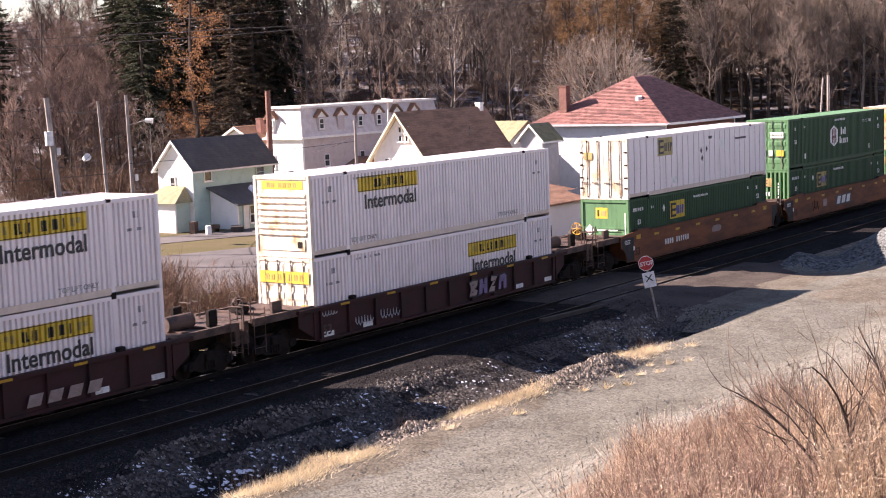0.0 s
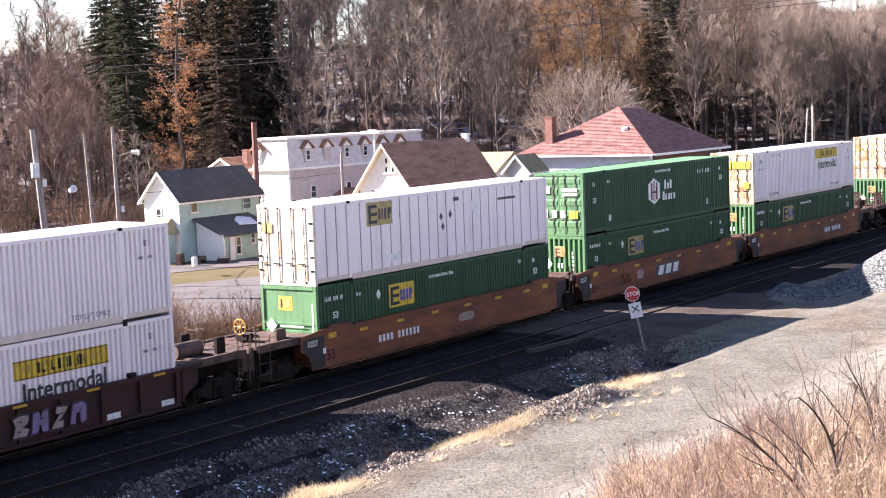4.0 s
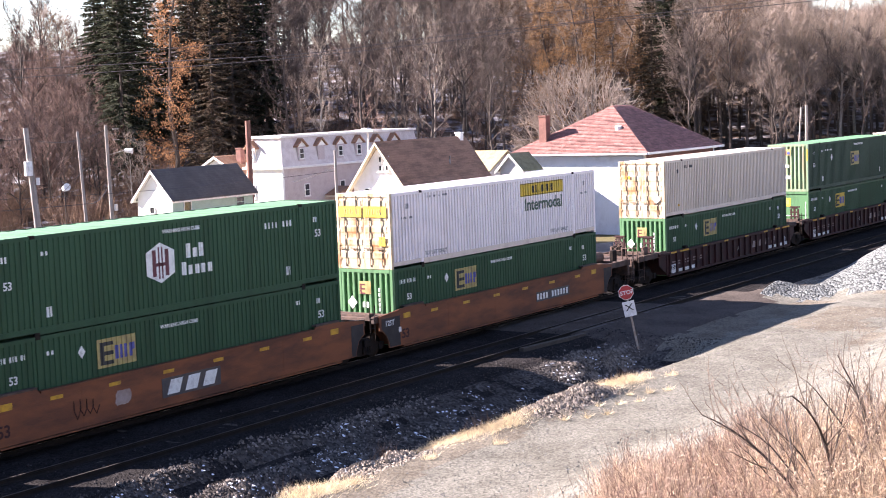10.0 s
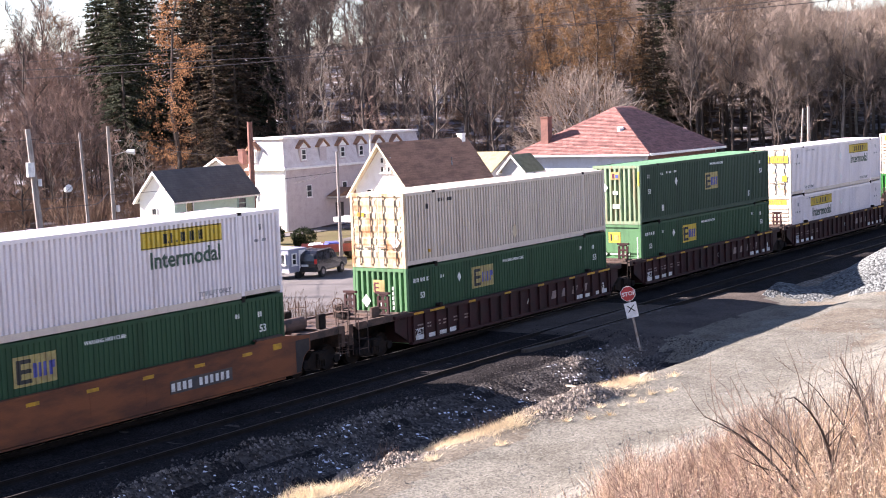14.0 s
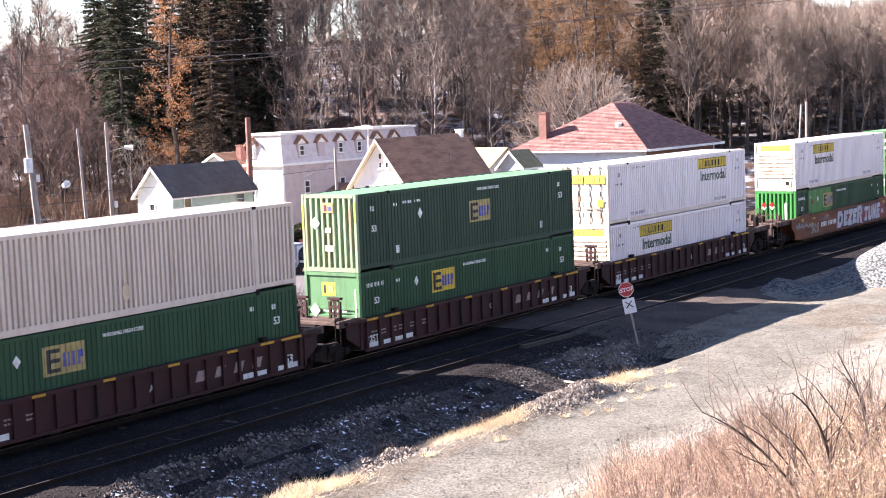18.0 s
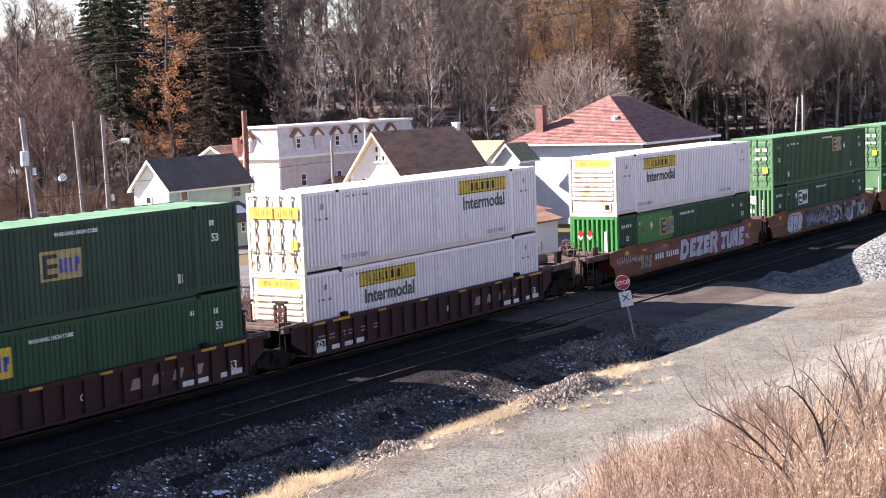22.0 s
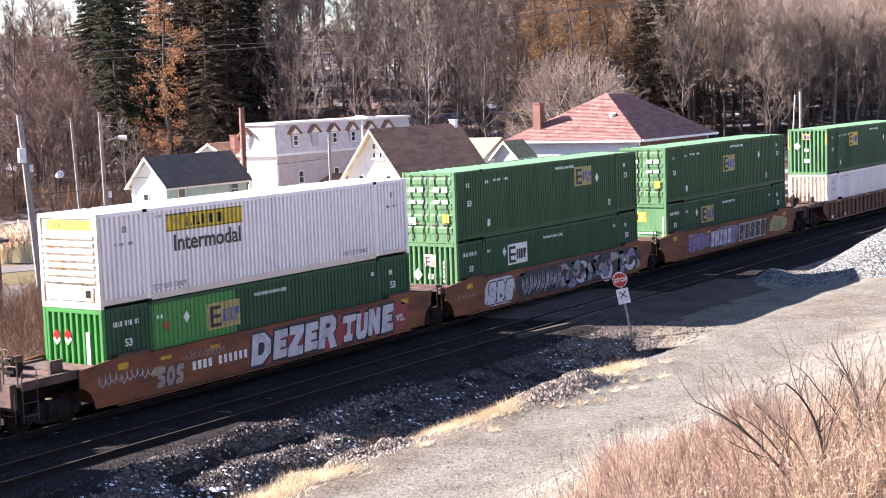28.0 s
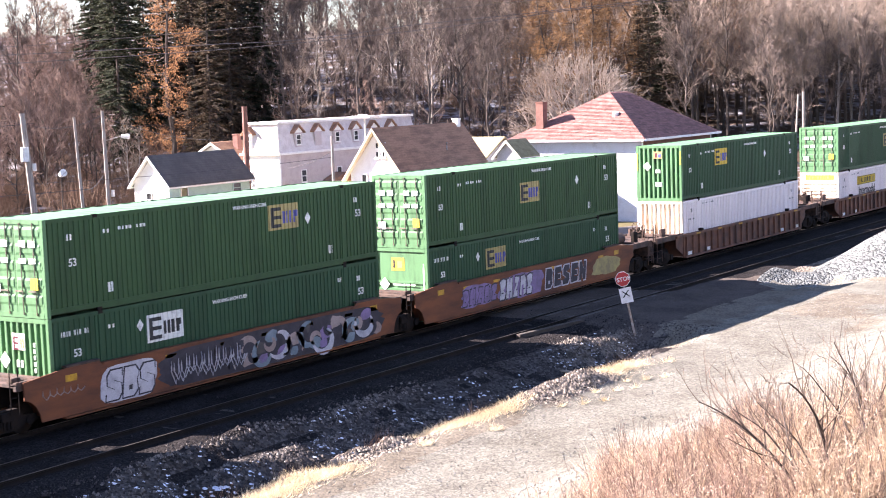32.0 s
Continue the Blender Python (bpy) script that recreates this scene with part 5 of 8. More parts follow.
for key in ("c", "d", "e", "i", "j", "k"):
    cr = cars[key]
    if key in "ijk":
        continue
    k = Mesh()
    k.plate([(a, -0.2, b) for a, b in ((-1.08, 1.12), (-0.95, 0.99), (-0.77, 0.83), (-0.63, 0.58), (-0.57, 0.37), (0.1, 0.37), (0.1, 1.5), (-1.08, 1.5))], (0, -0.006, 0))
    part("end_panel", k, cr, "grimy dark grey end panel", M_GRIME)
    k = Mesh()
    k.plate([(a, -0.2, b) for a, b in ((CL + 0.3, 0.37), (CL + 0.53, 0.37), (CL + 0.6, 0.62), (CL + 0.72, 0.87), (CL + 0.88, 1.01), (CL + 1.04, 1.1), (CL + 1.04, 1.5), (CL + 0.3, 1.5))], (0, -0.006, 0))
    part("end_panel", k, cr, "grimy dark grey end panel", M_GRIME)
    car_text(cr, "125T", -0.86, 1.2, 0.28, M_LETTER, -0.212)
    car_bars(cr, 0.0, 0.86, 0.2, (0.7,), M_LETTER, 0.22, -0.212)
    car_text(cr, "53", 0.2, 0.6, 0.5, M_BROWN_CAR, -0.206)
number_row(cars["c"], 3.3, 0.78, 2.7)
number_row(cars["e"], 10.3, 0.78, 2.8, 0.26, M_GREYPATCH)
ttx_mark(cars["d"], 6.7, 0.68, 2.7)
blob(cars["d"], 4.7, 0.7, 0.7, 0.5, M_SPRAYFAINT, 3)
blob(cars["c"], 8.6, 0.8, 1.2, 0.35, M_SPRAYFAINT, 4)
scrawl(cars["d"], 3.0, 0.6, 1.0, 0.6, M_BROWN_CAR, 5, 4)
# the long painted piece
ci = cars["i"]
number_row(ci, 3.6, 0.8, 2.75, 0.28)
blob(ci, 6.0, 0.36, 9.9, 1.2, M_SPRAYRED, 11, -0.203, 34, 0.08, 0.1)
for n, (ch, x, w, h) in enumerate((("D", 6.45, 1.15, 1.12), ("E", 7.6, 0.86, 1.05), ("Z", 8.4, 0.95, 1.1), ("E", 9.3, 0.86, 1.05), ("R", 10.1, 1.15, 1.2), ("I", 11.55, 0.75, 1.0), ("U", 12.3, 0.8, 1.0), ("N", 13.05, 0.85, 1.05), ("E", 13.9, 0.85, 1.1))):
    fat_letter(ci, ch, x + 0.04, 0.44 + 0.03 * (n % 2), w * 0.86, h * 0.94, M_SPRAY, 0.1)
car_text(ci, "vs.", 14.85, 0.75, 0.55, M_SPRAY, -0.214)
for n in range(3):
    fat_letter(ci, "SOS"[n], 2.0 + 0.42 * n, 0.5, 0.36, 0.62, M_SPRAYFAINT, 0.03)
for n in range(5):
    scrawl(ci, -0.5 + 0.45 * n, 0.9 + 0.06 * (n % 2), 0.5, 0.42, M_SPRAY, 350 + n, 2)
    scrawl(ci, 3.1 + 0.4 * n, 1.12, 0.42, 0.3, M_SPRAYFAINT, 360 + n, 2)
blob(ci, 1.75, 0.9, 0.6, 0.3, M_SPRAYYEL, 42, -0.21)
scrawl(ci, -0.4, 0.95, 1.1, 0.3, M_SPRAYFAINT, 43, 5)
scrawl(ci, 3.5, 1.25, 1.6, 0.25, M_SPRAYFAINT, 44, 7)
cj = cars["j"]
blob(cj, 1.65, 0.36, 2.45, 1.2, M_SPRAY, 51, -0.204, 22, 0.06)
for n, x in enumerate((1.95, 2.65, 3.35)):
    fat_letter(cj, "SBS"[n], x, 0.48, 0.62, 0.9, M_SPRAY, 0.05, -0.209)
blob(cj, 4.0, 0.34, 12.2, 1.28, M_SPRAYDK, 55, -0.203, 44, 0.05, 0.0)
for n in range(5):
    fat_letter(cj, "SOOKS"[n], 4.75 + n * 0.68, 0.55 + 0.08 * (n % 2), 0.6, 0.75, M_SPRAYDK, 0.1, -0.209)
    for d in (0.0, 0.12):
        scrawl(cj, 4.62 + d + n * 0.7, 0.46 + d + 0.06 * (n % 2), 0.66, 0.95 - 2 * d, M_SPRAY, 340 + n, 2, -0.226 - d * 0.05)
for n in range(13):
    blob(cj, 8.0 + 0.6 * n, 0.44 + 0.3 * (n % 3), 0.75, 0.5, (M_SPRAYFAINT, M_GREYPATCH, M_SPRAYTEAL, M_SPRAYVIO)[n % 4], 150 + n, -0.2055 - 0.0007 * (n % 2), 9, 0.3)
for n in range(9):
    arcs(cj, 8.35 + 0.82 * n, 0.9 + 0.12 * (-1) ** n, 0.42 + 0.06 * (n % 3), 0.13, (M_SPRAYFAINT, M_SPRAYTEAL, M_SPRAY)[n % 3], 1.9 * n)
    arcs(cj, 8.7 + 0.82 * n, 0.95 - 0.14 * (-1) ** n, 0.26, 0.1, (M_SPRAYDK, M_SPRAYFAINT, M_SPRAYDK)[n % 3], 2.0 + 1.1 * n)
    if n % 2:
        blob(cj, 8.1 + 0.82 * n, 0.45, 0.45, 0.32, (M_SPRAYVIO, M_SPRAYTEAL)[n % 4 // 2], 70 + n, -0.207)
scrawl(cj, -0.6, 0.95, 1.6, 0.3, M_SPRAYFAINT, 97, 6)
ck = cars["k"]
blob(ck, 1.9, 0.5, 2.9, 1.0, M_SPRAYVIO, 101, -0.204, 20, 0.25)
for n in range(5):
    bubble(ck, 2.1 + n * 0.55, 0.65, 0.42, 0.65, M_SPRAYVIO, 102 + n, 0.04, 1)
for n in range(5):
    bubble(ck, 4.95 + n * 0.55, 0.55, 0.48, 0.85, M_SPRAY, 110 + n, 0.05, 1)
for n in range(5):
    fat_letter(ck, "BESEN"[n], 8.8 + n * 0.76, 0.55, 0.6, 0.85, M_SPRAYDK, 0.06, rim=M_SPRAY)
blob(ck, 4.7, 0.42, 4.0, 1.1, M_SPRAYVIO, 140, -0.2035, 24, 0.15)
blob(ck, 12.9, 0.5, 3.1, 0.9, M_SPRAYYEL, 130, -0.204, 20, 0.25)
# ribbed cars: paint on the panels between ribs
for key, tag in (("f", "A"), ("g", "C"), ("h", "B")):
    cr = cars[key]
    for n in range(4):
        k = Mesh()
        x = 10.75 + n * 0.92
        k.plate([(x, -0.104, 0.72), (x + 0.42, -0.104, 0.72), (x + 0.56, -0.104, 1.06), (x + 0.14, -0.104, 1.06)], (0, -0.005, 0))
        part("device", k, cr, "", M_SPRAYFAINT)
    car_text(cr, "53", CL - 0.9, 0.6, 0.42, M_LETTER, -0.11)
    car_text(cr, "125T", 0.22, 0.62, 0.34, M_LETTER, -0.11)
    car_text(cr, tag, 8.7, 0.78, 0.3, M_LETTER, -0.11)
    for x in (0.5, 1.05, 1.7, 2.25, 3.0, 3.8):
        car_bars(cr, x, 0.95, 0.06, (0.8, 0.8, 0.8), M_SPRAYFAINT, 0.13, -0.102)
        car_bars(cr, x, 0.82, 0.06, (0.8, 0.6, 0.8), M_SPRAYFAINT, 0.13, -0.102)
    for x0, x1 in ((0.1, 0.75), (1.55, 2.2), (CL - 2.3, CL - 1.6), (CL - 0.8, CL - 0.15)):
        car_mark(cr, x0, 1.44, x1 - x0, 0.09, M_MARK, -0.231)
    for x in (0.45, 1.25, 2.0, CL - 2.4, CL - 1.3):
        car_mark(cr, x, 0.42, 0.5, 0.16, M_LETTER, -0.1)
    for x in (-0.75, CL + 0.45):
        for y in (0.35, 1.95):
            k = Mesh()
            k.box(x, x + 0.1, y, y + 0.09, 1.15, 2.25)
            k.box(x, x + 0.1, y + 0.45, y + 0.54, 1.15, 2.25)
            for z in (1.25, 1.5, 1.75, 2.0, 2.25):
                k.box(x, x + 0.1, y + 0.09, y + 0.45, z, z + 0.09)
            k.box(x + 0.02, x + 0.05, y + 0.2, y + 0.34, 1.3, 2.3)
            k.box(x - 0.02, x + 0.14, y - 0.03, y + 0.57, 2.32, 2.4)
            part("bracket", k, cr, "maroon pierced steel bracket", M_BROWN_CAR)
cb = cars["b"]
car_text(cb, "53", 0.3, 0.5, 0.5, M_DECK, -0.11)
scrawl(cb, 0.15, 1.15, 0.8, 0.2, M_SPRAY, 201, 5, -0.21)
scrawl(cb, 2.0, 0.55, 1.05, 0.35, M_SPRAY, 202, 6, -0.21)
scrawl(cb, 3.5, 0.55, 1.15, 0.4, M_SPRAY, 203, 6, -0.21)
for n in range(4):
    bubble(cb, 9.4 + n * 0.72, 0.6, 0.6, 0.6, M_SPRAYVIO if n % 2 else M_SPRAYFAINT, 210 + n, 0.05, 2)
ca = cars["a"]
for n in range(4):
    k = Mesh()
    x = 10.4 + n * 0.75
    k.plate([(x, -0.204, 0.55), (x + 0.5, -0.204, 0.55), (x + 0.64, -0.204, 0.9), (x + 0.14, -0.204, 0.9)], (0, -0.005, 0))
    part("device", k, ca, "", M_SPRAYFAINT)


# ------------------------------------------------------------------ the town
G = -2.0
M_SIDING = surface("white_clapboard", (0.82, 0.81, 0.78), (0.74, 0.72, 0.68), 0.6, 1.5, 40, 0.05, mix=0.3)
# White office boards greyed: the shade under the eaves is in the colour.
M_OFFICE = surface("shaded_white_office_siding", (0.42, 0.42, 0.45), (0.34, 0.34, 0.36), 0.7, 1.5, 40, 0.05, mix=0.3)
M_BLUEWHITE = surface("pale_blue_grey_siding", (0.62, 0.65, 0.7), (0.52, 0.54, 0.58), 0.6, 1.5, 40, 0.05, mix=0.3)
M_YELSIDE = surface("yellow_clapboard", (0.52, 0.4, 0.13), (0.42, 0.32, 0.1), 0.65, 1.5, 40, 0.05, mix=0.3)
M_MINT = surface("mint_green_siding", (0.37, 0.52, 0.47), (0.31, 0.43, 0.39), 0.65, 1.5, 40, 0.05, mix=0.3)
M_PINKWALL = surface("shaded_pink_stucco", (0.5, 0.43, 0.42), (0.42, 0.35, 0.34), 0.75, 1.2, 30, 0.1, mix=0.4)
M_PALEROOF = surface("pale_mansard_shingles", (0.6, 0.56, 0.56), (0.5, 0.45, 0.45), 0.75, 1.5, 20, 0.2)
M_WALLDARK = surface("grey_shingle_siding", (0.38, 0.38, 0.4), (0.48, 0.47, 0.47), 0.75, 1.2, 30, 0.1, mix=0.4)
M_SHINGLE_DK = surface("charcoal_shingles", (0.072, 0.068, 0.067), (0.1, 0.093, 0.09), 0.85, 1.0, 12, 0.4, mix=0.5, per_object=0.12)
M_SHINGLE_BR = surface("brown_shingles", (0.36, 0.19, 0.118), (0.21, 0.108, 0.066), 0.85, 0.9, 10, 0.4, mix=0.5, streak=(0.6, 2, 2), per_object=0.12)
M_SHINGLE_RED = surface("red_shingles", (0.3, 0.135, 0.115), (0.19, 0.085, 0.075), 0.85, 2.2, 12, 0.4, mix=0.5, per_object=0.12, island=0.3)
M_SHINGLE_GRN = surface("pale_olive_shingles", (0.27, 0.245, 0.14), (0.2, 0.18, 0.1), 0.85, 2, 12, 0.4, per_object=0.12)
M_SHINGLE_OR = surface("orange_brown_shingles", (0.36, 0.2, 0.12), (0.27, 0.15, 0.09), 0.85, 2, 12, 0.4, per_object=0.12)
M_TRIM = surface("white_trim", (0.8, 0.79, 0.76), (0.7, 0.68, 0.64), 0.5, 3, 40, 0.03, mix=0.3)
M_TRIMCREAM = surface("cream_trim", (0.75, 0.68, 0.48), (0.65, 0.58, 0.4), 0.5, 3, 40, 0.03, mix=0.3)
M_TRIMDK = surface("dark_brown_trim", (0.06, 0.045, 0.04), None, 0.6)
M_GLASS = surface("dark_window_glass", (0.03, 0.032, 0.036), (0.06, 0.064, 0.07), 0.12, 2, 5, 0.0, spec=0.4)
M_BRICK = surface("red_brick", (0.2, 0.09, 0.07), (0.14, 0.065, 0.052), 0.85, 2, 30, 0.3)
M_POLE = surface("weathered_pole_wood", (0.3, 0.27, 0.25), (0.18, 0.15, 0.13), 0.85, 3, 40, 0.3, streak=(4, 4, 0.3))
M_WIRE = surface("black_cable", (0.05, 0.045, 0.05), None, 0.6)
M_LAMP = surface("pale_lamp_housing", (0.7, 0.72, 0.72), None, 0.4)
M_BLUESHED = surface("blue_grey_board", (0.27, 0.29, 0.37), (0.21, 0.23, 0.3), 0.6, 2, 40, 0.05)
M_CARPAINT = surface("dark_blue_car_paint", (0.012, 0.013, 0.02), None, 0.25, 2, 40, 0.0, spec=0.4)
M_CARRED = surface("dull_red_paint", (0.22, 0.035, 0.035), (0.14, 0.03, 0.03), 0.5, 3, 40, 0.05)
M_RUBBER = surface("black_rubber", (0.02, 0.02, 0.021), None, 0.8, 3, 50, 0.1)
M_SIGNRED = surface("red_sign_face", (0.45, 0.025, 0.03), (0.36, 0.02, 0.025), 0.45, 6, 50, 0.0)
M_SIGNWHITE = surface("white_sign_face", (0.75, 0.76, 0.78), (0.62, 0.62, 0.63), 0.45, 6, 50, 0.0)


def window(house, x, y, z, w, h, face, frame=None, divided=True):
    """A framed sash window centred on a wall; face is '-x' or '-y'."""
    frame = frame or M_TRIM
    t = 0.07

    def bx(k, a0, a1, d0, d1, z0, z1):
        if face == "-x":
            k.box(x - d1, x - d0, y + a0, y + a1, z + z0, z + z1)
        else:
            k.box(x + a0, x + a1, y - d1, y - d0, z + z0, z + z1)

    k = Mesh()
    for a0, a1, z0, z1 in ((-w / 2, -w / 2 + t, 0, h), (w / 2 - t, w / 2, 0, h), (-w / 2 + t, w / 2 - t, h - t, h), (-w / 2 + t, w / 2 - t, 0, t)):
        bx(k, a0, a1, 0.0, 0.07, z0, z1)
    if divided:
        bx(k, -w / 2 + t, w / 2 - t, 0.0, 0.05, h / 2 - 0.03, h / 2 + 0.03)
    f = part("window", k, house, "", frame)
    k = Mesh()
    bx(k, -w / 2 + t, w / 2 - t, 0.004, 0.02, t, h - t)
    part("pane", k, f, "", M_GLASS)
    k = Mesh()
    bx(k, -w / 2 - 0.06, w / 2 + 0.06, 0.0, 0.12, -0.06, 0)
    part("sill", k, f, "", frame)
    return f


def clap(house, x0, x1, y0, y1, z0, z1, face, mat, pitch=0.2):
    """Lapped boards over a wall face, joined."""
    k = Mesh()
    n = int((z1 - z0) / pitch)
    for i in range(n):
        z = z0 + i * pitch
        if face == "-x":
            k.plate([(x0, y0, z), (x0 - 0.035, y0, z), (x0 - 0.006, y0, z + pitch), (x0, y0, z + pitch)], (0, y1 - y0, 0))
        else:
            k.plate([(x0, y0, z), (x0, y0 - 0.035, z), (x0, y0 - 0.006, z + pitch), (x0, y0, z + pitch)], (x1 - x0, 0, 0))
    o = part("siding", k, house, "", mat)
    return tagged(o, kind="stuff")


def gable_house(name, label, x0, x1, y0, y1, ze, zr, front, side, roof, trim, over=0.4, along="x", pitch=0.22):
    """A house with a gable roof; the ridge runs along x or y."""
    h = thing(name, label, "house")
    ym, xm = (y0 + y1) / 2, (x0 + x1) / 2
    t = 0.2
    if along == "x":
        for xa in (x0, x1 - t):
            k = Mesh()
            k.plate([(xa, y0, G), (xa, y1, G), (xa, y1, ze), (xa, ym, zr - 0.12), (xa, y0, ze)], (t, 0, 0))
            part("gable_wall", k, h, "", front)
        part("wall", boxmesh(x0 + t, x1 - t, y0, y0 + t, G, ze), h, "", side)
        part("wall", boxmesh(x0 + t, x1 - t, y1 - t, y1, G, ze), h, "", side)
        sl = (zr - ze) / (ym - y0)
        for s, ye in ((-1, y0), (1, y1)):
            k = Mesh()
            k.plate([(x0 - over, ye + s * over, ze - sl * over), (x0 - over, ym, zr), (x0 - over, ym, zr + 0.14), (x0 - over, ye + s * over, ze - sl * over + 0.14)], (x1 - x0 + 2 * over, 0, 0))
            r = part("roof", k, h, "", roof)
            k = Mesh()
            k.plate([(x0 - over, ye + s * over, ze - sl * over - 0.03), (x0 - over, ym, zr - 0.03), (x0 - over, ym, zr - 0.006), (x0 - over, ye + s * over, ze - sl * over - 0.006)], (over - 0.01, 0, 0))
            part("soffit", k, h, "", trim)
            if s < 0:
                n = int(math.hypot(ym - ye + over, zr - ze + sl * over) / pitch)
                k = Mesh()
                rr = random.Random(3)
                for i in range(n):
                    f0, f1 = i / n, (i + 1) / n
                    ya, za = ye - over + f0 * (ym - ye + over), ze - sl * over + f0 * (zr - ze + sl * over)
                    yb, zb = ye - over + f1 * (ym - ye + over), ze - sl * over + f1 * (zr - ze + sl * over)
                    x = x0 - over
                    while x < x1 + over:
                        w = min(rr.uniform(0.5, 1.3), x1 + over - x)
                        up = rr.uniform(0.0, 0.012)
                        k.add([(x, ya, za + 0.165 + up), (x + w, ya, za + 0.165 + up), (x + w, yb, zb + 0.145), (x, yb, zb + 0.145)], [(0, 1, 2, 3)])
                        x += w
                tagged(part("shingles", k, r, "", roof), kind="stuff")
            k = Mesh()
            k.plate([(x0 - over - 0.03, ye + s * over, ze - sl * over - 0.1), (x0 - over - 0.03, ym, zr - 0.1), (x0 - over - 0.03, ym, zr + 0.12), (x0 - over - 0.03, ye + s * over, ze - sl * over + 0.12)], (0.035, 0, 0))
            part("barge_board", k, h, "", trim)
            part("gutter", boxmesh(x0 - over, x1 + over, ye + s * (over + 0.02) - 0.06, ye + s * (over + 0.02) + 0.06, ze - sl * over - 0.06, ze - sl * over + 0.06), h, "", trim)
    else:
        for ya in (y0, y1 - t):
            k = Mesh()
            k.plate([(x0, ya, G), (x1, ya, G), (x1, ya, ze), (xm, ya, zr - 0.12), (x0, ya, ze)], (0, t, 0))
            part("gable_wall", k, h, "", side)
        part("wall", boxmesh(x0, x0 + t, y0 + t, y1 - t, G, ze), h, "", front)
        part("wall", boxmesh(x1 - t, x1, y0 + t, y1 - t, G, ze), h, "", front)
        sl = (zr - ze) / (xm - x0)
        for s, xe in ((-1, x0), (1, x1)):
            k = Mesh()
            k.plate([(xe + s * over, y0 - over, ze - sl * over), (xm, y0 - over, zr), (xm, y0 - over, zr + 0.14), (xe + s * over, y0 - over, ze - sl * over + 0.14)], (0, y1 - y0 + 2 * over, 0))
            part("roof", k, h, "", roof)
    return h


def chimney(house, x, y, z0, z1, w, mat=None):
    c = part("chimney", boxmesh(x - w / 2, x + w / 2, y - w / 2, y + w / 2, z0, z1), house, "", mat or M_BRICK)
    part("cap", boxmesh(x - w / 2 - 0.05, x + w / 2 + 0.05, y - w / 2 - 0.05, y + w / 2 + 0.05, z1, z1 + 0.12), c, "", mat or M_BRICK)


# yellow house with a brown roof
# Gable wall white instead of yellow: full sunlight put into its colour.
yh = gable_house("yellow_house", "tall yellow clapboard house with a brown shingle roof", 91.6, 102.6, 31.0, 35.9, 3.42, 6.62, M_SIDING, M_YELSIDE, M_SHINGLE_BR, M_TRIMCREAM, 0.5)
clap(yh, 91.6, 0, 31.0, 35.9, G, 3.4, "-x", M_SIDING)
clap(yh, 91.6, 102.6, 31.0, 0, G, 3.1, "-y", M_YELSIDE)
for y in (33.25, 32.65):
    for z in (5.2, 4.55):
        window(yh, 91.58, y + 0.1, z, 0.36, 0.5, "-x", None, False)
for y in (32.1, 34.6):
    window(yh, 91.56, y, 2.0, 0.55, 1.35, "-x")
    window(yh, 91.56, y, -0.6, 0.6, 1.3, "-x")
window(yh, 94.2, 30.96, 1.35, 0.75, 1.55, "-y")
window(yh, 97.3, 30.96, 1.75, 0.85, 0.85, "-y", None, False)
window(yh, 100.2, 30.96, 1.35, 0.8, 1.6, "-y")
chimney(yh, 102.3, 33.4, 6.2, 6.95, 0.45, M_TRIM)
part("vent_pipe", tubemesh((98.6, 31.9, 4.2), (98.6, 31.9, 5.35), 0.05), yh, "", M_STEEL)
part("balcony", boxmesh(90.0, 91.5, 35.3, 36.9, 1.0, 1.35), yh, "white porch roof", M_TRIM)

# one-storey office in front of it
an = thing("office_building", "white one-storey office with a low brown hip roof", "building")
ax0, ax1, ay0, ay1, ae = 87.95, 95.5, 22.2, 31.2, 0.85
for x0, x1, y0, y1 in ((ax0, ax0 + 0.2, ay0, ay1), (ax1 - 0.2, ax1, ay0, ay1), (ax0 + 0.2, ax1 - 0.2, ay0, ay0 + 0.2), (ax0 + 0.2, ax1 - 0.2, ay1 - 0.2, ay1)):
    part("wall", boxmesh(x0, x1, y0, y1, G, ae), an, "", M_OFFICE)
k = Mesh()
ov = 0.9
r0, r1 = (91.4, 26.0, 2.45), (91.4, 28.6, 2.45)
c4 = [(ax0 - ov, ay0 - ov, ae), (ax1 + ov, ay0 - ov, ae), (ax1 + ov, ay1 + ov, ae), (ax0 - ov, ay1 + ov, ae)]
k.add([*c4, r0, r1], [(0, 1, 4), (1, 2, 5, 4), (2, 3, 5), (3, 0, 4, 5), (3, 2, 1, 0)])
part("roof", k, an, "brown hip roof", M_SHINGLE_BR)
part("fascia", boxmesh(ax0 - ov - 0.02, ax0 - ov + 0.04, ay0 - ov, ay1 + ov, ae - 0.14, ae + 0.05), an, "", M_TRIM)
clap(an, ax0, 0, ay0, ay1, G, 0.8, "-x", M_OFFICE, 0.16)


def front_window(house, x, y, z, w, h):
    f = window(house, x, y, z, w, h, "-x", M_TRIMDK, False)
    return f


front_window(an, ax0 - 0.03, 30.0, -0.9, 1.9, 1.45)
front_window(an, ax0 - 0.03, 26.6, -0.85, 1.2, 1.5)
dr = part("door", boxmesh(ax0 - 0.08, ax0 - 0.02, 27.75, 28.7, -1.45, 0.6), an, "white panelled front door", M_TRIM)
for y0, y1, z0, z1 in ((27.87, 28.17, 0.2, 0.42), (28.27, 28.57, 0.2, 0.42)):
    part("pane", boxmesh(ax0 - 0.1, ax0 - 0.08, y0, y1, z0, z1), dr, "", M_GLASS)
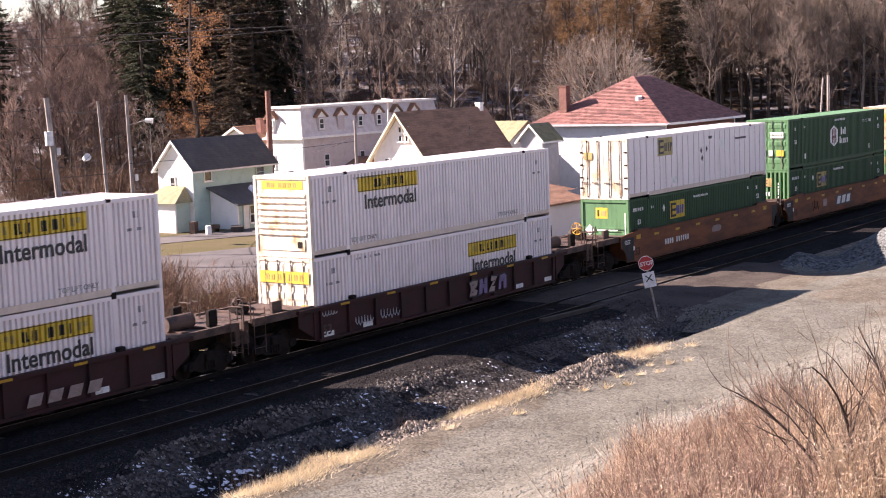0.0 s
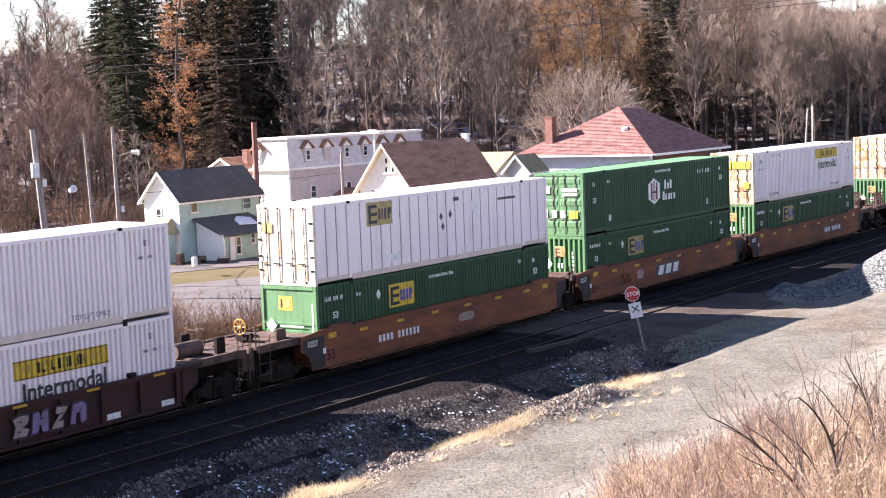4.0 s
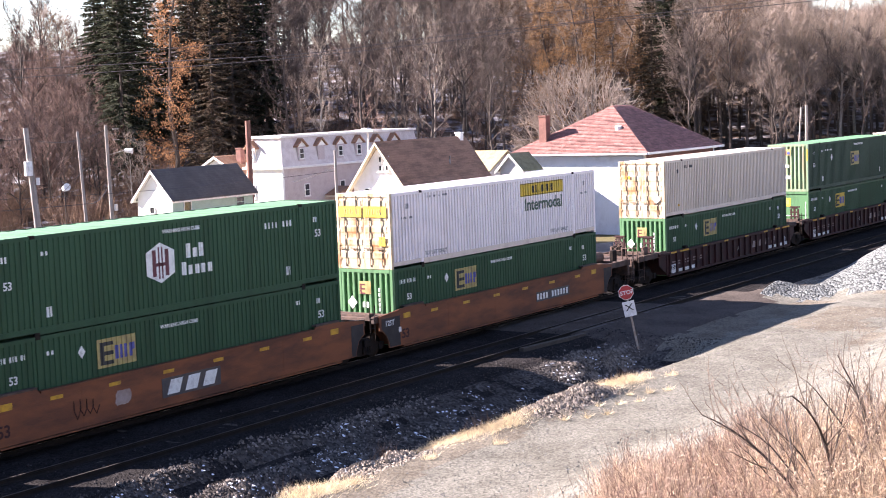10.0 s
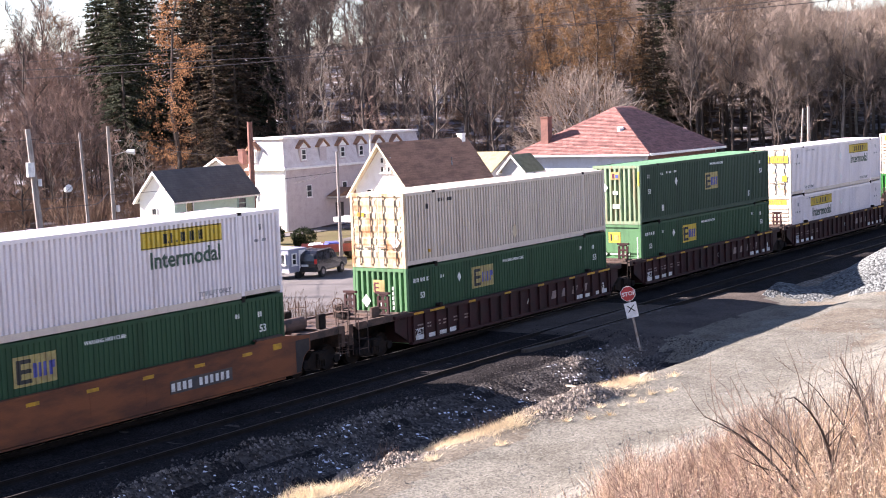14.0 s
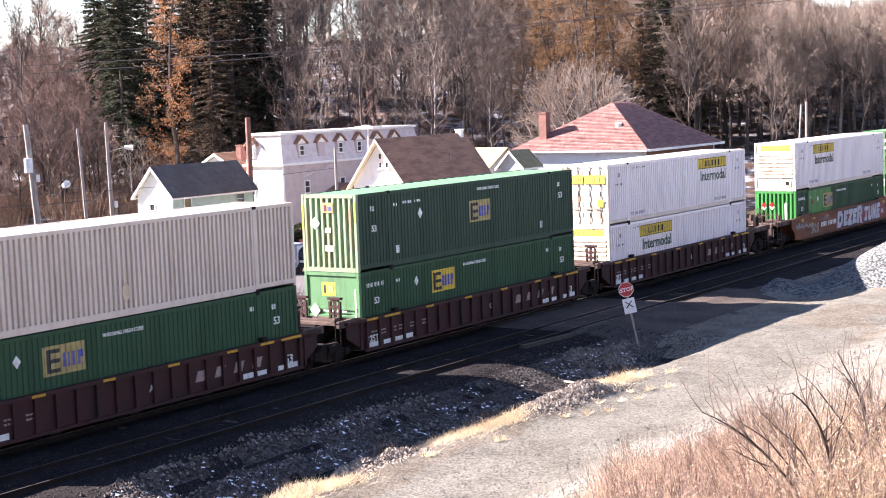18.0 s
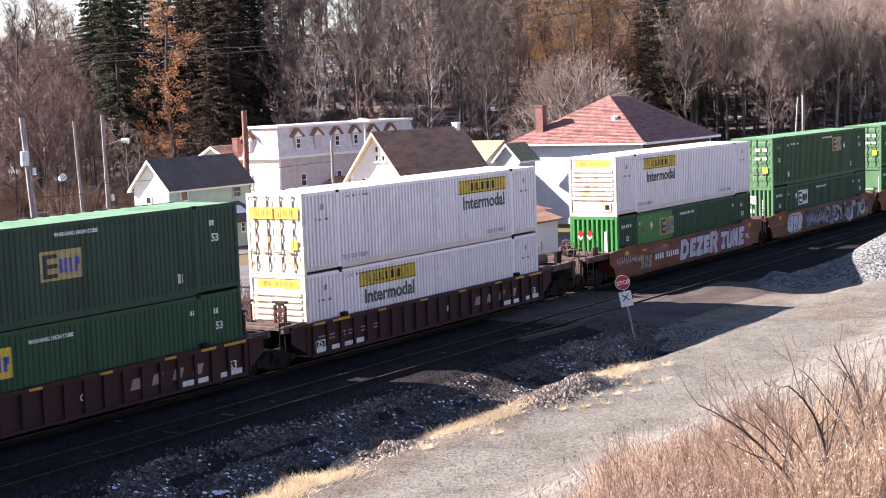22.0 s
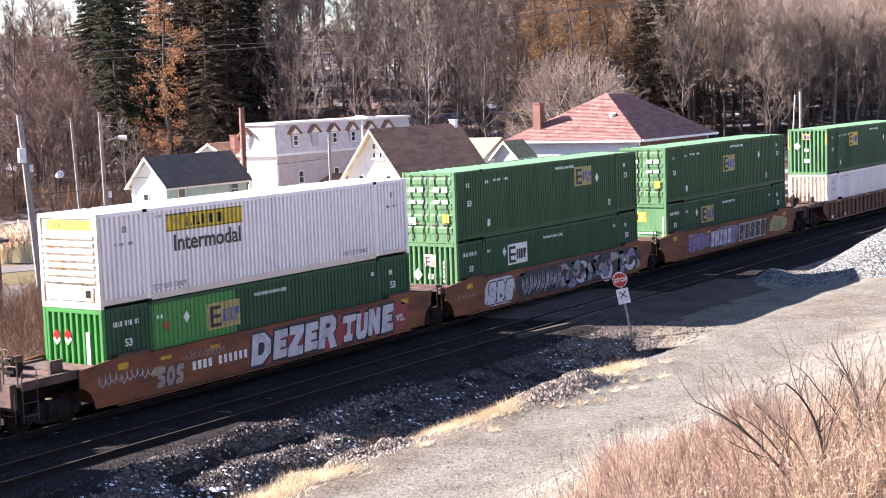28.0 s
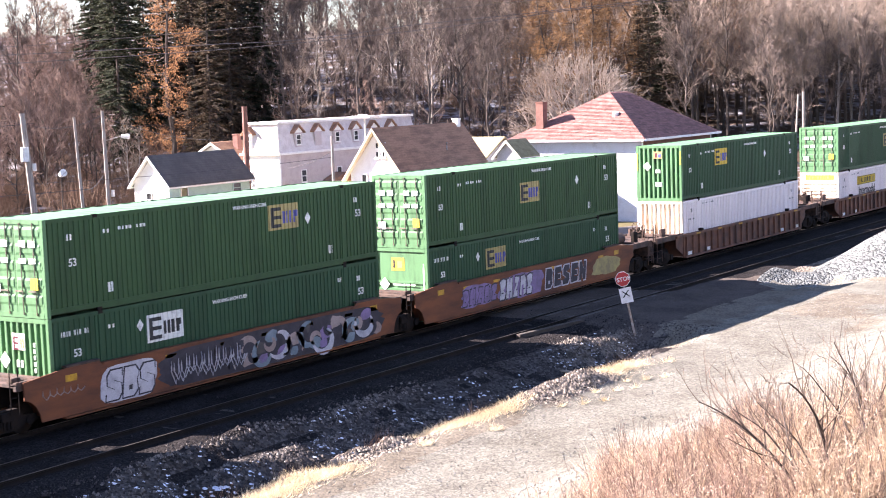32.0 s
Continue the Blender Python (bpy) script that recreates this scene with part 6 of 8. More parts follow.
for y in (27.66, 28.72):
    part("door_post", boxmesh(ax0 - 0.1, ax0 - 0.02, y, y + 0.08, -1.45, 0.68), an, "", M_TRIMDK)
for y in (27.3, 29.0):
    part("wall_lamp", boxmesh(ax0 - 0.15, ax0 - 0.03, y, y + 0.12, 0.05, 0.32, 0.02), an, "", M_TRIMDK)
for i in range(3):
    part("step", boxmesh(ax0 - 0.5 - i * 0.3, ax0 - 0.04 if i == 0 else ax0 - 0.5 - (i - 1) * 0.3, 27.6, 28.85, G, -1.5 - i * 0.17), an, "", M_TIE)
for y in (27.5, 28.9):
    rail = part("stair_rail", boxmesh(ax0 - 1.2, ax0 - 0.1, y, y + 0.06, -0.75, -0.68), an, "brown wooden stair railing", M_DECK)
    for i in range(7):
        x = ax0 - 1.2 + i * 0.18
        part("baluster", boxmesh(x, x + 0.05, y, y + 0.05, -1.9 if i < 3 else -1.6, -0.753), rail, "", M_DECK)
sb = part("sign_board", boxmesh(ax0 - 0.06, ax0 - 0.04, 29.2, 30.8, 0.0, 0.48), an, "dark sign board with pale marks", M_TRIMDK)
for i in range(8):
    for z in (0.28, 0.06):
        part("marking", boxmesh(ax0 - 0.07, ax0 - 0.06, 29.3 + i * 0.18, 29.42 + i * 0.18, z, z + 0.13), sb, "", M_TAN)
# lower wing of the office
k = Mesh()
k.plate([(87.0, 19.6, G), (87.0, 23.9, G), (87.0, 23.9, 0.4), (87.0, 21.7, 1.0), (87.0, 19.6, 0.4)], (0.2, 0, 0))
part("wing_wall", k, an, "", M_SIDING)
part("wing_wall", boxmesh(87.2, 94.0, 19.6, 19.8, G, 0.4), an, "", M_SIDING)
k = Mesh()
k.plate([(86.6, 19.2, 0.28), (86.6, 21.7, 1.05), (86.6, 24.3, 0.28), (86.6, 24.3, 0.4), (86.6, 21.7, 1.2), (86.6, 19.2, 0.4)], (7.6, 0, 0))
part("wing_roof", k, an, "", M_SHINGLE_BR)
window(an, 86.98, 22.6, -0.35, 0.95, 0.5, "-x", M_TRIMDK, False)

# red hip-roofed hall
rh = thing("hall_building", "large white hall with a red shingle hip roof", "building")
bx0, bx1, by0, by1, be, bz = 113.5, 127.2, 22.8, 34.9, 4.68, 8.5
part("wall", boxmesh(bx0, bx0 + 0.25, by0, by1, G, be), rh, "pale blue-white clapboard wall", M_BLUEWHITE)
part("wall", boxmesh(bx1 - 0.25, bx1, by0, by1, G, be), rh, "", M_BLUEWHITE)
part("wall", boxmesh(bx0 + 0.25, bx1 - 0.25, by0, by0 + 0.25, G, be), rh, "brown brick-pattern wall", M_BRICK)
part("wall", boxmesh(bx0 + 0.25, bx1 - 0.25, by1 - 0.25, by1, G, be), rh, "", M_BLUEWHITE)
clap(rh, bx0, 0, by0, by1, G, be, "-x", M_BLUEWHITE, 0.22)
for x in (116.0, 119.5, 123.0):
    window(rh, x, by0 - 0.02, 0.5, 1.1, 2.6, "-y")
apex = (118.6, 28.3, bz)
apex2 = (121.8, 28.3, bz)
e4 = [(bx0 - 0.6, by0 - 0.6, be), (bx1 + 0.6, by0 - 0.6, be), (bx1 + 0.6, by1 + 0.6, be), (bx0 - 0.6, by1 + 0.6, be)]
for name, ring in (("roof", (e4[3], e4[0], apex)), ("roof", (e4[0], e4[1], apex2, apex)), ("roof", (e4[1], e4[2], apex2)), ("roof", (e4[2], e4[3], apex, apex2))):
    k = Mesh()
    k.plate([Vector(p) for p in ring], (0, 0, 0.12))
    r = part(name, k, rh, "", M_SHINGLE_RED)


def slope_shingles(roof, a, b, top, top2, mat, n=30, seed=1, lift=0.135):
    """Courses of shingles from the eave a-b up to the ridge top-top2."""
    a, b, top, top2 = Vector(a), Vector(b), Vector(top), Vector(top2)
    nrm = (b - a).cross(top - a).normalized()
    nrm = nrm if nrm.z > 0 else -nrm
    rr = random.Random(seed)
    k = Mesh()
    for i in range(n):
        f0, f1 = i / n, (i + 1) / n
        p0, q0, p1, q1 = a.lerp(top, f0), b.lerp(top2, f0), a.lerp(top, f1), b.lerp(top2, f1)
        m = max(1, int((q0 - p0).length / 0.8))
        for j in range(m):
            g0, g1 = j / m, (j + 1) / m
            up = Vector((0, 0, lift + 0.03 + rr.uniform(0, 0.015)))
            lo = Vector((0, 0, lift + 0.005))
            k.add([tuple(p0.lerp(q0, g0) + up), tuple(p0.lerp(q0, g1) + up), tuple(p1.lerp(q1, g1) + lo), tuple(p1.lerp(q1, g0) + lo)], [(0, 1, 2, 3)])
    return tagged(part("shingles", k, roof, "", mat), kind="stuff")


slope_shingles(rh, e4[3], e4[0], apex, apex, M_SHINGLE_RED, 34)
slope_shingles(rh, e4[0], e4[1], apex, apex2, M_SHINGLE_RED, 34, 2)
part("gutter", boxmesh(bx0 - 0.72, bx0 - 0.6, by0 - 0.6, by1 + 0.6, be - 0.05, be + 0.12), rh, "", M_WALLDARK)
part("gutter", boxmesh(bx0 - 0.6, bx1 + 0.6, by0 - 0.72, by0 - 0.6, be - 0.05, be + 0.14), rh, "white gutter", M_TRIM)
part("downpipe", tubemesh((bx0 - 0.1, by0 - 0.15, G), (bx0 - 0.1, by0 - 0.15, be), 0.06), rh, "white downpipe", M_TRIM)
part("roof_vent", tubemesh((115.9, 26.3, 6.3), (115.75, 26.3, 6.95), 0.35, 0.28, 12), rh, "white round roof vent", M_LAMP)
chimney(rh, 114.6, 32.8, 5.0, 7.9, 0.7)

# white mansard-roofed hotel
ho = thing("mansard_building", "three-storey pale building with a dormered mansard roof", "building")
hx0, hx1, hy0, hy1, hc, hz = 111.0, 133.5, 59.2, 63.6, 3.85, 6.75
# Side wall whiter, front darker: sun and shade put into the two colours.
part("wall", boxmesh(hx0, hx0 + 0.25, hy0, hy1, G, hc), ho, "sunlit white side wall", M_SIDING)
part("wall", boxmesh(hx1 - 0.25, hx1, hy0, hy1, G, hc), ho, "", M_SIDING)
part("wall", boxmesh(hx0 + 0.25, hx1 - 0.25, hy0, hy0 + 0.25, G, hc), ho, "pale pink front wall in its shaded tone", M_PINKWALL)
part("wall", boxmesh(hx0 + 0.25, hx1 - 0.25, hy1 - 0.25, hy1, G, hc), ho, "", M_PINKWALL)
k = Mesh()
i0 = 0.45
lo = [(hx0 - 0.1, hy0 - 0.1, hc), (hx1 + 0.1, hy0 - 0.1, hc), (hx1 + 0.1, hy1 + 0.1, hc), (hx0 - 0.1, hy1 + 0.1, hc)]
hi = [(hx0 + i0, hy0 + i0, hz), (hx1 - i0, hy0 + i0, hz), (hx1 - i0, hy1 - i0, hz), (hx0 + i0, hy1 - i0, hz)]
k.add(lo + hi, [(0, 1, 5, 4), (1, 2, 6, 5), (2, 3, 7, 6), (3, 0, 4, 7), (4, 5, 6, 7), (3, 2, 1, 0)])
part("mansard_roof", k, ho, "pale shingled mansard", M_PALEROOF)
for z, o in ((hc, 0.3), (hz, -0.2)):
    part("cornice", boxmesh(hx0 - o, hx1 + o, hy0 - o, hy1 + o, z - 0.1, z + 0.12, 0.02), ho, "white cornice", M_TRIM)
for x in [113.9 + 3.0 * i for i in range(6)]:
    k = Mesh()
    k.box(x - 0.5, x + 0.5, hy0 - 0.02, hy0 + 0.9, hc + 0.55, hc + 1.95)
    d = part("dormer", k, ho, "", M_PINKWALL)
    k = Mesh()
    for s in (-1, 1):
        k.plate([(x, hy0 - 0.25, hc + 2.55), (x + s * 0.85, hy0 - 0.25, hc + 1.85), (x + s * 0.85, hy0 - 0.25, hc + 1.97), (x, hy0 - 0.25, hc + 2.68)], (0, 1.3, 0))
    part("dormer_roof", k, d, "brown dormer roof", M_SHINGLE_BR)
    k = Mesh()
    k.plate([(x - 0.72, hy0 - 0.03, hc + 1.9), (x + 0.72, hy0 - 0.03, hc + 1.9), (x, hy0 - 0.03, hc + 2.5)], (0, 0.1, 0))
    part("dormer_gable", k, d, "", M_TRIM)
    if x < 115 or 118 < x < 124 or x > 127:
        window(ho, x, hy0 - 0.03, hc + 0.75, 0.7, 1.0, "-y")
for y in (62.9,):
    k = Mesh()
    k.box(hx0 - 0.05, hx0 + 0.8, y - 0.45, y + 0.45, hc + 0.6, hc + 1.9)
    part("dormer", k, ho, "", M_SIDING)
    window(ho, hx0 - 0.06, y, hc + 0.75, 0.6, 1.0, "-x")
    window(ho, hx0 - 0.02, y, 1.0, 0.7, 1.3, "-x")
    k = Mesh()
    for s in (-1, 1):
        k.plate([(hx0 - 0.3, y, hc + 2.5), (hx0 - 0.3, y + s * 0.75, hc + 1.8), (hx0 - 0.3, y + s * 0.75, hc + 1.92), (hx0 - 0.3, y, hc + 2.63)], (1.2, 0, 0))
    part("dormer_roof", k, ho, "brown dormer roof", M_SHINGLE_BR)
for x in (114.5, 120.0, 126.5):
    window(ho, x, hy0 - 0.02, 1.0, 0.8, 1.2, "-y")
pr = part("porch", boxmesh(117.2, 121.0, hy0 - 1.4, hy0 - 0.05, 0.75, 0.9), ho, "small columned porch", M_TRIM)
for x in (117.4, 120.8):
    part("column", tubemesh((x, hy0 - 1.25, G), (x, hy0 - 1.25, 0.75), 0.12), pr, "", M_TRIM)
k = Mesh()
k.plate([(117.0, hy0 - 1.5, 0.9), (121.2, hy0 - 1.5, 0.9), (119.1, hy0 - 1.5, 1.7)], (0, 1.4, 0))
part("pediment", k, pr, "", M_SHINGLE_BR)
part("door", boxmesh(118.5, 119.7, hy0 - 0.06, hy0 - 0.01, G, 0.2), ho, "", M_TRIMDK)
part("roof_hatch", boxmesh(126.2, 127.0, 60.7, 61.3, 6.8, 7.1), ho, "", M_TRIM)

# mint green house
# Sun-facing walls of house and porches are white: sunlight bleached into the mint.
gh = gable_house("green_house", "pale mint two-storey house with a charcoal roof", 86.3, 95.6, 49.5, 53.2, 2.95, 4.95, M_SIDING, M_MINT, M_SHINGLE_DK, M_TRIM, 0.35)
clap(gh, 86.3, 0, 49.5, 53.2, G, 2.9, "-x", M_SIDING)
clap(gh, 86.3, 95.6, 49.5, 0, G, 2.8, "-y", M_MINT)
window(gh, 86.27, 51.6, 1.1, 0.6, 1.1, "-x")
window(gh, 87.9, 49.46, 1.75, 0.85, 0.8, "-y", None, False)
window(gh, 94.0, 49.46, 1.6, 1.0, 0.9, "-y", M_MINT)
pc = thing("porch_extension", "lean-to porch with a dark snow-patched roof", "porch")
k = Mesh()
k.plate([(87.6, 46.2, -0.1), (87.6, 49.4, 1.2), (87.6, 49.4, 1.32), (87.6, 46.2, 0.02)], (6.5, 0, 0))
part("roof", k, pc, "", M_SHINGLE_DK)
k = Mesh()
k.plate([(88.0, 46.6, G), (88.0, 49.4, G), (88.0, 49.4, 1.15), (88.0, 46.6, 0.0)], (0.15, 0, 0))
part("wall", k, pc, "", M_SIDING)
part("wall", boxmesh(88.15, 93.8, 46.6, 46.75, G, -0.02), pc, "", M_MINT)
window(pc, 89.6, 46.56, -1.6, 0.6, 1.4, "-y")
window(pc, 91.3, 46.56, -0.9, 0.5, 0.8, "-y")
part("door", boxmesh(88.6, 89.2, 46.5, 46.56, G, -0.15), pc, "", M_TRIM)
k = Mesh()
k.plate([(90.9, 47.5, 0.58), (92.9, 47.3, 0.5), (93.2, 48.4, 0.95), (92.0, 48.8, 1.11), (91.2, 48.3, 0.9)], (0, 0, 0.06))
part("snow_patch", k, pc, "patch of melting snow", M_SNOW)
sp = thing("side_porch", "small hipped porch on the house front", "porch")
part("wall", boxmesh(84.6, 84.75, 49.9, 52.9, G, 0.3), sp, "", M_SIDING)
part("wall", boxmesh(84.75, 86.2, 49.9, 50.05, G, 0.3), sp, "", M_MINT)
k = Mesh()
k.add([(84.2, 49.5, 0.3), (84.2, 53.3, 0.3), (86.2, 53.3, 0.3), (86.2, 49.5, 0.3), (86.2, 52.5, 1.5), (86.2, 50.3, 1.5)], [(0, 1, 4, 5), (1, 2, 4), (3, 0, 5), (0, 3, 2, 1)])
part("roof", k, sp, "", M_SHINGLE_GRN)

# house behind, between the yellow house and the hall
gable_house("olive_roofed_house", "pale house with an olive shingle roof", 110.6, 117.0, 36.4, 40.2, 3.3, 5.0, M_WALLDARK, M_WALLDARK, M_SHINGLE_GRN, M_TRIM, 0.35, "y")
wing = gable_house("grey_gabled_house", "narrow grey gabled house with white trim", 109.0, 111.6, 31.75, 33.9, 3.8, 4.92, M_WALLDARK, M_WALLDARK, M_SHINGLE_GRN, M_TRIM, 0.3)
k = Mesh()
k.plate([(108.97, 33.1 + 0.3 * math.cos(a), 2.3 + 0.55 * math.sin(a)) for a in [i * math.pi / 6 for i in range(12)]], (-0.05, 0, 0))
part("oval_window", k, wing, "", M_GLASS)
ob = gable_house("distant_house", "distant house with an orange-brown hip roof", 112.0, 124.0, 65.5, 71.0, 3.4, 4.9, M_SIDING, M_SIDING, M_SHINGLE_OR, M_TRIM, 0.5)
chimney(ob, 114.0, 67.0, 4.2, 5.6, 0.6)

# brick-red stack beside the hotel
st = thing("smoke_stack", "tall rust-red metal smoke stack", "stack")
part("shaft", tubemesh((105.2, 58.1, G), (105.2, 58.1, 8.45), 0.26, 0.24, 12), st, "", M_BRICK)
part("base", boxmesh(104.8, 105.6, 57.7, 58.5, G, -1.6, 0.03), st, "", M_DARK)

# dark open shelter at the roadside
sh = thing("roadside_shelter", "dark-roofed open shelter on brick piers", "shelter")
sx, sy = 52.6, 37.2
k = Mesh()
k.add([(sx - 4.2, sy - 4.2, 2.1), (sx + 4.2, sy - 4.2, 2.1), (sx + 4.2, sy + 4.2, 2.1), (sx - 4.2, sy + 4.2, 2.1), (sx, sy, 4.2)], [(0, 1, 4), (1, 2, 4), (2, 3, 4), (3, 0, 4), (3, 2, 1, 0)])
part("roof", k, sh, "", M_SHINGLE_DK)
part("eave_board", boxmesh(sx - 4.25, sx + 4.25, sy - 4.25, sy + 4.25, 1.95, 2.1), sh, "", M_TRIMDK)
for dx in (-3.5, 3.5):
    for dy in (-3.5, 3.5):
        part("pier", boxmesh(sx + dx - 0.4, sx + dx + 0.4, sy + dy - 0.4, sy + dy + 0.4, G, 1.95), sh, "", M_BRICK)


# utility poles, lamps, wires
def pole(x, y, z1, r, label, arm=False, box=False, lx=0.0, ly=0.0):
    p = thing("utility_pole", label, "pole", group="utility poles of the town")
    part("shaft", tubemesh((x, y, G - 0.3), (x + lx, y + ly, z1), r, r * 0.62, 10), p, "", M_POLE)
    if box:
        part("transformer", tubemesh((x + lx * 0.75 - 0.28, y + ly * 0.75 - 0.1, z1 - 3.0), (x + lx * 0.75 - 0.28, y + ly * 0.75 - 0.1, z1 - 2.1), 0.26, 0.26, 12), p, "pale grey can transformer", M_LAMP)
        part("transformer", tubemesh((x + lx * 0.7 + 0.2, y + ly * 0.7 - 0.3, z1 - 3.6), (x + lx * 0.7 + 0.2, y + ly * 0.7 - 0.3, z1 - 3.15), 0.13, 0.13, 10), p, "", M_LAMP)
    if arm:
        k = Mesh()
        k.tube((x, y, z1 - 2.2), (x + 0.7, y - 1.0, z1 - 1.9), 0.035, n=6)
        a = part("lamp_arm", k, p, "", M_STEEL)
        k = Mesh()
        k.tube((x + 0.65, y - 0.95, z1 - 1.92), (x + 0.95, y - 1.45, z1 - 1.98), 0.14, 0.2, 8)
        part("lamp_head", k, a, "", M_LAMP)
        part("cross_arm", boxmesh(x, x + 0.6, y - 0.5, y - 0.42, z1 - 0.35, z1 - 0.27), p, "", M_POLE)
        part("cross_arm", boxmesh(x, x + 0.6, y - 0.5, y - 0.42, z1 - 1.15, z1 - 1.07), p, "", M_POLE)
        part("meter_box", boxmesh(x + 0.02, x + 0.25, y - 0.36, y - 0.14, 2.3, 2.8, 0.03), p, "", M_LAMP)
    return p


pole(65.7, 40.7, 8.85, 0.27, "thick weathered wooden pole with a transformer", box=True, lx=-0.4, ly=0.6)
pole(71.7, 43.0, 8.45, 0.14, "slender grey wooden utility pole", lx=-0.25, ly=0.37)
pole(81.2, 50.7, 8.7, 0.19, "wooden pole with a street lamp arm", arm=True, lx=-0.1, ly=0.14)
pole(88.2, 34.9, 6.3, 0.15, "wooden pole beside the street")
pole(111.0, 8.0, 8.3, 0.16, "bare pole beside the line")
pole(109.55, 8.55, 8.15, 0.1, "thin leaning wooden guy pole", lx=0.4, ly=-0.55)
tp = thing("lamp_post", "white twin-arm lamp post by the street", "lamp")
part("shaft", tubemesh((104.2, 43.9, G), (104.2, 43.9, 7.25), 0.09, 0.07), tp, "", M_LAMP)
part("cross_bar", boxmesh(103.6, 104.9, 42.9, 44.9, 7.2, 7.42, 0.03), tp, "", M_LAMP)
lm = thing("street_lamp", "pale street lamp on a thin post", "lamp")
part("post", tubemesh((75.9, 49.9, G), (75.9, 49.9, 4.3), 0.04, 0.03), lm, "", M_TRIMDK)
k = Mesh()
k.tube((75.9, 49.9, 4.3), (75.7, 49.4, 4.45), 0.2, 0.28, 10)
part("head", k, lm, "", M_LAMP)
gp = thing("sign_pole", "thin grey pole with a bent top", "pole")
part("shaft", tubemesh((85.0, 22.5, G), (85.0, 22.5, 2.2), 0.05), gp, "", M_STEEL)
part("arm", tubemesh((85.0, 22.5, 2.2), (86.2, 21.8, 2.25), 0.04), gp, "", M_STEEL)


def wire(points, r=0.025, sag=0.5):
    line = [Vector(points[0])]
    for a, b in zip(points, points[1:]):
        a, b = Vector(a), Vector(b)
        line += [a.lerp(b, i / 8) - Vector((0, 0, sag * 4 * i / 8 * (1 - i / 8))) for i in range(1, 9)]
    k = Mesh()
    k.line(line, r)
    thing("overhead_wire", "thin black overhead power cable", "cable", group="overhead cables", mesh=k.done("overhead_wire", M_WIRE))


wire([(65.7, 40.7, 8.2), (46.0, 65.0, 8.4)], 0.02)
wire([(65.7, 40.7, 8.0), (81.0, 51.0, 8.3), (105.0, 62.0, 5.5)], 0.02, 0.4)
wire([(46.0, 50.0, 4.4), (71.7, 43.0, 3.6), (81.0, 51.0, 3.9)], 0.025, 0.3)
wire([(71.7, 43.0, 6.0), (65.7, 40.7, 3.6)], 0.015, 0.1)
wire([(60.0, 92.0, 12.6), (87.25, 52.25, 12.85), (105.91, 25.24, 15.15), (135.0, -16.0, 19.0)], 0.03, 0.35)
wire([(60.0, 92.5, 13.3), (90.9, 47.0, 13.5), (98.4, 36.1, 14.35), (135.0, -16.5, 19.5)], 0.03, 0.25)
wire([(60.0, 92.0, 14.2), (82.56, 59.37, 13.9), (118.0, 8.0, 17.8)], 0.02, 0.3)
wire([(88.2, 34.9, 5.2), (112.0, 59.0, 2.5)], 0.018, 0.2)
wire([(88.2, 34.9, 4.8), (70.0, 52.0, 3.9)], 0.018, 0.3)


# ------------------------------------------------------------------ streets and yards
def slab(name, ring, z, mat, label, cat, thick=0.08):
    k = Mesh()
    k.plate([(x, y, z - thick) for x, y in ring], (0, 0, thick))
    return tagged(new(name, k.done(name, mat)), label, cat, kind="structure")


slab("car_park", ((50, 35), (60, 25), (70, 13), (84, 10.5), (112, 14), (112, 21), (86.3, 30.5), (86.2, 33.4), (78, 37.5), (64, 43.2), (44, 53)), G + 0.05, M_ASPHALT, "pale worn asphalt street and parking lot", "road")
slab("street", ((60, 54.0), (76, 46.6), (90, 40.5), (112, 44), (112, 50), (92, 45.3), (78, 50.2), (60, 59)), G + 0.04, M_ASPHALT, "grey worn asphalt side street", "road")
slab("far_street", ((66, 70), (100, 55.5), (135, 55.5), (135, 58), (100, 58), (66, 74)), G + 0.06, M_ASPHALT, "grey street before the hotel", "road")


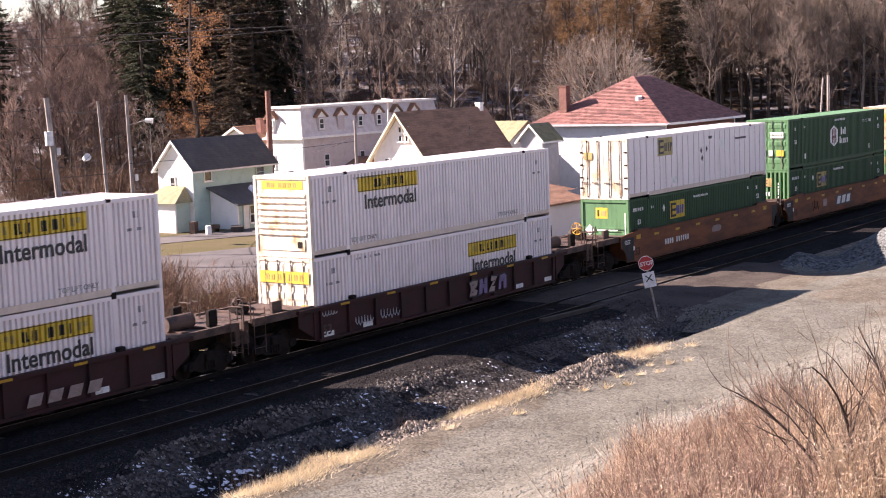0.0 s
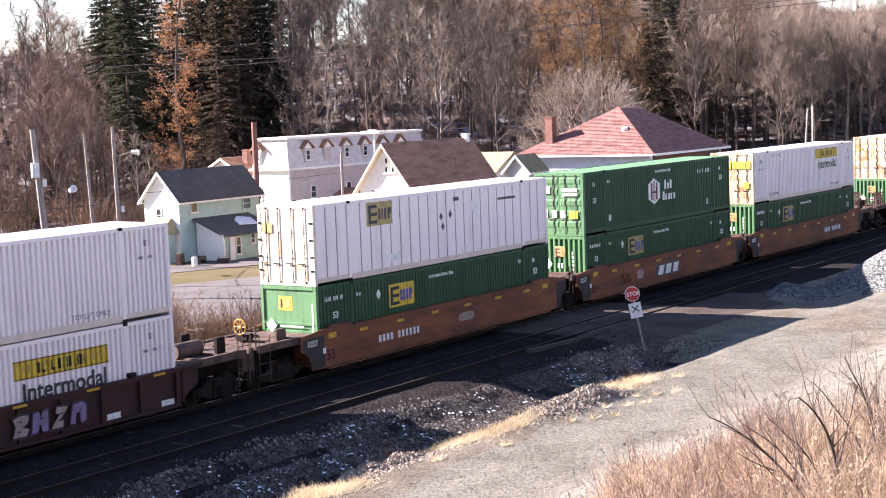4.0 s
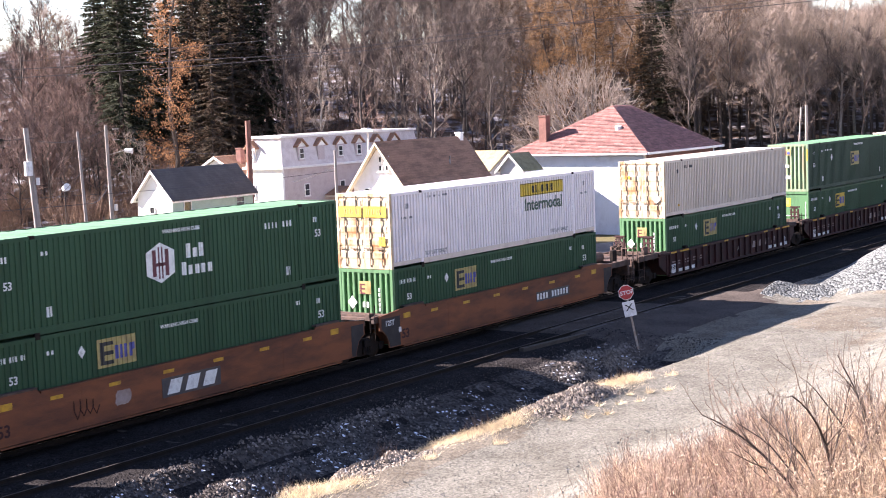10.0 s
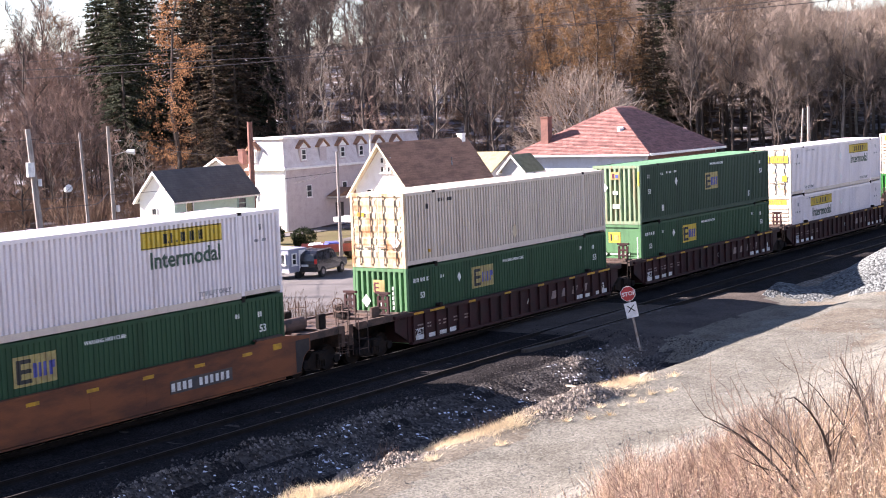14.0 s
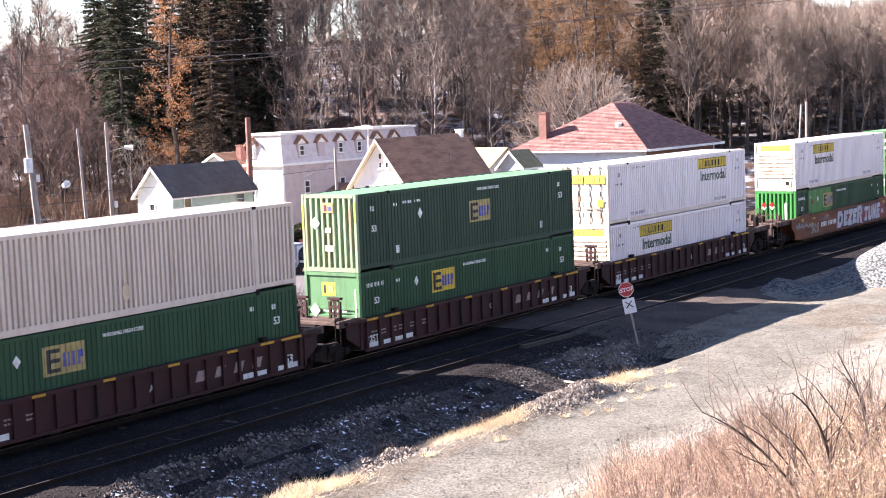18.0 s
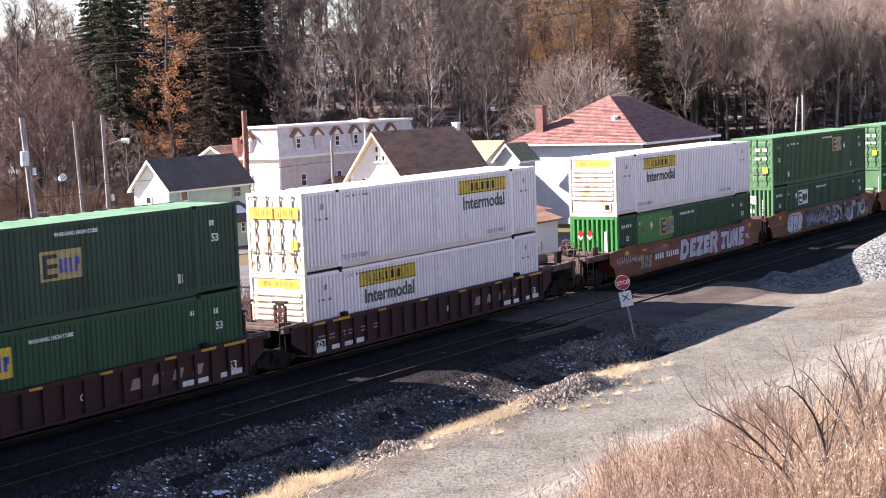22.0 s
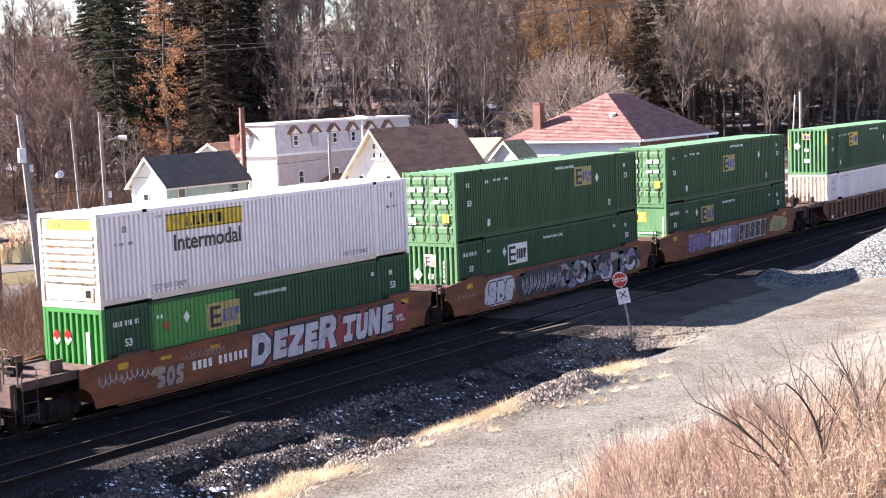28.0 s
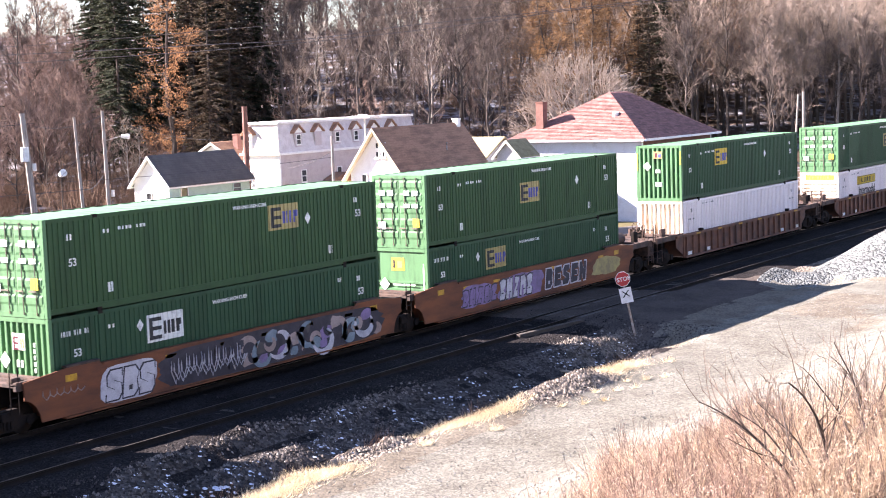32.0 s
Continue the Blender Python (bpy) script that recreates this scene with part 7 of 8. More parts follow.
# ------------------------------------------------------------------ vehicles and yard things
def suv():
    c = thing("parked_suv", "dark blue parked sport utility vehicle", "car")
    k = Mesh()
    prof = [(-2.3, 0.42), (2.25, 0.42), (2.35, 0.7), (2.3, 1.0), (1.2, 1.1), (0.5, 1.72), (0.1, 1.8), (-1.9, 1.8), (-2.2, 1.62), (-2.34, 1.05)]
    bm = bmesh.new()
    ring = [bm.verts.new((a, -0.92, b)) for a, b in prof]
    f = bm.faces.new(ring)
    ext = bmesh.ops.extrude_face_region(bm, geom=[f])
    for v in ext["geom"]:
        if isinstance(v, bmesh.types.BMVert):
            v.co.y = 0.92
    for v in bm.verts:
        if v.co.z > 1.1:
            v.co.y *= 0.86
    bmesh.ops.recalc_face_normals(bm, faces=bm.faces[:])
    bmesh.ops.bevel(bm, geom=bm.edges[:], offset=0.07, segments=2, affect="EDGES")
    me = bpy.data.meshes.new("body")
    bm.to_mesh(me)
    bm.free()
    me.materials.append(M_CARPAINT)
    body = part("body", me, c)
    for y, s in ((-0.86, -1), (0.86, 1)):
        for a, b in ((-1.95, -1.15), (-1.05, -0.2), (-0.1, 0.6)):
            k = Mesh()
            z1 = 1.68 if b < 0.5 else 1.5
            k.plate([(a, y, 1.16), (b + (0.25 if b > 0.5 else 0), y, 1.16), (b - (0.1 if b > 0.5 else 0), y - s * 0.06, z1), (a, y - s * 0.06, z1)], (0, s * 0.02, 0))
            part("side_window", k, body, "", M_GLASS)
        part("tail_light", boxmesh(-2.36, -2.26, s * 0.8 - 0.09, s * 0.8 + 0.09, 0.95, 1.3, 0.02), c, "", M_TAIL)
    k = Mesh()
    k.plate([(-2.345, -0.7, 1.15), (-2.345, 0.7, 1.15), (-2.25, 0.62, 1.62), (-2.25, -0.62, 1.62)], (-0.02, 0, 0))
    part("rear_window", k, body, "", M_GLASS)
    part("bumper", boxmesh(-2.42, -2.2, -0.88, 0.88, 0.42, 0.68, 0.04), c, "", M_RUBBER)
    part("number_plate", boxmesh(-2.38, -2.35, -0.26, 0.26, 0.78, 0.93), c, "pale number plate", M_LAMP)
    for s in (-0.7, 0.7):
        part("roof_rail", boxmesh(-1.8, 0.2, s - 0.02, s + 0.02, 1.82, 1.87), c, "", M_STEEL)
    for x in (-1.45, 1.45):
        for y in (-0.92, 0.68):
            w = part("wheel", tubemesh((x, y, 0.37), (x, y + 0.24, 0.37), 0.37, n=20), c, "", M_RUBBER)
            part("rim", tubemesh((x, y - 0.01, 0.37), (x, y + 0.25, 0.37), 0.2, n=12), w, "", M_STEEL)
    return c


suv().matrix_basis = pose(82.7, 32.4, G + 0.05, 0, 0, 12)

cab = thing("trailer_cabin", "small blue-grey cabin on a trailer", "cabin", pose(80.1, 33.4, G + 0.0, 0, 0, 0))
part("body", boxmesh(-0.9, 1.0, -1.1, 1.2, 0.5, 2.05, 0.02), cab, "", M_BLUESHED)
part("roof", boxmesh(-0.94, 1.04, -1.14, 1.24, 2.05, 2.1, 0.02), cab, "", M_BLUESHED)
for y in (-0.5, 0.6):
    window(cab, -0.92, y, 1.05, 0.75, 0.75, "-x", None, False)
window(cab, -0.4, -1.12, 1.0, 0.5, 0.8, "-y")
part("door", boxmesh(0.15, 0.8, -1.14, -1.1, 0.55, 1.95), cab, "", M_TRIM)
part("chassis", boxmesh(-1.2, 1.0, -0.5, 0.6, 0.4, 0.5), cab, "", M_DARK)
for y in (-1.05, 0.9):
    part("wheel", tubemesh((0.2, y, 0.28), (0.2, y + 0.2, 0.28), 0.28, n=14), cab, "", M_RUBBER)
part("trim", boxmesh(-0.93, -0.9, -1.1, 1.2, 0.5, 0.62), cab, "", M_TRIM)

tr = thing("flat_trailer", "dull red open trailer loaded with covered goods", "trailer", pose(92.4, 38.8, G, 0, 0, -40))
part("bed", boxmesh(-2.4, 2.4, -1.0, 1.0, 0.55, 0.75, 0.02), tr, "", M_CARRED)
for y in (-1.0, 0.94):
    part("side_board", boxmesh(-2.4, 2.4, y, y + 0.06, 0.75, 1.15), tr, "", M_CARRED)
for x in (-1.2, 1.2):
    for y in (-1.0, 0.8):
        part("wheel", tubemesh((x, y, 0.33), (x, y + 0.2, 0.33), 0.33, n=14), tr, "", M_RUBBER)
for x, m, h in ((-1.4, M_SNOW, 0.3), (-0.2, M_BLUE, 0.35), (1.0, M_TRIMDK, 0.4)):
    part("load", boxmesh(x - 0.5, x + 0.5, -0.8, 0.8, 0.76, 0.9 + h, 0.1), tr, "", m)

for i, (x, y, w, h, m, nm, lb) in enumerate(((86.0, 47.3, 0.9, 0.6, M_TRIMDK, "yard_table", "dark garden table in the yard"), (85.0, 48.4, 0.7, 0.9, M_DECK, "yard_crate", "brown wooden crate in the yard"), (87.0, 45.8, 1.4, 0.45, M_TIE, "timber_pile", "pile of weathered boards in the yard"), (84.6, 46.5, 0.5, 0.7, M_TRIM, "waste_bin", "pale plastic bin in the yard"))):
    t0 = thing(nm, lb, nm.split("_")[-1], pose(x, y, G, 0, 0, 20 * i))
    part("body", boxmesh(-w / 2, w / 2, -w / 3, w / 3, h * 0.5 if "table" in nm else 0, h, 0.03), t0, "", m)
    if "table" in nm:
        for sx_ in (-0.38, 0.32):
            part("leg", boxmesh(sx_, sx_ + 0.06, -0.25, 0.25, 0, h * 0.5), t0, "", m)


# ------------------------------------------------------------------ trees and plants
M_BARK = surface("grey_brown_bark", (0.062, 0.051, 0.045), (0.092, 0.077, 0.069), 0.95, 2, 30, 0.4, streak=(3, 3, 0.5), per_object=0.3, spec=0.1)
M_CROWNTWIG = surface("fine_crown_twigs", (0.325, 0.26, 0.215), (0.395, 0.325, 0.275), 0.95, 0.4, 10, 0.0, per_object=0.3, island=0.3, spec=0.1, through_light=0.35)
M_TWIG = surface("bare_twigs", (0.105, 0.082, 0.071), (0.145, 0.115, 0.1), 0.95, 0.4, 10, 0.0, per_object=0.3, island=0.3, spec=0.1)
M_PALEBARK = surface("pale_bark", (0.27, 0.245, 0.22), (0.18, 0.16, 0.145), 0.9, 2, 30, 0.3, spec=0.1)
M_PALETWIG = surface("pale_twigs", (0.3, 0.25, 0.21), (0.2, 0.165, 0.14), 0.95, 0.4, 10, 0.0, island=0.4, spec=0.1)
M_ROUNDTWIG = surface("pale_round_crown_twigs", (0.33, 0.27, 0.225), (0.21, 0.172, 0.146), 0.9, 0.4, 10, 0.0, island=0.35, spec=0.1)
M_SPRUCE = surface("spruce_needles", (0.038, 0.046, 0.029), (0.056, 0.061, 0.038), 0.9, 0.5, 10, 0.0, per_object=0.25, island=0.4, spec=0.1, through_light=0.2)
M_SPRUCEBROWN = surface("browning_spruce_needles", (0.095, 0.068, 0.048), (0.06, 0.052, 0.036), 0.9, 0.5, 10, 0.0, per_object=0.25, island=0.4, spec=0.1, through_light=0.2)
M_LARCH = surface("orange_larch_needles", (0.3, 0.158, 0.08), (0.2, 0.112, 0.064), 0.9, 0.5, 10, 0.0, island=0.4, spec=0.1, through_light=0.45)
M_GOLD = surface("golden_larch_needles", (0.21, 0.12, 0.06), (0.13, 0.083, 0.05), 0.9, 0.5, 10, 0.0, per_object=0.3, island=0.4, spec=0.1, through_light=0.4)
M_OAKLEAF = surface("russet_leaves", (0.2, 0.115, 0.06), (0.14, 0.085, 0.05), 0.9, 0.4, 10, 0.0, per_object=0.25, island=0.4, spec=0.1, through_light=0.4)
M_BRUSH = surface("reddish_brush", (0.15, 0.095, 0.068), (0.21, 0.14, 0.1), 0.95, 0.5, 10, 0.0, per_object=0.25, island=0.4, spec=0.1)
M_BRUSHTWIG = surface("reddish_twigs", (0.17, 0.118, 0.1), (0.24, 0.17, 0.145), 0.95, 0.5, 10, 0.0, per_object=0.3, island=0.35, spec=0.1)
M_STRAW = surface("straw_grass", (0.84, 0.75, 0.57), (0.7, 0.6, 0.43), 0.9, 0.5, 10, 0.0, island=0.35, spec=0.15, through_light=0.25)
M_WEED = surface("pale_weed_stalks", (0.7, 0.585, 0.455), (0.5, 0.405, 0.305), 0.9, 0.5, 10, 0.0, island=0.5, spec=0.15, through_light=0.4)
M_REDWEED = surface("reddish_weed_stalks", (0.54, 0.425, 0.345), (0.385, 0.268, 0.215), 0.9, 0.5, 10, 0.0, island=0.5, spec=0.15, through_light=0.4)


M_STRAWBOARD = surface("weathered_pine", (0.34, 0.28, 0.21), (0.22, 0.18, 0.14), 0.85, 2, 30, 0.2, streak=(0.5, 6, 6))


class Twigs:
    """Gathers many tapering sticks, quick to build."""

    def __init__(self):
        self.v, self.f = [], []

    def stick(self, p0, p1, r0, r1, n=3):
        d = p1 - p0
        a = d.orthogonal().normalized()
        c = d.normalized().cross(a)
        b = len(self.v)
        if r1 <= 0:
            for i in range(n):
                t = 2 * math.pi * i / n
                self.v.append(p0 + (a * math.cos(t) + c * math.sin(t)) * r0)
            self.v.append(p1)
            self.f += [(b + i, b + (i + 1) % n, b + n) for i in range(n)]
        else:
            for p, r in ((p0, r0), (p1, r1)):
                for i in range(n):
                    t = 2 * math.pi * i / n
                    self.v.append(p + (a * math.cos(t) + c * math.sin(t)) * r)
            self.f += [(b + i, b + (i + 1) % n, b + n + (i + 1) % n, b + n + i) for i in range(n)]

    def leaf(self, p, d, side, l, w):
        b = len(self.v)
        self.v += [p, p + d * l * 0.5 + side * w, p + d * l, p + d * l * 0.5 - side * w]
        self.f.append((b, b + 1, b + 2, b + 3))

    def done(self, name, mat, smooth=False):
        me = bpy.data.meshes.new(name)
        me.from_pydata([tuple(v) for v in self.v], [], self.f)
        me.materials.append(mat)
        me.update()
        return me


def rand_dir(r, up=0.0):
    v = Vector((r.gauss(0, 1), r.gauss(0, 1), r.gauss(0, 1)))
    v.normalize()
    v.z += up
    return v.normalized()


def bare_tree(seed, h, spread, first, thick=0.16, limbs=16, sub=6, twigs=7, twig_r=0.016, leaves=0, twig_l=1.0):
    """Two meshes' worth of sticks: trunk with limbs, and crown of branches and twigs (and a few leaves)."""
    r = random.Random(seed)
    T, C, L = Twigs(), Twigs(), Twigs()
    pts = [Vector((0, 0, -0.5))]
    n = 7
    for i in range(1, n + 1):
        f = i / n
        pts.append(Vector((r.gauss(0, 0.02) * h * f, r.gauss(0, 0.02) * h * f, h * 0.94 * f)))
    for i in range(n):
        T.stick(pts[i], pts[i + 1], thick * (1 - i / n) + 0.02, thick * (1 - (i + 1) / n) + 0.02, 6)

    def along(f):
        x = f * n
        i = min(n - 1, int(x))
        return pts[i].lerp(pts[i + 1], x - i)

    for i in range(limbs):
        f = first + (1 - first) * (i + r.random()) / limbs
        p = along(f)
        az = i * 2.4 + r.uniform(-0.5, 0.5)
        rise = 0.45 + 0.9 * f + r.uniform(-0.2, 0.2)
        d = Vector((math.cos(az), math.sin(az), rise)).normalized()
        l = spread * (1.15 - 0.75 * f) * r.uniform(0.7, 1.15)
        lp = p
        prev = p
        rad = thick * 0.45 * (1.1 - f) + 0.02
        segs = []
        for s in range(4):
            d = (d + Vector((r.gauss(0, 0.13), r.gauss(0, 0.13), 0.1 + r.gauss(0, 0.08)))).normalized()
            nx = prev + d * l / 4
            (T if s < 2 else C).stick(prev, nx, rad * (1 - s / 4.4), rad * (1 - (s + 1) / 4.4), 4 if s < 2 else 3)
            segs.append((prev, nx))
            prev = nx
        for s in range(sub):
            a, b = segs[min(3, int((0.25 + 0.75 * (s + r.random()) / sub) * 4))]
            q = a.lerp(b, r.random())
            dd = (d + rand_dir(r, 0.35) * 0.9).normalized()
            ll = l * r.uniform(0.22, 0.45)
            q1 = q + dd * ll
            C.stick(q, q1, rad * 0.3 + 0.006, 0.008, 3)
            for t in range(twigs):
                w = q.lerp(q1, (t + r.random()) / twigs)
                td = (dd + rand_dir(r, 0.4) * 0.95).normalized()
                tl = twig_l * r.uniform(0.5, 1.2)
                C.stick(w, w + td * tl, twig_r, 0, 3)
                for _ in range(leaves):
                    lf = w + td * tl * r.random() + rand_dir(r) * 0.15
                    L.leaf(lf, rand_dir(r), rand_dir(r), r.uniform(0.08, 0.16), r.uniform(0.03, 0.06))
    return T, C, L


def conifer(seed, h, base_r, droop, density, needle_l, gap=0.0):
    r = random.Random(seed)
    T, C = Twigs(), Twigs()
    T.stick(Vector((0, 0, -0.5)), Vector((0, 0, h * 0.97)), 0.26, 0.03, 7)
    z = h * 0.1
    while z < h * 0.97:
        f = z / h
        for i in range(6):
            if r.random() < gap:
                continue
            az = r.uniform(0, 2 * math.pi)
            l = base_r * (1 - f) ** 0.85 * r.uniform(0.4, 1.1) + 0.3
            d = Vector((math.cos(az), math.sin(az), -droop * (1 - f) + 0.25 * f))
            p0 = Vector((0, 0, z + r.uniform(-0.7, 0.7)))
            p1 = p0 + d * l
            T.stick(p0, p1, 0.035, 0.008, 3)
            m = max(3, int(density * l))
            for j in range(m):
                g = 0.15 + 0.85 * (j + r.random()) / m
                q = p0.lerp(p1, g)
                side = Vector((-d.y, d.x, 0)) * r.choice((-1, 1))
                nd = (d * 0.6 + side * r.uniform(0.3, 1.0) + Vector((0, 0, r.uniform(-0.6, 0.1)))).normalized()
                nl = needle_l * r.uniform(0.6, 1.3) * (1.15 - 0.5 * g)
                wv = nd.cross(Vector((r.gauss(0, 0.5), r.gauss(0, 0.5), 1))).normalized()
                C.leaf(q, nd, wv, nl, nl * 0.2)
        z += h * 0.024 * (1.1 - 0.4 * f)
    return T, C


def brush(seed, h, w, stems, twigs, r0=0.012):
    r = random.Random(seed)
    C = Twigs()
    for i in range(stems):
        b = Vector((r.gauss(0, w * 0.4), r.gauss(0, w * 0.4), -0.1))
        d = Vector((b.x / w * 0.55 + r.gauss(0, 0.22), b.y / w * 0.55 + r.gauss(0, 0.22), 1)).normalized()
        l = h * r.uniform(0.55, 1.1)
        p1 = b + d * l
        C.stick(b, p1, r0, 0.003, 3)
        for t in range(twigs):
            q = b.lerp(p1, r.uniform(0.25, 1))
            C.stick(q, q + (d + rand_dir(r) * 0.9).normalized() * h * r.uniform(0.12, 0.3), r0 * 0.55, 0, 3)
    return C




def tree_kind(name, meshes, label, category="tree"):
    """Keeps the meshes of one kind; each copy is a tree with a trunk and a crown."""
    return (name, meshes, label, category)


def plant(kind, x, y, scale=1.0, turn=0.0, z=None, group="trees of the wooded hill"):
    name, meshes, label, category = kind
    t = thing(name, label, category, group=group)
    t.matrix_basis = Matrix.LocRotScale((x, y, height(x, y) if z is None else z), Euler((0, 0, turn)), (scale, scale, scale * rnd.uniform(0.92, 1.08)))
    for pn, me in meshes:
        part(pn, me, t)
    return t


kinds = []
for sd in range(6):
    T, C, L = bare_tree(20 + sd, 16 + sd % 3 * 1.5, 5.2 + 0.5 * (sd % 3), 0.3, 0.17 + 0.02 * (sd % 3), 16, 8, 8, 0.022)
    kinds.append(tree_kind("bare_tree", (("trunk", T.done("trunk", M_BARK)), ("crown", C.done("crown", M_TWIG))), "tall leafless deciduous tree with grey-brown twigs"))
T, C, L = bare_tree(40, 17, 4.6, 0.3, 0.17, 15, 7, 7, 0.02)
birch = tree_kind("pale_tree", (("trunk", T.done("trunk", M_PALEBARK)), ("crown", C.done("crown", M_PALETWIG))), "tall leafless tree with pale bark")
oaks = []
for sd in (50, 51):
    T, C, L = bare_tree(sd, 16, 5.4, 0.3, 0.18, 14, 7, 7, 0.02, 3)
    oaks.append(tree_kind("russet_tree", (("trunk", T.done("trunk", M_BARK)), ("crown", C.done("crown", M_TWIG)), ("leaves", L.done("leaves", M_OAKLEAF))), "deciduous tree still holding russet leaves"))
spruces = []
for sd in (60, 61):
    T, C = conifer(sd, 22, 4.4, 0.5, 24, 0.5)
    spruces.append(tree_kind("spruce_tree", (("trunk", T.done("trunk", M_BARK)), ("crown", C.done("crown", M_SPRUCE))), "tall dark green spruce with drooping branches"))


def larch_tree(seed, h, w, limbs):
    """Irregular side limbs, each hung with loose clumps of needles."""
    r = random.Random(seed)
    T, C = Twigs(), Twigs()
    bend = [Vector((r.gauss(0, 0.15) * i, r.gauss(0, 0.15) * i, h * i / 6 - (0.5 if i == 0 else 0))) for i in range(7)]
    for i in range(6):
        T.stick(bend[i], bend[i + 1], 0.24 * (1 - i / 6.3), 0.24 * (1 - (i + 1) / 6.3), 6)
    for i in range(limbs):
        f = 0.14 + 0.84 * (i + r.random()) / limbs
        p0 = bend[min(5, int(f * 6))].lerp(bend[min(5, int(f * 6)) + 1], f * 6 - min(5, int(f * 6)))
        az = r.uniform(0, 6.28)
        lobe = 0.7 + 0.5 * noise.noise((math.cos(az) * 1.3, math.sin(az) * 1.3, f * 6 + seed))
        l = w * (1 - f) ** 0.65 * lobe * r.uniform(0.5, 1.15) + 0.4
        d = Vector((math.cos(az), math.sin(az), r.uniform(-0.25, 0.3)))
        p1 = p0 + d * l
        p2 = p1 + (d + Vector((0, 0, r.uniform(-0.1, 0.5)))) * l * 0.25
        T.stick(p0, p1, 0.045, 0.02, 3)
        T.stick(p1, p2, 0.02, 0.005, 3)
        for j in range(int(3 + l * 2.2)):
            c = p0.lerp(p2, 0.3 + 0.7 * r.random()) + rand_dir(r) * r.uniform(0.0, 0.5)
            size = r.uniform(0.3, 0.62)
            for t in range(20):
                C.leaf(c + rand_dir(r) * size * r.random() ** 0.6, rand_dir(r, -0.2), rand_dir(r), r.uniform(0.14, 0.3), r.uniform(0.025, 0.055))
    return T, C


T, C = conifer(62, 21, 4.8, 0.4, 20, 0.5, 0.12)
brown_spruce = tree_kind("spruce_tree", (("trunk", T.done("trunk", M_BARK)), ("crown", C.done("crown", M_SPRUCEBROWN))), "tall spruce with browning drooping branches")
larches, golds = [], []
for sd in (70, 71):
    T, C = larch_tree(sd, 21, 4.0, 62)
    larches.append(tree_kind("larch_tree", (("trunk", T.done("trunk", M_BARK)), ("crown", C.done("crown", M_LARCH))), "larch tree with orange autumn needles"))
    T, C = larch_tree(sd + 5, 19, 4.2, 56)
    golds.append(tree_kind("golden_larch", (("trunk", T.done("trunk", M_BARK)), ("crown", C.done("crown", M_GOLD))), "larch tree with thinning golden needles"))


def dome_tree(seed, h, w, low, limbs=20, forks=4, ends=5, twigs=24, twig_l=0.8, twig_r=0.018, thick=0.3, trunk=0.2, ragged=0.06):
    """A tree whose limbs fork three times and end on a rounded shell: low is the shell's lowest elevation."""
    r = random.Random(seed)
    T, C = Twigs(), Twigs()
    hub = Vector((0, 0, h * trunk))
    T.stick(Vector((0, 0, -0.5)), hub, thick, thick * 0.8, 7)
    mid = h * (0.3 + trunk * 0.6)
    lean = Vector((r.uniform(-1, 1), r.uniform(-1, 1), 0)) * w * 0.04

    def shell(az, el):
        k = 1 + ragged * 2 * noise.noise((math.cos(az) * 1.7, math.sin(az) * 1.7, el * 2 + seed))
        up = (h - mid) if el > 0 else mid - h * trunk * 0.7
        return Vector((math.cos(az) * math.cos(el) * w / 2 * k, math.sin(az) * math.cos(el) * w / 2 * k, mid + math.sin(el) * up * k)) + lean

    for i in range(limbs):
        az, el = i * 2.39996, math.asin(low + (0.98 - low) * (i + 0.5) / limbs)
        start = hub + Vector((0, 0, (h - hub.z) * 0.45 * max(0, math.sin(el)) * r.random()))
        out = shell(az, el) - start
        k1 = start + out * 0.4 + Vector((0, 0, -0.06 * out.length)) + rand_dir(r) * 0.3
        T.stick(start, k1, thick * 0.34, thick * 0.2, 5)
        for j in range(forks):
            a2, e2 = az + r.uniform(-0.5, 0.5) / max(0.4, math.cos(el)), max(low - 0.1, min(1.5, el + r.uniform(-0.3, 0.3)))
            k2 = k1.lerp(shell(a2, e2), r.uniform(0.45, 0.62)) + rand_dir(r) * 0.25
            T.stick(k1, k2, thick * 0.17, thick * 0.1, 4)
            for m in range(ends):
                tip = shell(a2 + r.uniform(-0.35, 0.35) / max(0.4, math.cos(e2)), max(low - 0.15, min(1.5, e2 + r.uniform(-0.25, 0.25)))) * r.uniform(0.92, 1.05)
                bend = k2.lerp(tip, 0.5) + rand_dir(r) * 0.36
                C.stick(k2, bend, thick * 0.08, thick * 0.06, 3)
                C.stick(bend, tip, thick * 0.06, 0.008, 3)
                way = (tip - k2).normalized()
                for t in range(twigs):
                    f = r.uniform(0.1, 1)
                    q = k2.lerp(bend, f * 2) if f < 0.5 else bend.lerp(tip, f * 2 - 1)
                    C.stick(q, q + (way * 0.8 + rand_dir(r, 0.25)).normalized() * twig_l * r.uniform(0.5, 1.3), twig_r, 0, 3)
    return T, C


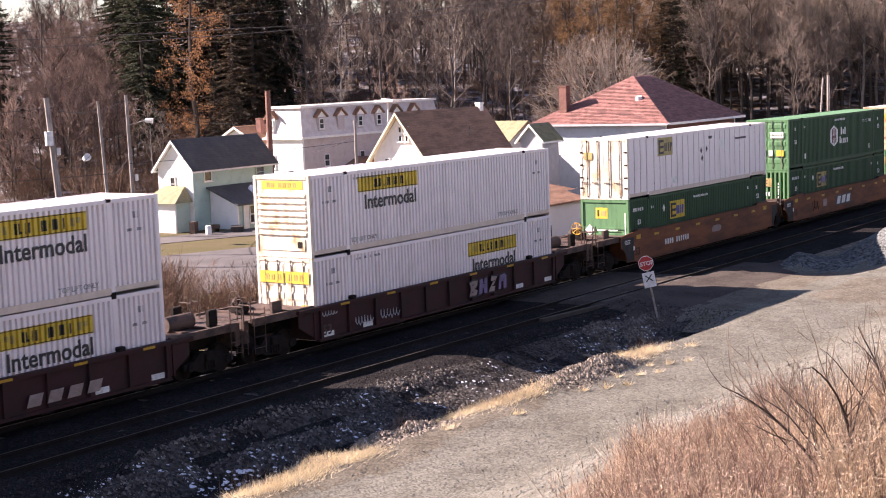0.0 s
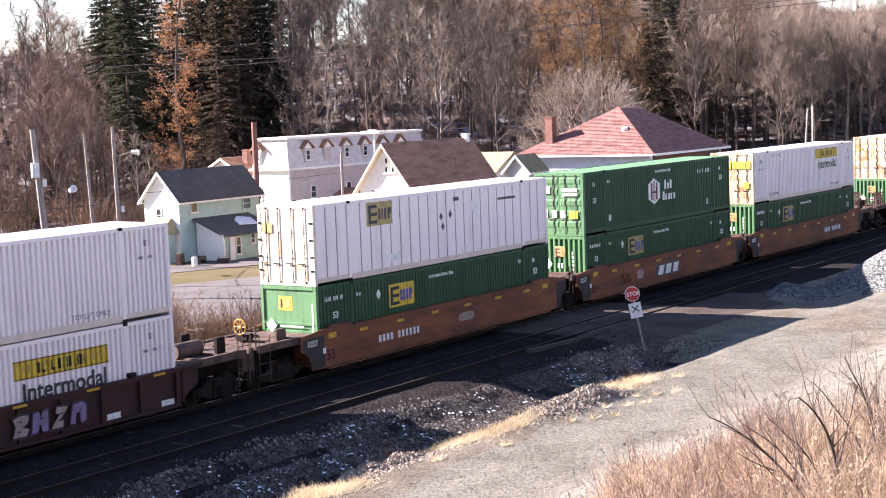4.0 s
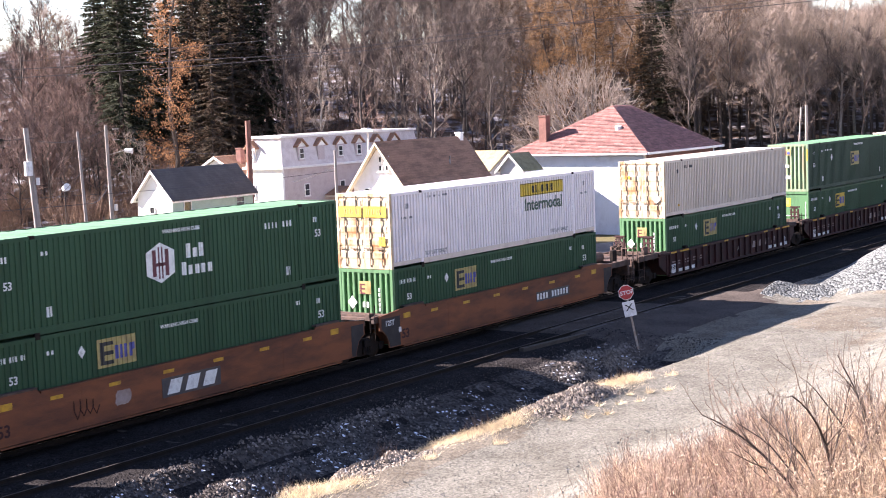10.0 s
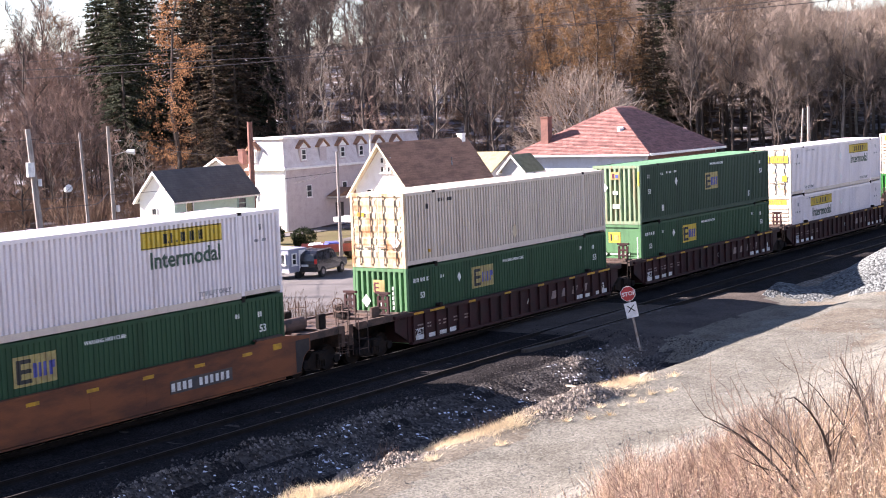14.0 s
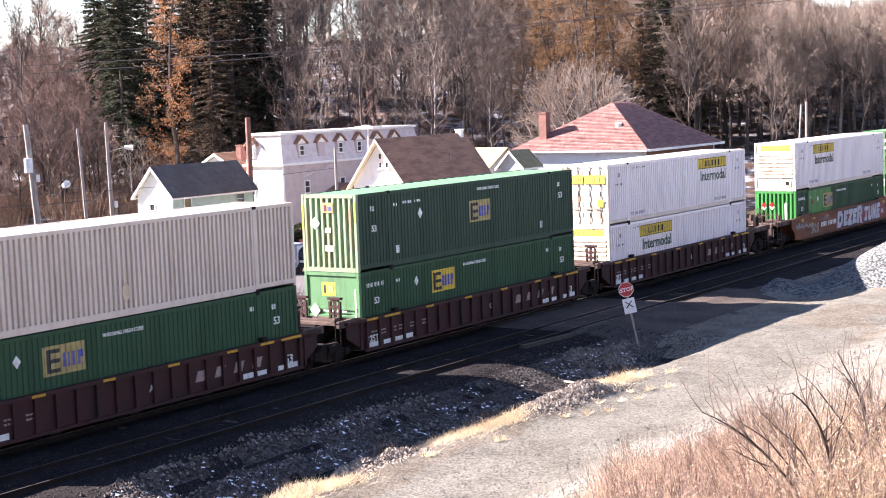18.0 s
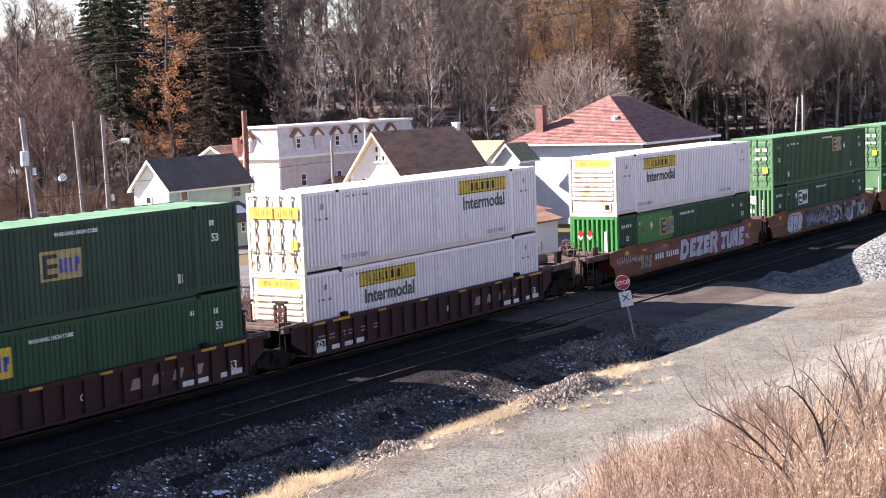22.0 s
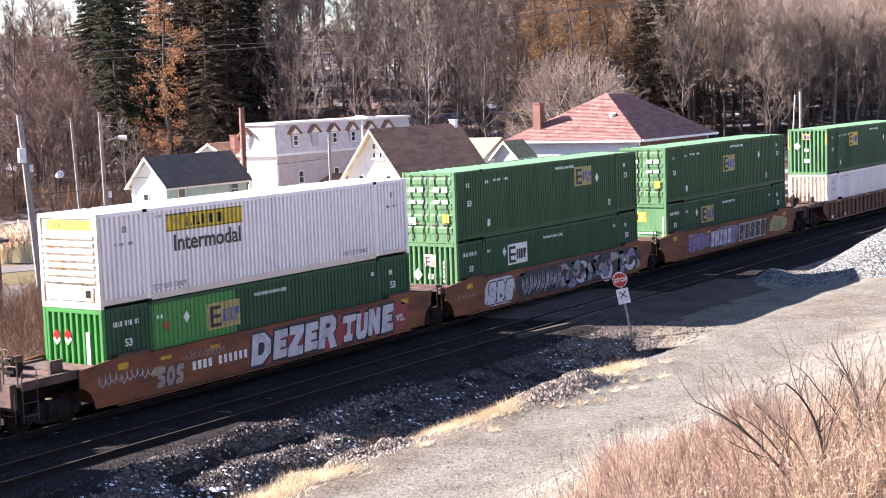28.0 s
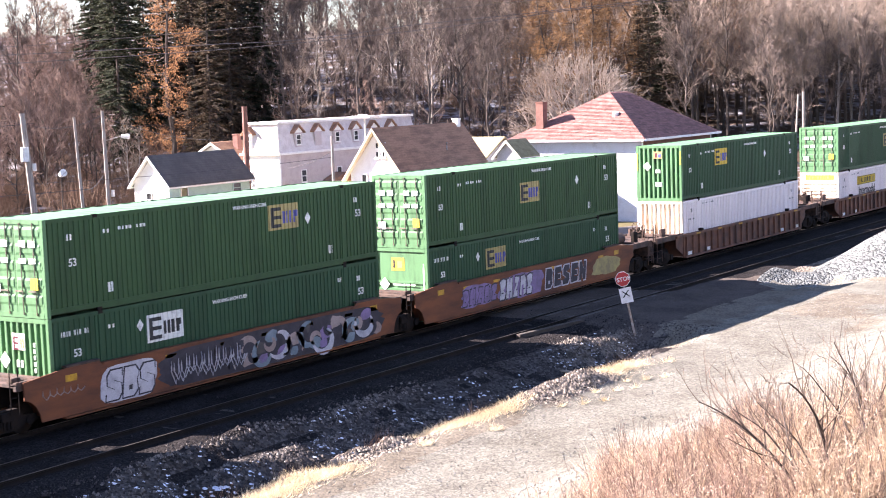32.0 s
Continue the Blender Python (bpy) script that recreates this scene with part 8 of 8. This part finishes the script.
T, C = dome_tree(80, 14.9, 14.6, -0.45, 32, 5, 5, 15, 0.62, 0.019, 0.46, 0.2, 0.04)
round_tree = tree_kind("round_bare_tree", (("trunk", T.done("trunk", M_PALEBARK)), ("crown", C.done("crown", M_ROUNDTWIG))), "broad round-crowned leafless tree with pale twigs")
broad = []
for sd in range(5):
    T, C = dome_tree(85 + sd, 13.0 + sd % 3, (8.6 + 0.7 * (sd % 3)) * (1.1 if sd > 2 else 1.0), 0.12, 11, 4, 4, 13, 0.95, 0.013, 0.18, 0.42, 0.2)
    tall = sd > 2
    broad.append(tree_kind("spreading_bare_tree" if tall else "broad_bare_tree", (("trunk", T.done("trunk", M_BARK)), ("crown", C.done("crown", M_CROWNTWIG))), "leafless deciduous tree with a wide spreading crown" if tall else "leafless deciduous tree with a rounded grey-brown crown"))
thicket = [tree_kind("brush_clump", (("twig_mass", brush(90 + i, 2.6, 2.6, 110, 7, 0.02).done("twig_mass", M_BRUSH)),), "tangle of reddish-brown leafless brush", "shrub") for i in range(3)]


saplings = []
for sd in range(3):
    T, C, L = bare_tree(110 + sd, 8.0, 3.4, 0.1, 0.07, 14, 5, 7, 0.02, 0, 0.9)
    saplings.append(tree_kind("young_tree", (("trunk", T.done("trunk", M_BARK)), ("crown", C.done("crown", M_BRUSHTWIG))), "slender young leafless tree with reddish twigs"))


def px(x9, q):
    """Sideways offset at depth q of a bearing given as a column of the view at the ninth second."""
    return (x9 - 784) / 2732 * q


# marked trees on the hill, by bearing and depth
for x9, q, s in ((340, 163, 0.5), (372, 165, 0.55), (215, 172, 1.05), (195, 196, 1.15), (240, 186, 1.0), (350, 186, 1.05), (375, 176, 1.0), (430, 190, 1.1), (455, 200, 1.1), (-40, 165, 0.95), (400, 205, 1.15), (330, 205, 1.0),
                 (1130, 186, 0.7), (1150, 178, 0.78), (1172, 184, 0.92), (1196, 181, 0.8), (1214, 189, 0.74), (1160, 195, 0.95), (1190, 199, 0.95), (1206, 205, 0.85), (1138, 200, 0.86), (210, 184, 1.1), (225, 200, 1.15), (175, 205, 1.1), (340, 192, 1.1), (362, 200, 1.15), (390, 192, 1.1), (412, 184, 1.05), (440, 212, 1.2), (470, 190, 0.95), (415, 222, 1.2), (375, 215, 1.2), (300, 195, 1.0), (265, 190, 1.05), (485, 215, 1.0), (1355, 262, 0.7)):
    plant(brown_spruce if (335 < x9 < 500 and rnd.random() < 0.6) or x9 in (1130, 1150, 1196, 1214, 1160, 1206) else spruces[rnd.randrange(2)], *spot(q, px(x9, q)), s, rnd.uniform(0, 6))
for x9, q, s in ((300, 164, 1.32),):
    plant(larches[rnd.randrange(2)], *spot(q, px(x9, q)), s, rnd.uniform(0, 6))
for x9, q, s in ((700, 178, 1.0), (1475, 190, 0.75), (765, 182, 0.95), (820, 186, 0.8), (735, 190, 0.9), (225, 158, 0.5), (245, 157, 0.45)):
    plant(birch, *spot(q, px(x9, q)), s, rnd.uniform(0, 6))
for x9, q, s in ((960, 182, 1.0), (990, 178, 0.95), (1016, 184, 1.0), (1050, 180, 1.05), (1085, 178, 1.0), (1108, 186, 1.05), (1035, 192, 1.1), (975, 194, 1.05), (1070, 190, 1.0), (1240, 196, 0.85), (1285, 205, 0.85), (925, 225, 0.9)):
    plant(golds[rnd.randrange(2)] if x9 < 1130 else oaks[rnd.randrange(2)], *spot(q, px(x9, q)), s, rnd.uniform(0, 6))
for x9, q, s in ((1000, 180, 0.6), (1250, 180, 0.8), (1215, 200, 0.85), (1300, 190, 0.75), (1260, 220, 0.9), (960, 195, 0.75), (1130, 195, 0.8)):
    plant(oaks[rnd.randrange(2)], *spot(q, px(x9, q)), s, rnd.uniform(0, 6))
plant(round_tree, *spot(152, px(1028, 152)), 1.0, 0.4, -1.6)


def crown_line(x9):
    """Rise of the wood's top edge over the eye, per metre of distance."""
    return 0.079 - 0.03 * step(1300, 1480, x9) + 0.008 * noise.noise((x9 / 37, 1.5, 0))


# the wood itself
taken = []
count = 0
while count < 770:
    q = 162 + 140 * rnd.random() ** 0.8
    x9 = rnd.uniform(-90, 1660) if count < 330 else rnd.uniform(780, 1660)
    if count >= 640:
        x9, q = (rnd.uniform(480, 880), 190 + 90 * rnd.random()) if count < 690 else (rnd.uniform(1190, 1660), 174 + 40 * rnd.random())
    if x9 < 190 and rnd.random() < 0.84:
        continue
    if 170 < x9 < 500 and (q < 195 or rnd.random() < 0.5):
        continue
    if 880 < x9 < 1170 and q < (196 if 930 < x9 < 1125 else 172):
        continue
    if 1125 < x9 < 1205 and q < 212 and rnd.random() < (1.0 if q < 195 else 0.6):
        continue
    if x9 > 1150 and q < 169 and rnd.random() < 0.7:
        continue
    if 590 < x9 < 660 and q > 225:
        count += 1
        continue
    p = px(x9, q)
    x, y = spot(q, p)
    if any((q - a) ** 2 + (p - b) ** 2 < 5 for a, b in taken):
        continue
    wide = rnd.random() < (0.9 if x9 > 1150 else 0.8 if x9 > 880 else 0.1 if x9 > 450 else 0.3) and q > (172 if x9 > 1150 else 192 if x9 > 880 else 225 if x9 > 450 else 0)
    sc = rnd.uniform(0.85, 1.3) if wide and x9 > 1150 else rnd.uniform(0.62, 1.0) if wide else rnd.uniform(0.68, 1.08)
    if x9 > 1280:
        sc = min(sc, (EYE[2] + q * crown_line(x9) - height(x, y)) / (14.0 if wide else 17.5) * rnd.uniform(0.85, 1.05))
        if sc < 0.3:
            count += 1
            continue
    taken.append((q, p))
    kd = birch if rnd.random() < 0.02 else oaks[rnd.randrange(2)] if rnd.random() < (0.2 if 880 < x9 < 1350 else 0.04) else broad[rnd.randrange(5)] if wide else kinds[rnd.randrange(6)]
    plant(kd, x, y, sc, rnd.uniform(0, 6.28))
    count += 1
for i in range(100):
    q = 152 + 60 * rnd.random() ** 1.4
    x9 = rnd.uniform(-60, 900) if i % 3 else rnd.uniform(-60, 300)
    plant(thicket[i % 3], *spot(q, px(x9, q)), rnd.uniform(0.6, 1.4), rnd.uniform(0, 6.28), group="hillside brush")
for i in range(150):
    left = i % 5 < 4
    q = (152 + 88 * rnd.random()) if left else 160 + 90 * rnd.random()
    x9 = rnd.uniform(-60, 205) if left else rnd.uniform(205, 900)
    if 205 < x9 < 480:
        q += 30
    if 880 < x9 < 1170 and q < 170:
        q += 25
    plant(saplings[i % 3], *spot(q, px(x9, q)), rnd.uniform(0.7, 1.35), rnd.uniform(0, 6.28), group="young trees of the hill")

# brush along the far side of the line, hedges by the street
for i in range(26):
    x, y = rnd.uniform(34, 62), rnd.uniform(8.5, 21)
    if i > 18:
        x, y = rnd.uniform(62, 80), rnd.uniform(7.5, 10)
    plant(thicket[i % 3], x, y, rnd.uniform(0.55, 0.95) * (1 if i < 19 else 0.45), rnd.uniform(0, 6.28), group="trackside brush")
for i in range(34):
    x = rnd.uniform(46, 57)
    y = 21 + (x - 49) * 0.75 + rnd.uniform(-4.5, 3.0)
    plant(thicket[i % 3], x, y, rnd.uniform(0.75, 1.05), rnd.uniform(0, 6.28), group="trackside brush")
M_HEDGE = surface("dark_evergreen_hedge", (0.02, 0.03, 0.014), (0.035, 0.045, 0.02), 0.9, 0.5, 10, 0.0, island=0.4, spec=0.1)


def shrub(name, label, x, y, w, h, n, mat, leaf, m_stem=None):
    r = random.Random(int(x * 10))
    C = Twigs()
    S = Twigs()
    for i in range(14):
        d = rand_dir(r, 0.8)
        S.stick(Vector((0, 0, -0.1)), Vector((d.x * w * 0.4, d.y * w * 0.4, abs(d.z) * h * 0.7)), 0.02, 0.005)
    for i in range(n):
        d = rand_dir(r)
        rr = r.uniform(0.45, 1.0) ** 0.4 * (0.85 + 0.2 * noise.noise(d * 2 + Vector((x, y, 0))))
        p = Vector((d.x * w / 2 * rr, d.y * w / 2 * rr, h * 0.5 + d.z * h * 0.5 * rr))
        C.leaf(p, rand_dir(r, 0.3), rand_dir(r), leaf * r.uniform(0.6, 1.4), leaf * 0.3)
    s = thing(name, label, "shrub", pose(x, y, height(x, y)))
    part("stem", S.done("stem", M_BARK), s)
    part("foliage", C.done("foliage", mat), s)


shrub("clipped_shrub", "rounded dark evergreen shrub by the street", 99.9, 48.0, 2.5, 1.6, 1500, M_HEDGE, 0.2)
shrub("clipped_shrub", "rounded dark evergreen shrub by the street", 100.2, 51.3, 1.6, 1.7, 1100, M_HEDGE, 0.2)
shrub("clipped_shrub", "rounded dark evergreen shrub by the street", 97.0, 46.0, 1.3, 1.1, 800, M_HEDGE, 0.2)


def pampas(x, y, s):
    r = random.Random(5)
    C, P = Twigs(), Twigs()
    for i in range(160):
        d = Vector((r.gauss(0, 0.35), r.gauss(0, 0.35), 1)).normalized()
        l = r.uniform(1.0, 2.2) * s
        C.stick(Vector((r.gauss(0, 0.2), r.gauss(0, 0.2), 0)), d * l, 0.02, 0.004)
        for j in range(4):
            P.leaf(d * l * r.uniform(0.8, 1.0), (d + rand_dir(r) * 0.5).normalized(), rand_dir(r), 0.4, 0.06)
    t = thing("pampas_grass", "clump of pale plumed ornamental grass", "plant", pose(x, y, G))
    part("stalk", C.done("stalk", M_STRAW), t)
    part("plume", P.done("plume", M_WEED), t)


pampas(75.4, 53.2, 1.35)
pampas(74.4, 54.3, 1.15)


# ------------------------------------------------------------------ near ground cover
def tuft_field(name, label, places, mat, h0, h1, blades, spread, lean=0.4):
    r = random.Random(11)
    C = Twigs()
    for x, y, s in places:
        for i in range(int(blades * s)):
            bx, by = x + r.gauss(0, spread * s), y + r.gauss(0, spread * s * 0.55)
            d = Vector((r.gauss(0.25, lean), r.gauss(-0.2, lean), 1)).normalized()
            b = Vector((bx, by, height(bx, by) - 0.03))
            C.stick(b, b + d * r.uniform(h0, h1), 0.0075, 0, 3)
    thing(name, label, "grass", kind="stuff", mesh=C.done(name, mat))


tuft_field("straw_tufts", "straw-yellow dry grass along the gravel edge",
           [(34.9 + 0.42 * i, -9.75 - 0.07 * i - 0.2 * (i % 3), 0.6 + 0.25 * (i % 2)) for i in range(10)] + [(44.3 + 0.35 * i, -10.45 - 0.12 * (i % 2), 0.9) for i in range(6)]
           + [(28.2 + 0.4 * i, -10.15 - 0.1 * i, 0.75) for i in range(6)] + [(26.0 + 0.4 * i, -10.3 - 0.2 * (i % 3), 0.7) for i in range(6)] + [(39.6 + 0.7 * i, -11.7 - 0.35 * (i % 3), 0.1) for i in range(9)] + [(33.6, -10.9, 0.2), (36.0, -11.6, 0.16), (47.5, -11.4, 0.2)],
           M_STRAW, 0.08, 0.36, 620, 0.62, 1.1)
tuft_field("dead_weeds", "brown dead weeds in the ditch", [(37.5, -9.9, 1), (33.0, -9.6, 0.8), (29.5, -9.2, 1), (46.5, -9.8, 0.8), (26.8, -9.4, 1)], M_BRUSH, 0.3, 0.95, 45, 0.35)


def weeds(name, label, n, mat, seed, lean, h0, h1, patch, heads=13, tuft=1.0):
    """Thin stalks with side stems and a loose head of seed flakes, in clumps."""
    r = random.Random(seed)
    C = Twigs()
    made = 0
    while made < n:
        x, y = r.uniform(6, 42), r.uniform(-31, -15.0)
        q, p = plan(x, y)
        if q < 10 or p > 0.31 * q or not weed_zone(q + r.expovariate(0.45), p - r.expovariate(2.2)):
            continue
        clump = fbm(x, y, 0.8, 7)
        if clump < -0.1 + 0.9 * r.random() - 0.3 * step(16, 12.5, q) or patch(x, y) < r.random():
            continue
        b = Vector((x, y, height(x, y) - 0.05))
        d = Vector((r.gauss(0, lean), r.gauss(0, lean), 1)).normalized()
        l = r.uniform(h0, h1) * (0.75 + 0.75 * max(-0.6, clump))
        mid = b + d * l * 0.55
        d = (d + Vector((r.gauss(0, 0.2), r.gauss(0, 0.2), 0))).normalized()
        tip = mid + d * l * 0.45
        C.stick(b, mid, 0.0042, 0.003, 3)
        C.stick(mid, tip, 0.003, 0.001, 3)
        for j in range(4):
            w = b.lerp(mid, r.uniform(0.5, 1.0)) if j < 2 else mid.lerp(tip, r.random() * 0.8)
            wd = (d + rand_dir(r, 0.2) * 0.8).normalized()
            e = w + wd * l * r.uniform(0.12, 0.32)
            C.stick(w, e, 0.0024, 0, 3)
            for t in range(2):
                C.leaf(w.lerp(e, r.uniform(0.5, 1)), rand_dir(r, 0.3), rand_dir(r), tuft * r.uniform(0.015, 0.035), tuft * r.uniform(0.0015, 0.004))
        for j in range(heads):
            w = mid.lerp(tip, 1.05 - 0.75 * r.random() ** 1.3) + rand_dir(r) * 0.035 * r.random()
            C.leaf(w, (d * 0.6 + rand_dir(r)).normalized(), rand_dir(r), tuft * r.uniform(0.014, 0.04), tuft * r.uniform(0.0014, 0.0042))
        made += 1
    thing(name, label, "weeds", kind="stuff", mesh=C.done(name, mat))


def reddish(x, y):
    q, p = plan(x, y)
    return 0.1 + 0.8 * step(0.235, 0.195, p / q + 0.03 * noise.noise((x, y, 2)))


weeds("pale_weeds", "dense pale golden dry weeds on the embankment", 5600, M_WEED, 21, 0.25, 0.22, 0.84, lambda x, y: 1.0 - 0.62 * reddish(x, y), 16, 1.0)
weeds("red_weeds", "dense reddish dry weeds on the embankment", 6000, M_REDWEED, 22, 0.24, 0.2, 0.8, reddish, 16, 1.0)
weeds("brown_stalks", "sparse tall brown dead stalks among the weeds", 2400, M_BRUSHTWIG, 23, 0.3, 0.4, 1.0, lambda x, y: 0.9, 3, 0.7)


def arching_shrub(x, y, seed, stems):
    """Long bowed stems with alternate side shoots; each stem is (lean right, lean out, length, girth, bow)."""
    r = random.Random(seed)
    t = thing("bare_shrub", "leafless shrub with long arching grey-brown branches", "shrub", pose(x, y, height(x, y)))
    side, out = RIGHT.to_3d(), FWD.to_3d()
    C = Twigs()

    def shoot(K, p, d, l, rad, bow, depth):
        n = max(4, int(l / 0.11))
        for i in range(n):
            d2 = (d + bow / n + rand_dir(r) * 0.13).normalized()
            q = p + d2 * l / n
            f, g = 1 - 0.68 * i / n, 1 - 0.68 * (i + 1) / n
            K.stick(p, q, rad * f, rad * g, 6 if rad > 0.008 else 4)
            if depth and i > n * 0.25 and r.random() < 0.75:
                for _ in range(1 if r.random() < 0.8 else 2):
                    turn = (d2 + rand_dir(r, 0.15) * 0.7).normalized()
                    shoot(C, q, turn, l * r.uniform(0.28, 0.58) * (1.1 - 0.5 * i / n), max(0.0026, rad * f * 0.62), Vector((0, 0, 0.3)), depth - 1)
            p, d = q, d2

    for a, b, l, rad, bow in stems:
        K = Twigs()
        shoot(K, Vector((r.gauss(0, 0.05), r.gauss(0, 0.05), -0.1)), (side * a + out * b + Vector((0, 0, 1))).normalized(), l, rad, side * bow, 2)
        part("stem", K.done("stem", M_BARK), t)
    part("crown", C.done("crown", M_SHRUBTWIG), t)


M_SHRUBTWIG = surface("grey_shrub_twigs", (0.15, 0.115, 0.095), (0.24, 0.19, 0.155), 0.9, 2, 20, 0.0, island=0.4, spec=0.15)
arching_shrub(*spot(12.4, 2.86), 200, ((0.0, 0.1, 1.45, 0.018, -0.95), (0.1, 0.0, 1.3, 0.013, -1.7), (-0.15, 0.1, 1.05, 0.01, -0.8), (0.1, 0.2, 1.25, 0.011, 0.1)))
arching_shrub(*spot(12.6, 3.1), 201, ((0.05, 0.0, 1.5, 0.019, -0.5), (0.2, 0.1, 1.4, 0.015, 0.6), (-0.1, 0.2, 1.2, 0.011, -1.0), (0.0, 0.1, 1.3, 0.01, 0.2)))
arching_shrub(*spot(13.2, 3.6), 202, ((0.0, 0.1, 1.4, 0.016, -0.6), (-0.1, 0.0, 1.3, 0.012, -1.1), (0.2, 0.1, 1.25, 0.012, 0.4), (0.0, 0.1, 1.2, 0.01, 0.1)))
arching_shrub(*spot(14.6, 4.1), 203, ((0.0, 0.1, 1.2, 0.012, -0.6), (-0.2, 0.0, 1.1, 0.01, 0.2)))
arching_shrub(*spot(14.2, 3.3), 204, ((-0.1, 0.1, 0.9, 0.009, -0.6), (0.2, 0.1, 1.0, 0.009, 0.2)))
arching_shrub(*spot(13.0, 2.35), 205, ((0.0, 0.1, 0.75, 0.006, -0.4), (0.2, 0.1, 0.8, 0.006, 0.2), (-0.2, 0.1, 0.65, 0.005, -0.3)))
pole_x, pole_y = spot(12.6, 3.05)
stub = thing("fence_post", "short dark weathered steel fence post among the weeds", "post", pose(pole_x, pole_y, height(pole_x, pole_y)))
part("shaft", tubemesh((0, 0, -0.3), (0.03, 0, 0.42), 0.03, 0.028, 8), stub, "", M_DARK)
part("cap", tubemesh((0.03, 0, 0.42), (0.031, 0, 0.45), 0.034, 0.03, 8), stub, "", M_DARK)

# stop sign at the crossing
sg = thing("stop_sign", "leaning octagonal stop sign with a white crossing plate", "sign", Matrix.Translation((53.7, -6.95, -0.3)) @ Matrix.Rotation(radians(-11), 4, FWD.to_3d()) @ Matrix.Rotation(radians(-56), 4, "Z"))
part("post", boxmesh(-0.04, 0.04, -0.02, 0.02, -0.3, 2.5), sg, "", M_STEEL)
k = Mesh()
ring = [(0.31 * math.cos(math.pi / 8 + i * math.pi / 4), -0.03, 2.2 + 0.31 * math.sin(math.pi / 8 + i * math.pi / 4)) for i in range(8)]
k.plate(ring, (0, -0.012, 0))
face = part("octagon", k, sg, "", M_SIGNWHITE)
k = Mesh()
k.plate([(x * 0.93, -0.044, 2.2 + (z - 2.2) * 0.93) for x, y, z in ring], (0, -0.006, 0))
red = part("red_face", k, face, "", M_SIGNRED)
o = part("lettering", lettering("STOP", 0.225, M_SIGNWHITE), face)
o.location = (-0.238, -0.053, 2.12)
pl = part("crossing_plate", boxmesh(-0.24, 0.24, -0.036, -0.024, 1.24, 1.84), sg, "white plate with a dark cross", M_SIGNWHITE)
for s in (-1, 1):
    k = Mesh()
    k.plate([(-0.13 * s - 0.03, -0.04, 1.47), (-0.13 * s + 0.03, -0.04, 1.47), (0.13 * s + 0.03, -0.04, 1.73), (0.13 * s - 0.03, -0.04, 1.73)], (0, -0.004, 0))
    part("cross_stroke", k, pl, "", M_INK)

# boards left in the ditch by the crossing
for bx, by, bl, turn in ((47.8, -7.15, 1.85, 54), (47.6, -7.85, 1.1, 50)):
    bd = thing("weathered_board", "pale weathered board lying on the ditch rubble", "board", pose(bx, by, height(bx, by) + 0.1, 4, 5, turn))
    part("board", boxmesh(-bl / 2, bl / 2, -0.09, 0.09, -0.03, 0.03, 0.008), bd, "", M_STRAWBOARD)


# ------------------------------------------------------------------ the moving train
def travel(t):
    """How far along the line the train stands at t, against the ninth second."""
    d = t - 9.0
    return -(5.6614 * d + 0.00249 * d * d - 0.000256 * d ** 3)


def motions():
    for ob, u, z in TRAIN:
        walk(ob, [(t, pose(u + travel(t), 0, z)) for t in range(0, 33, 2)])


motions()
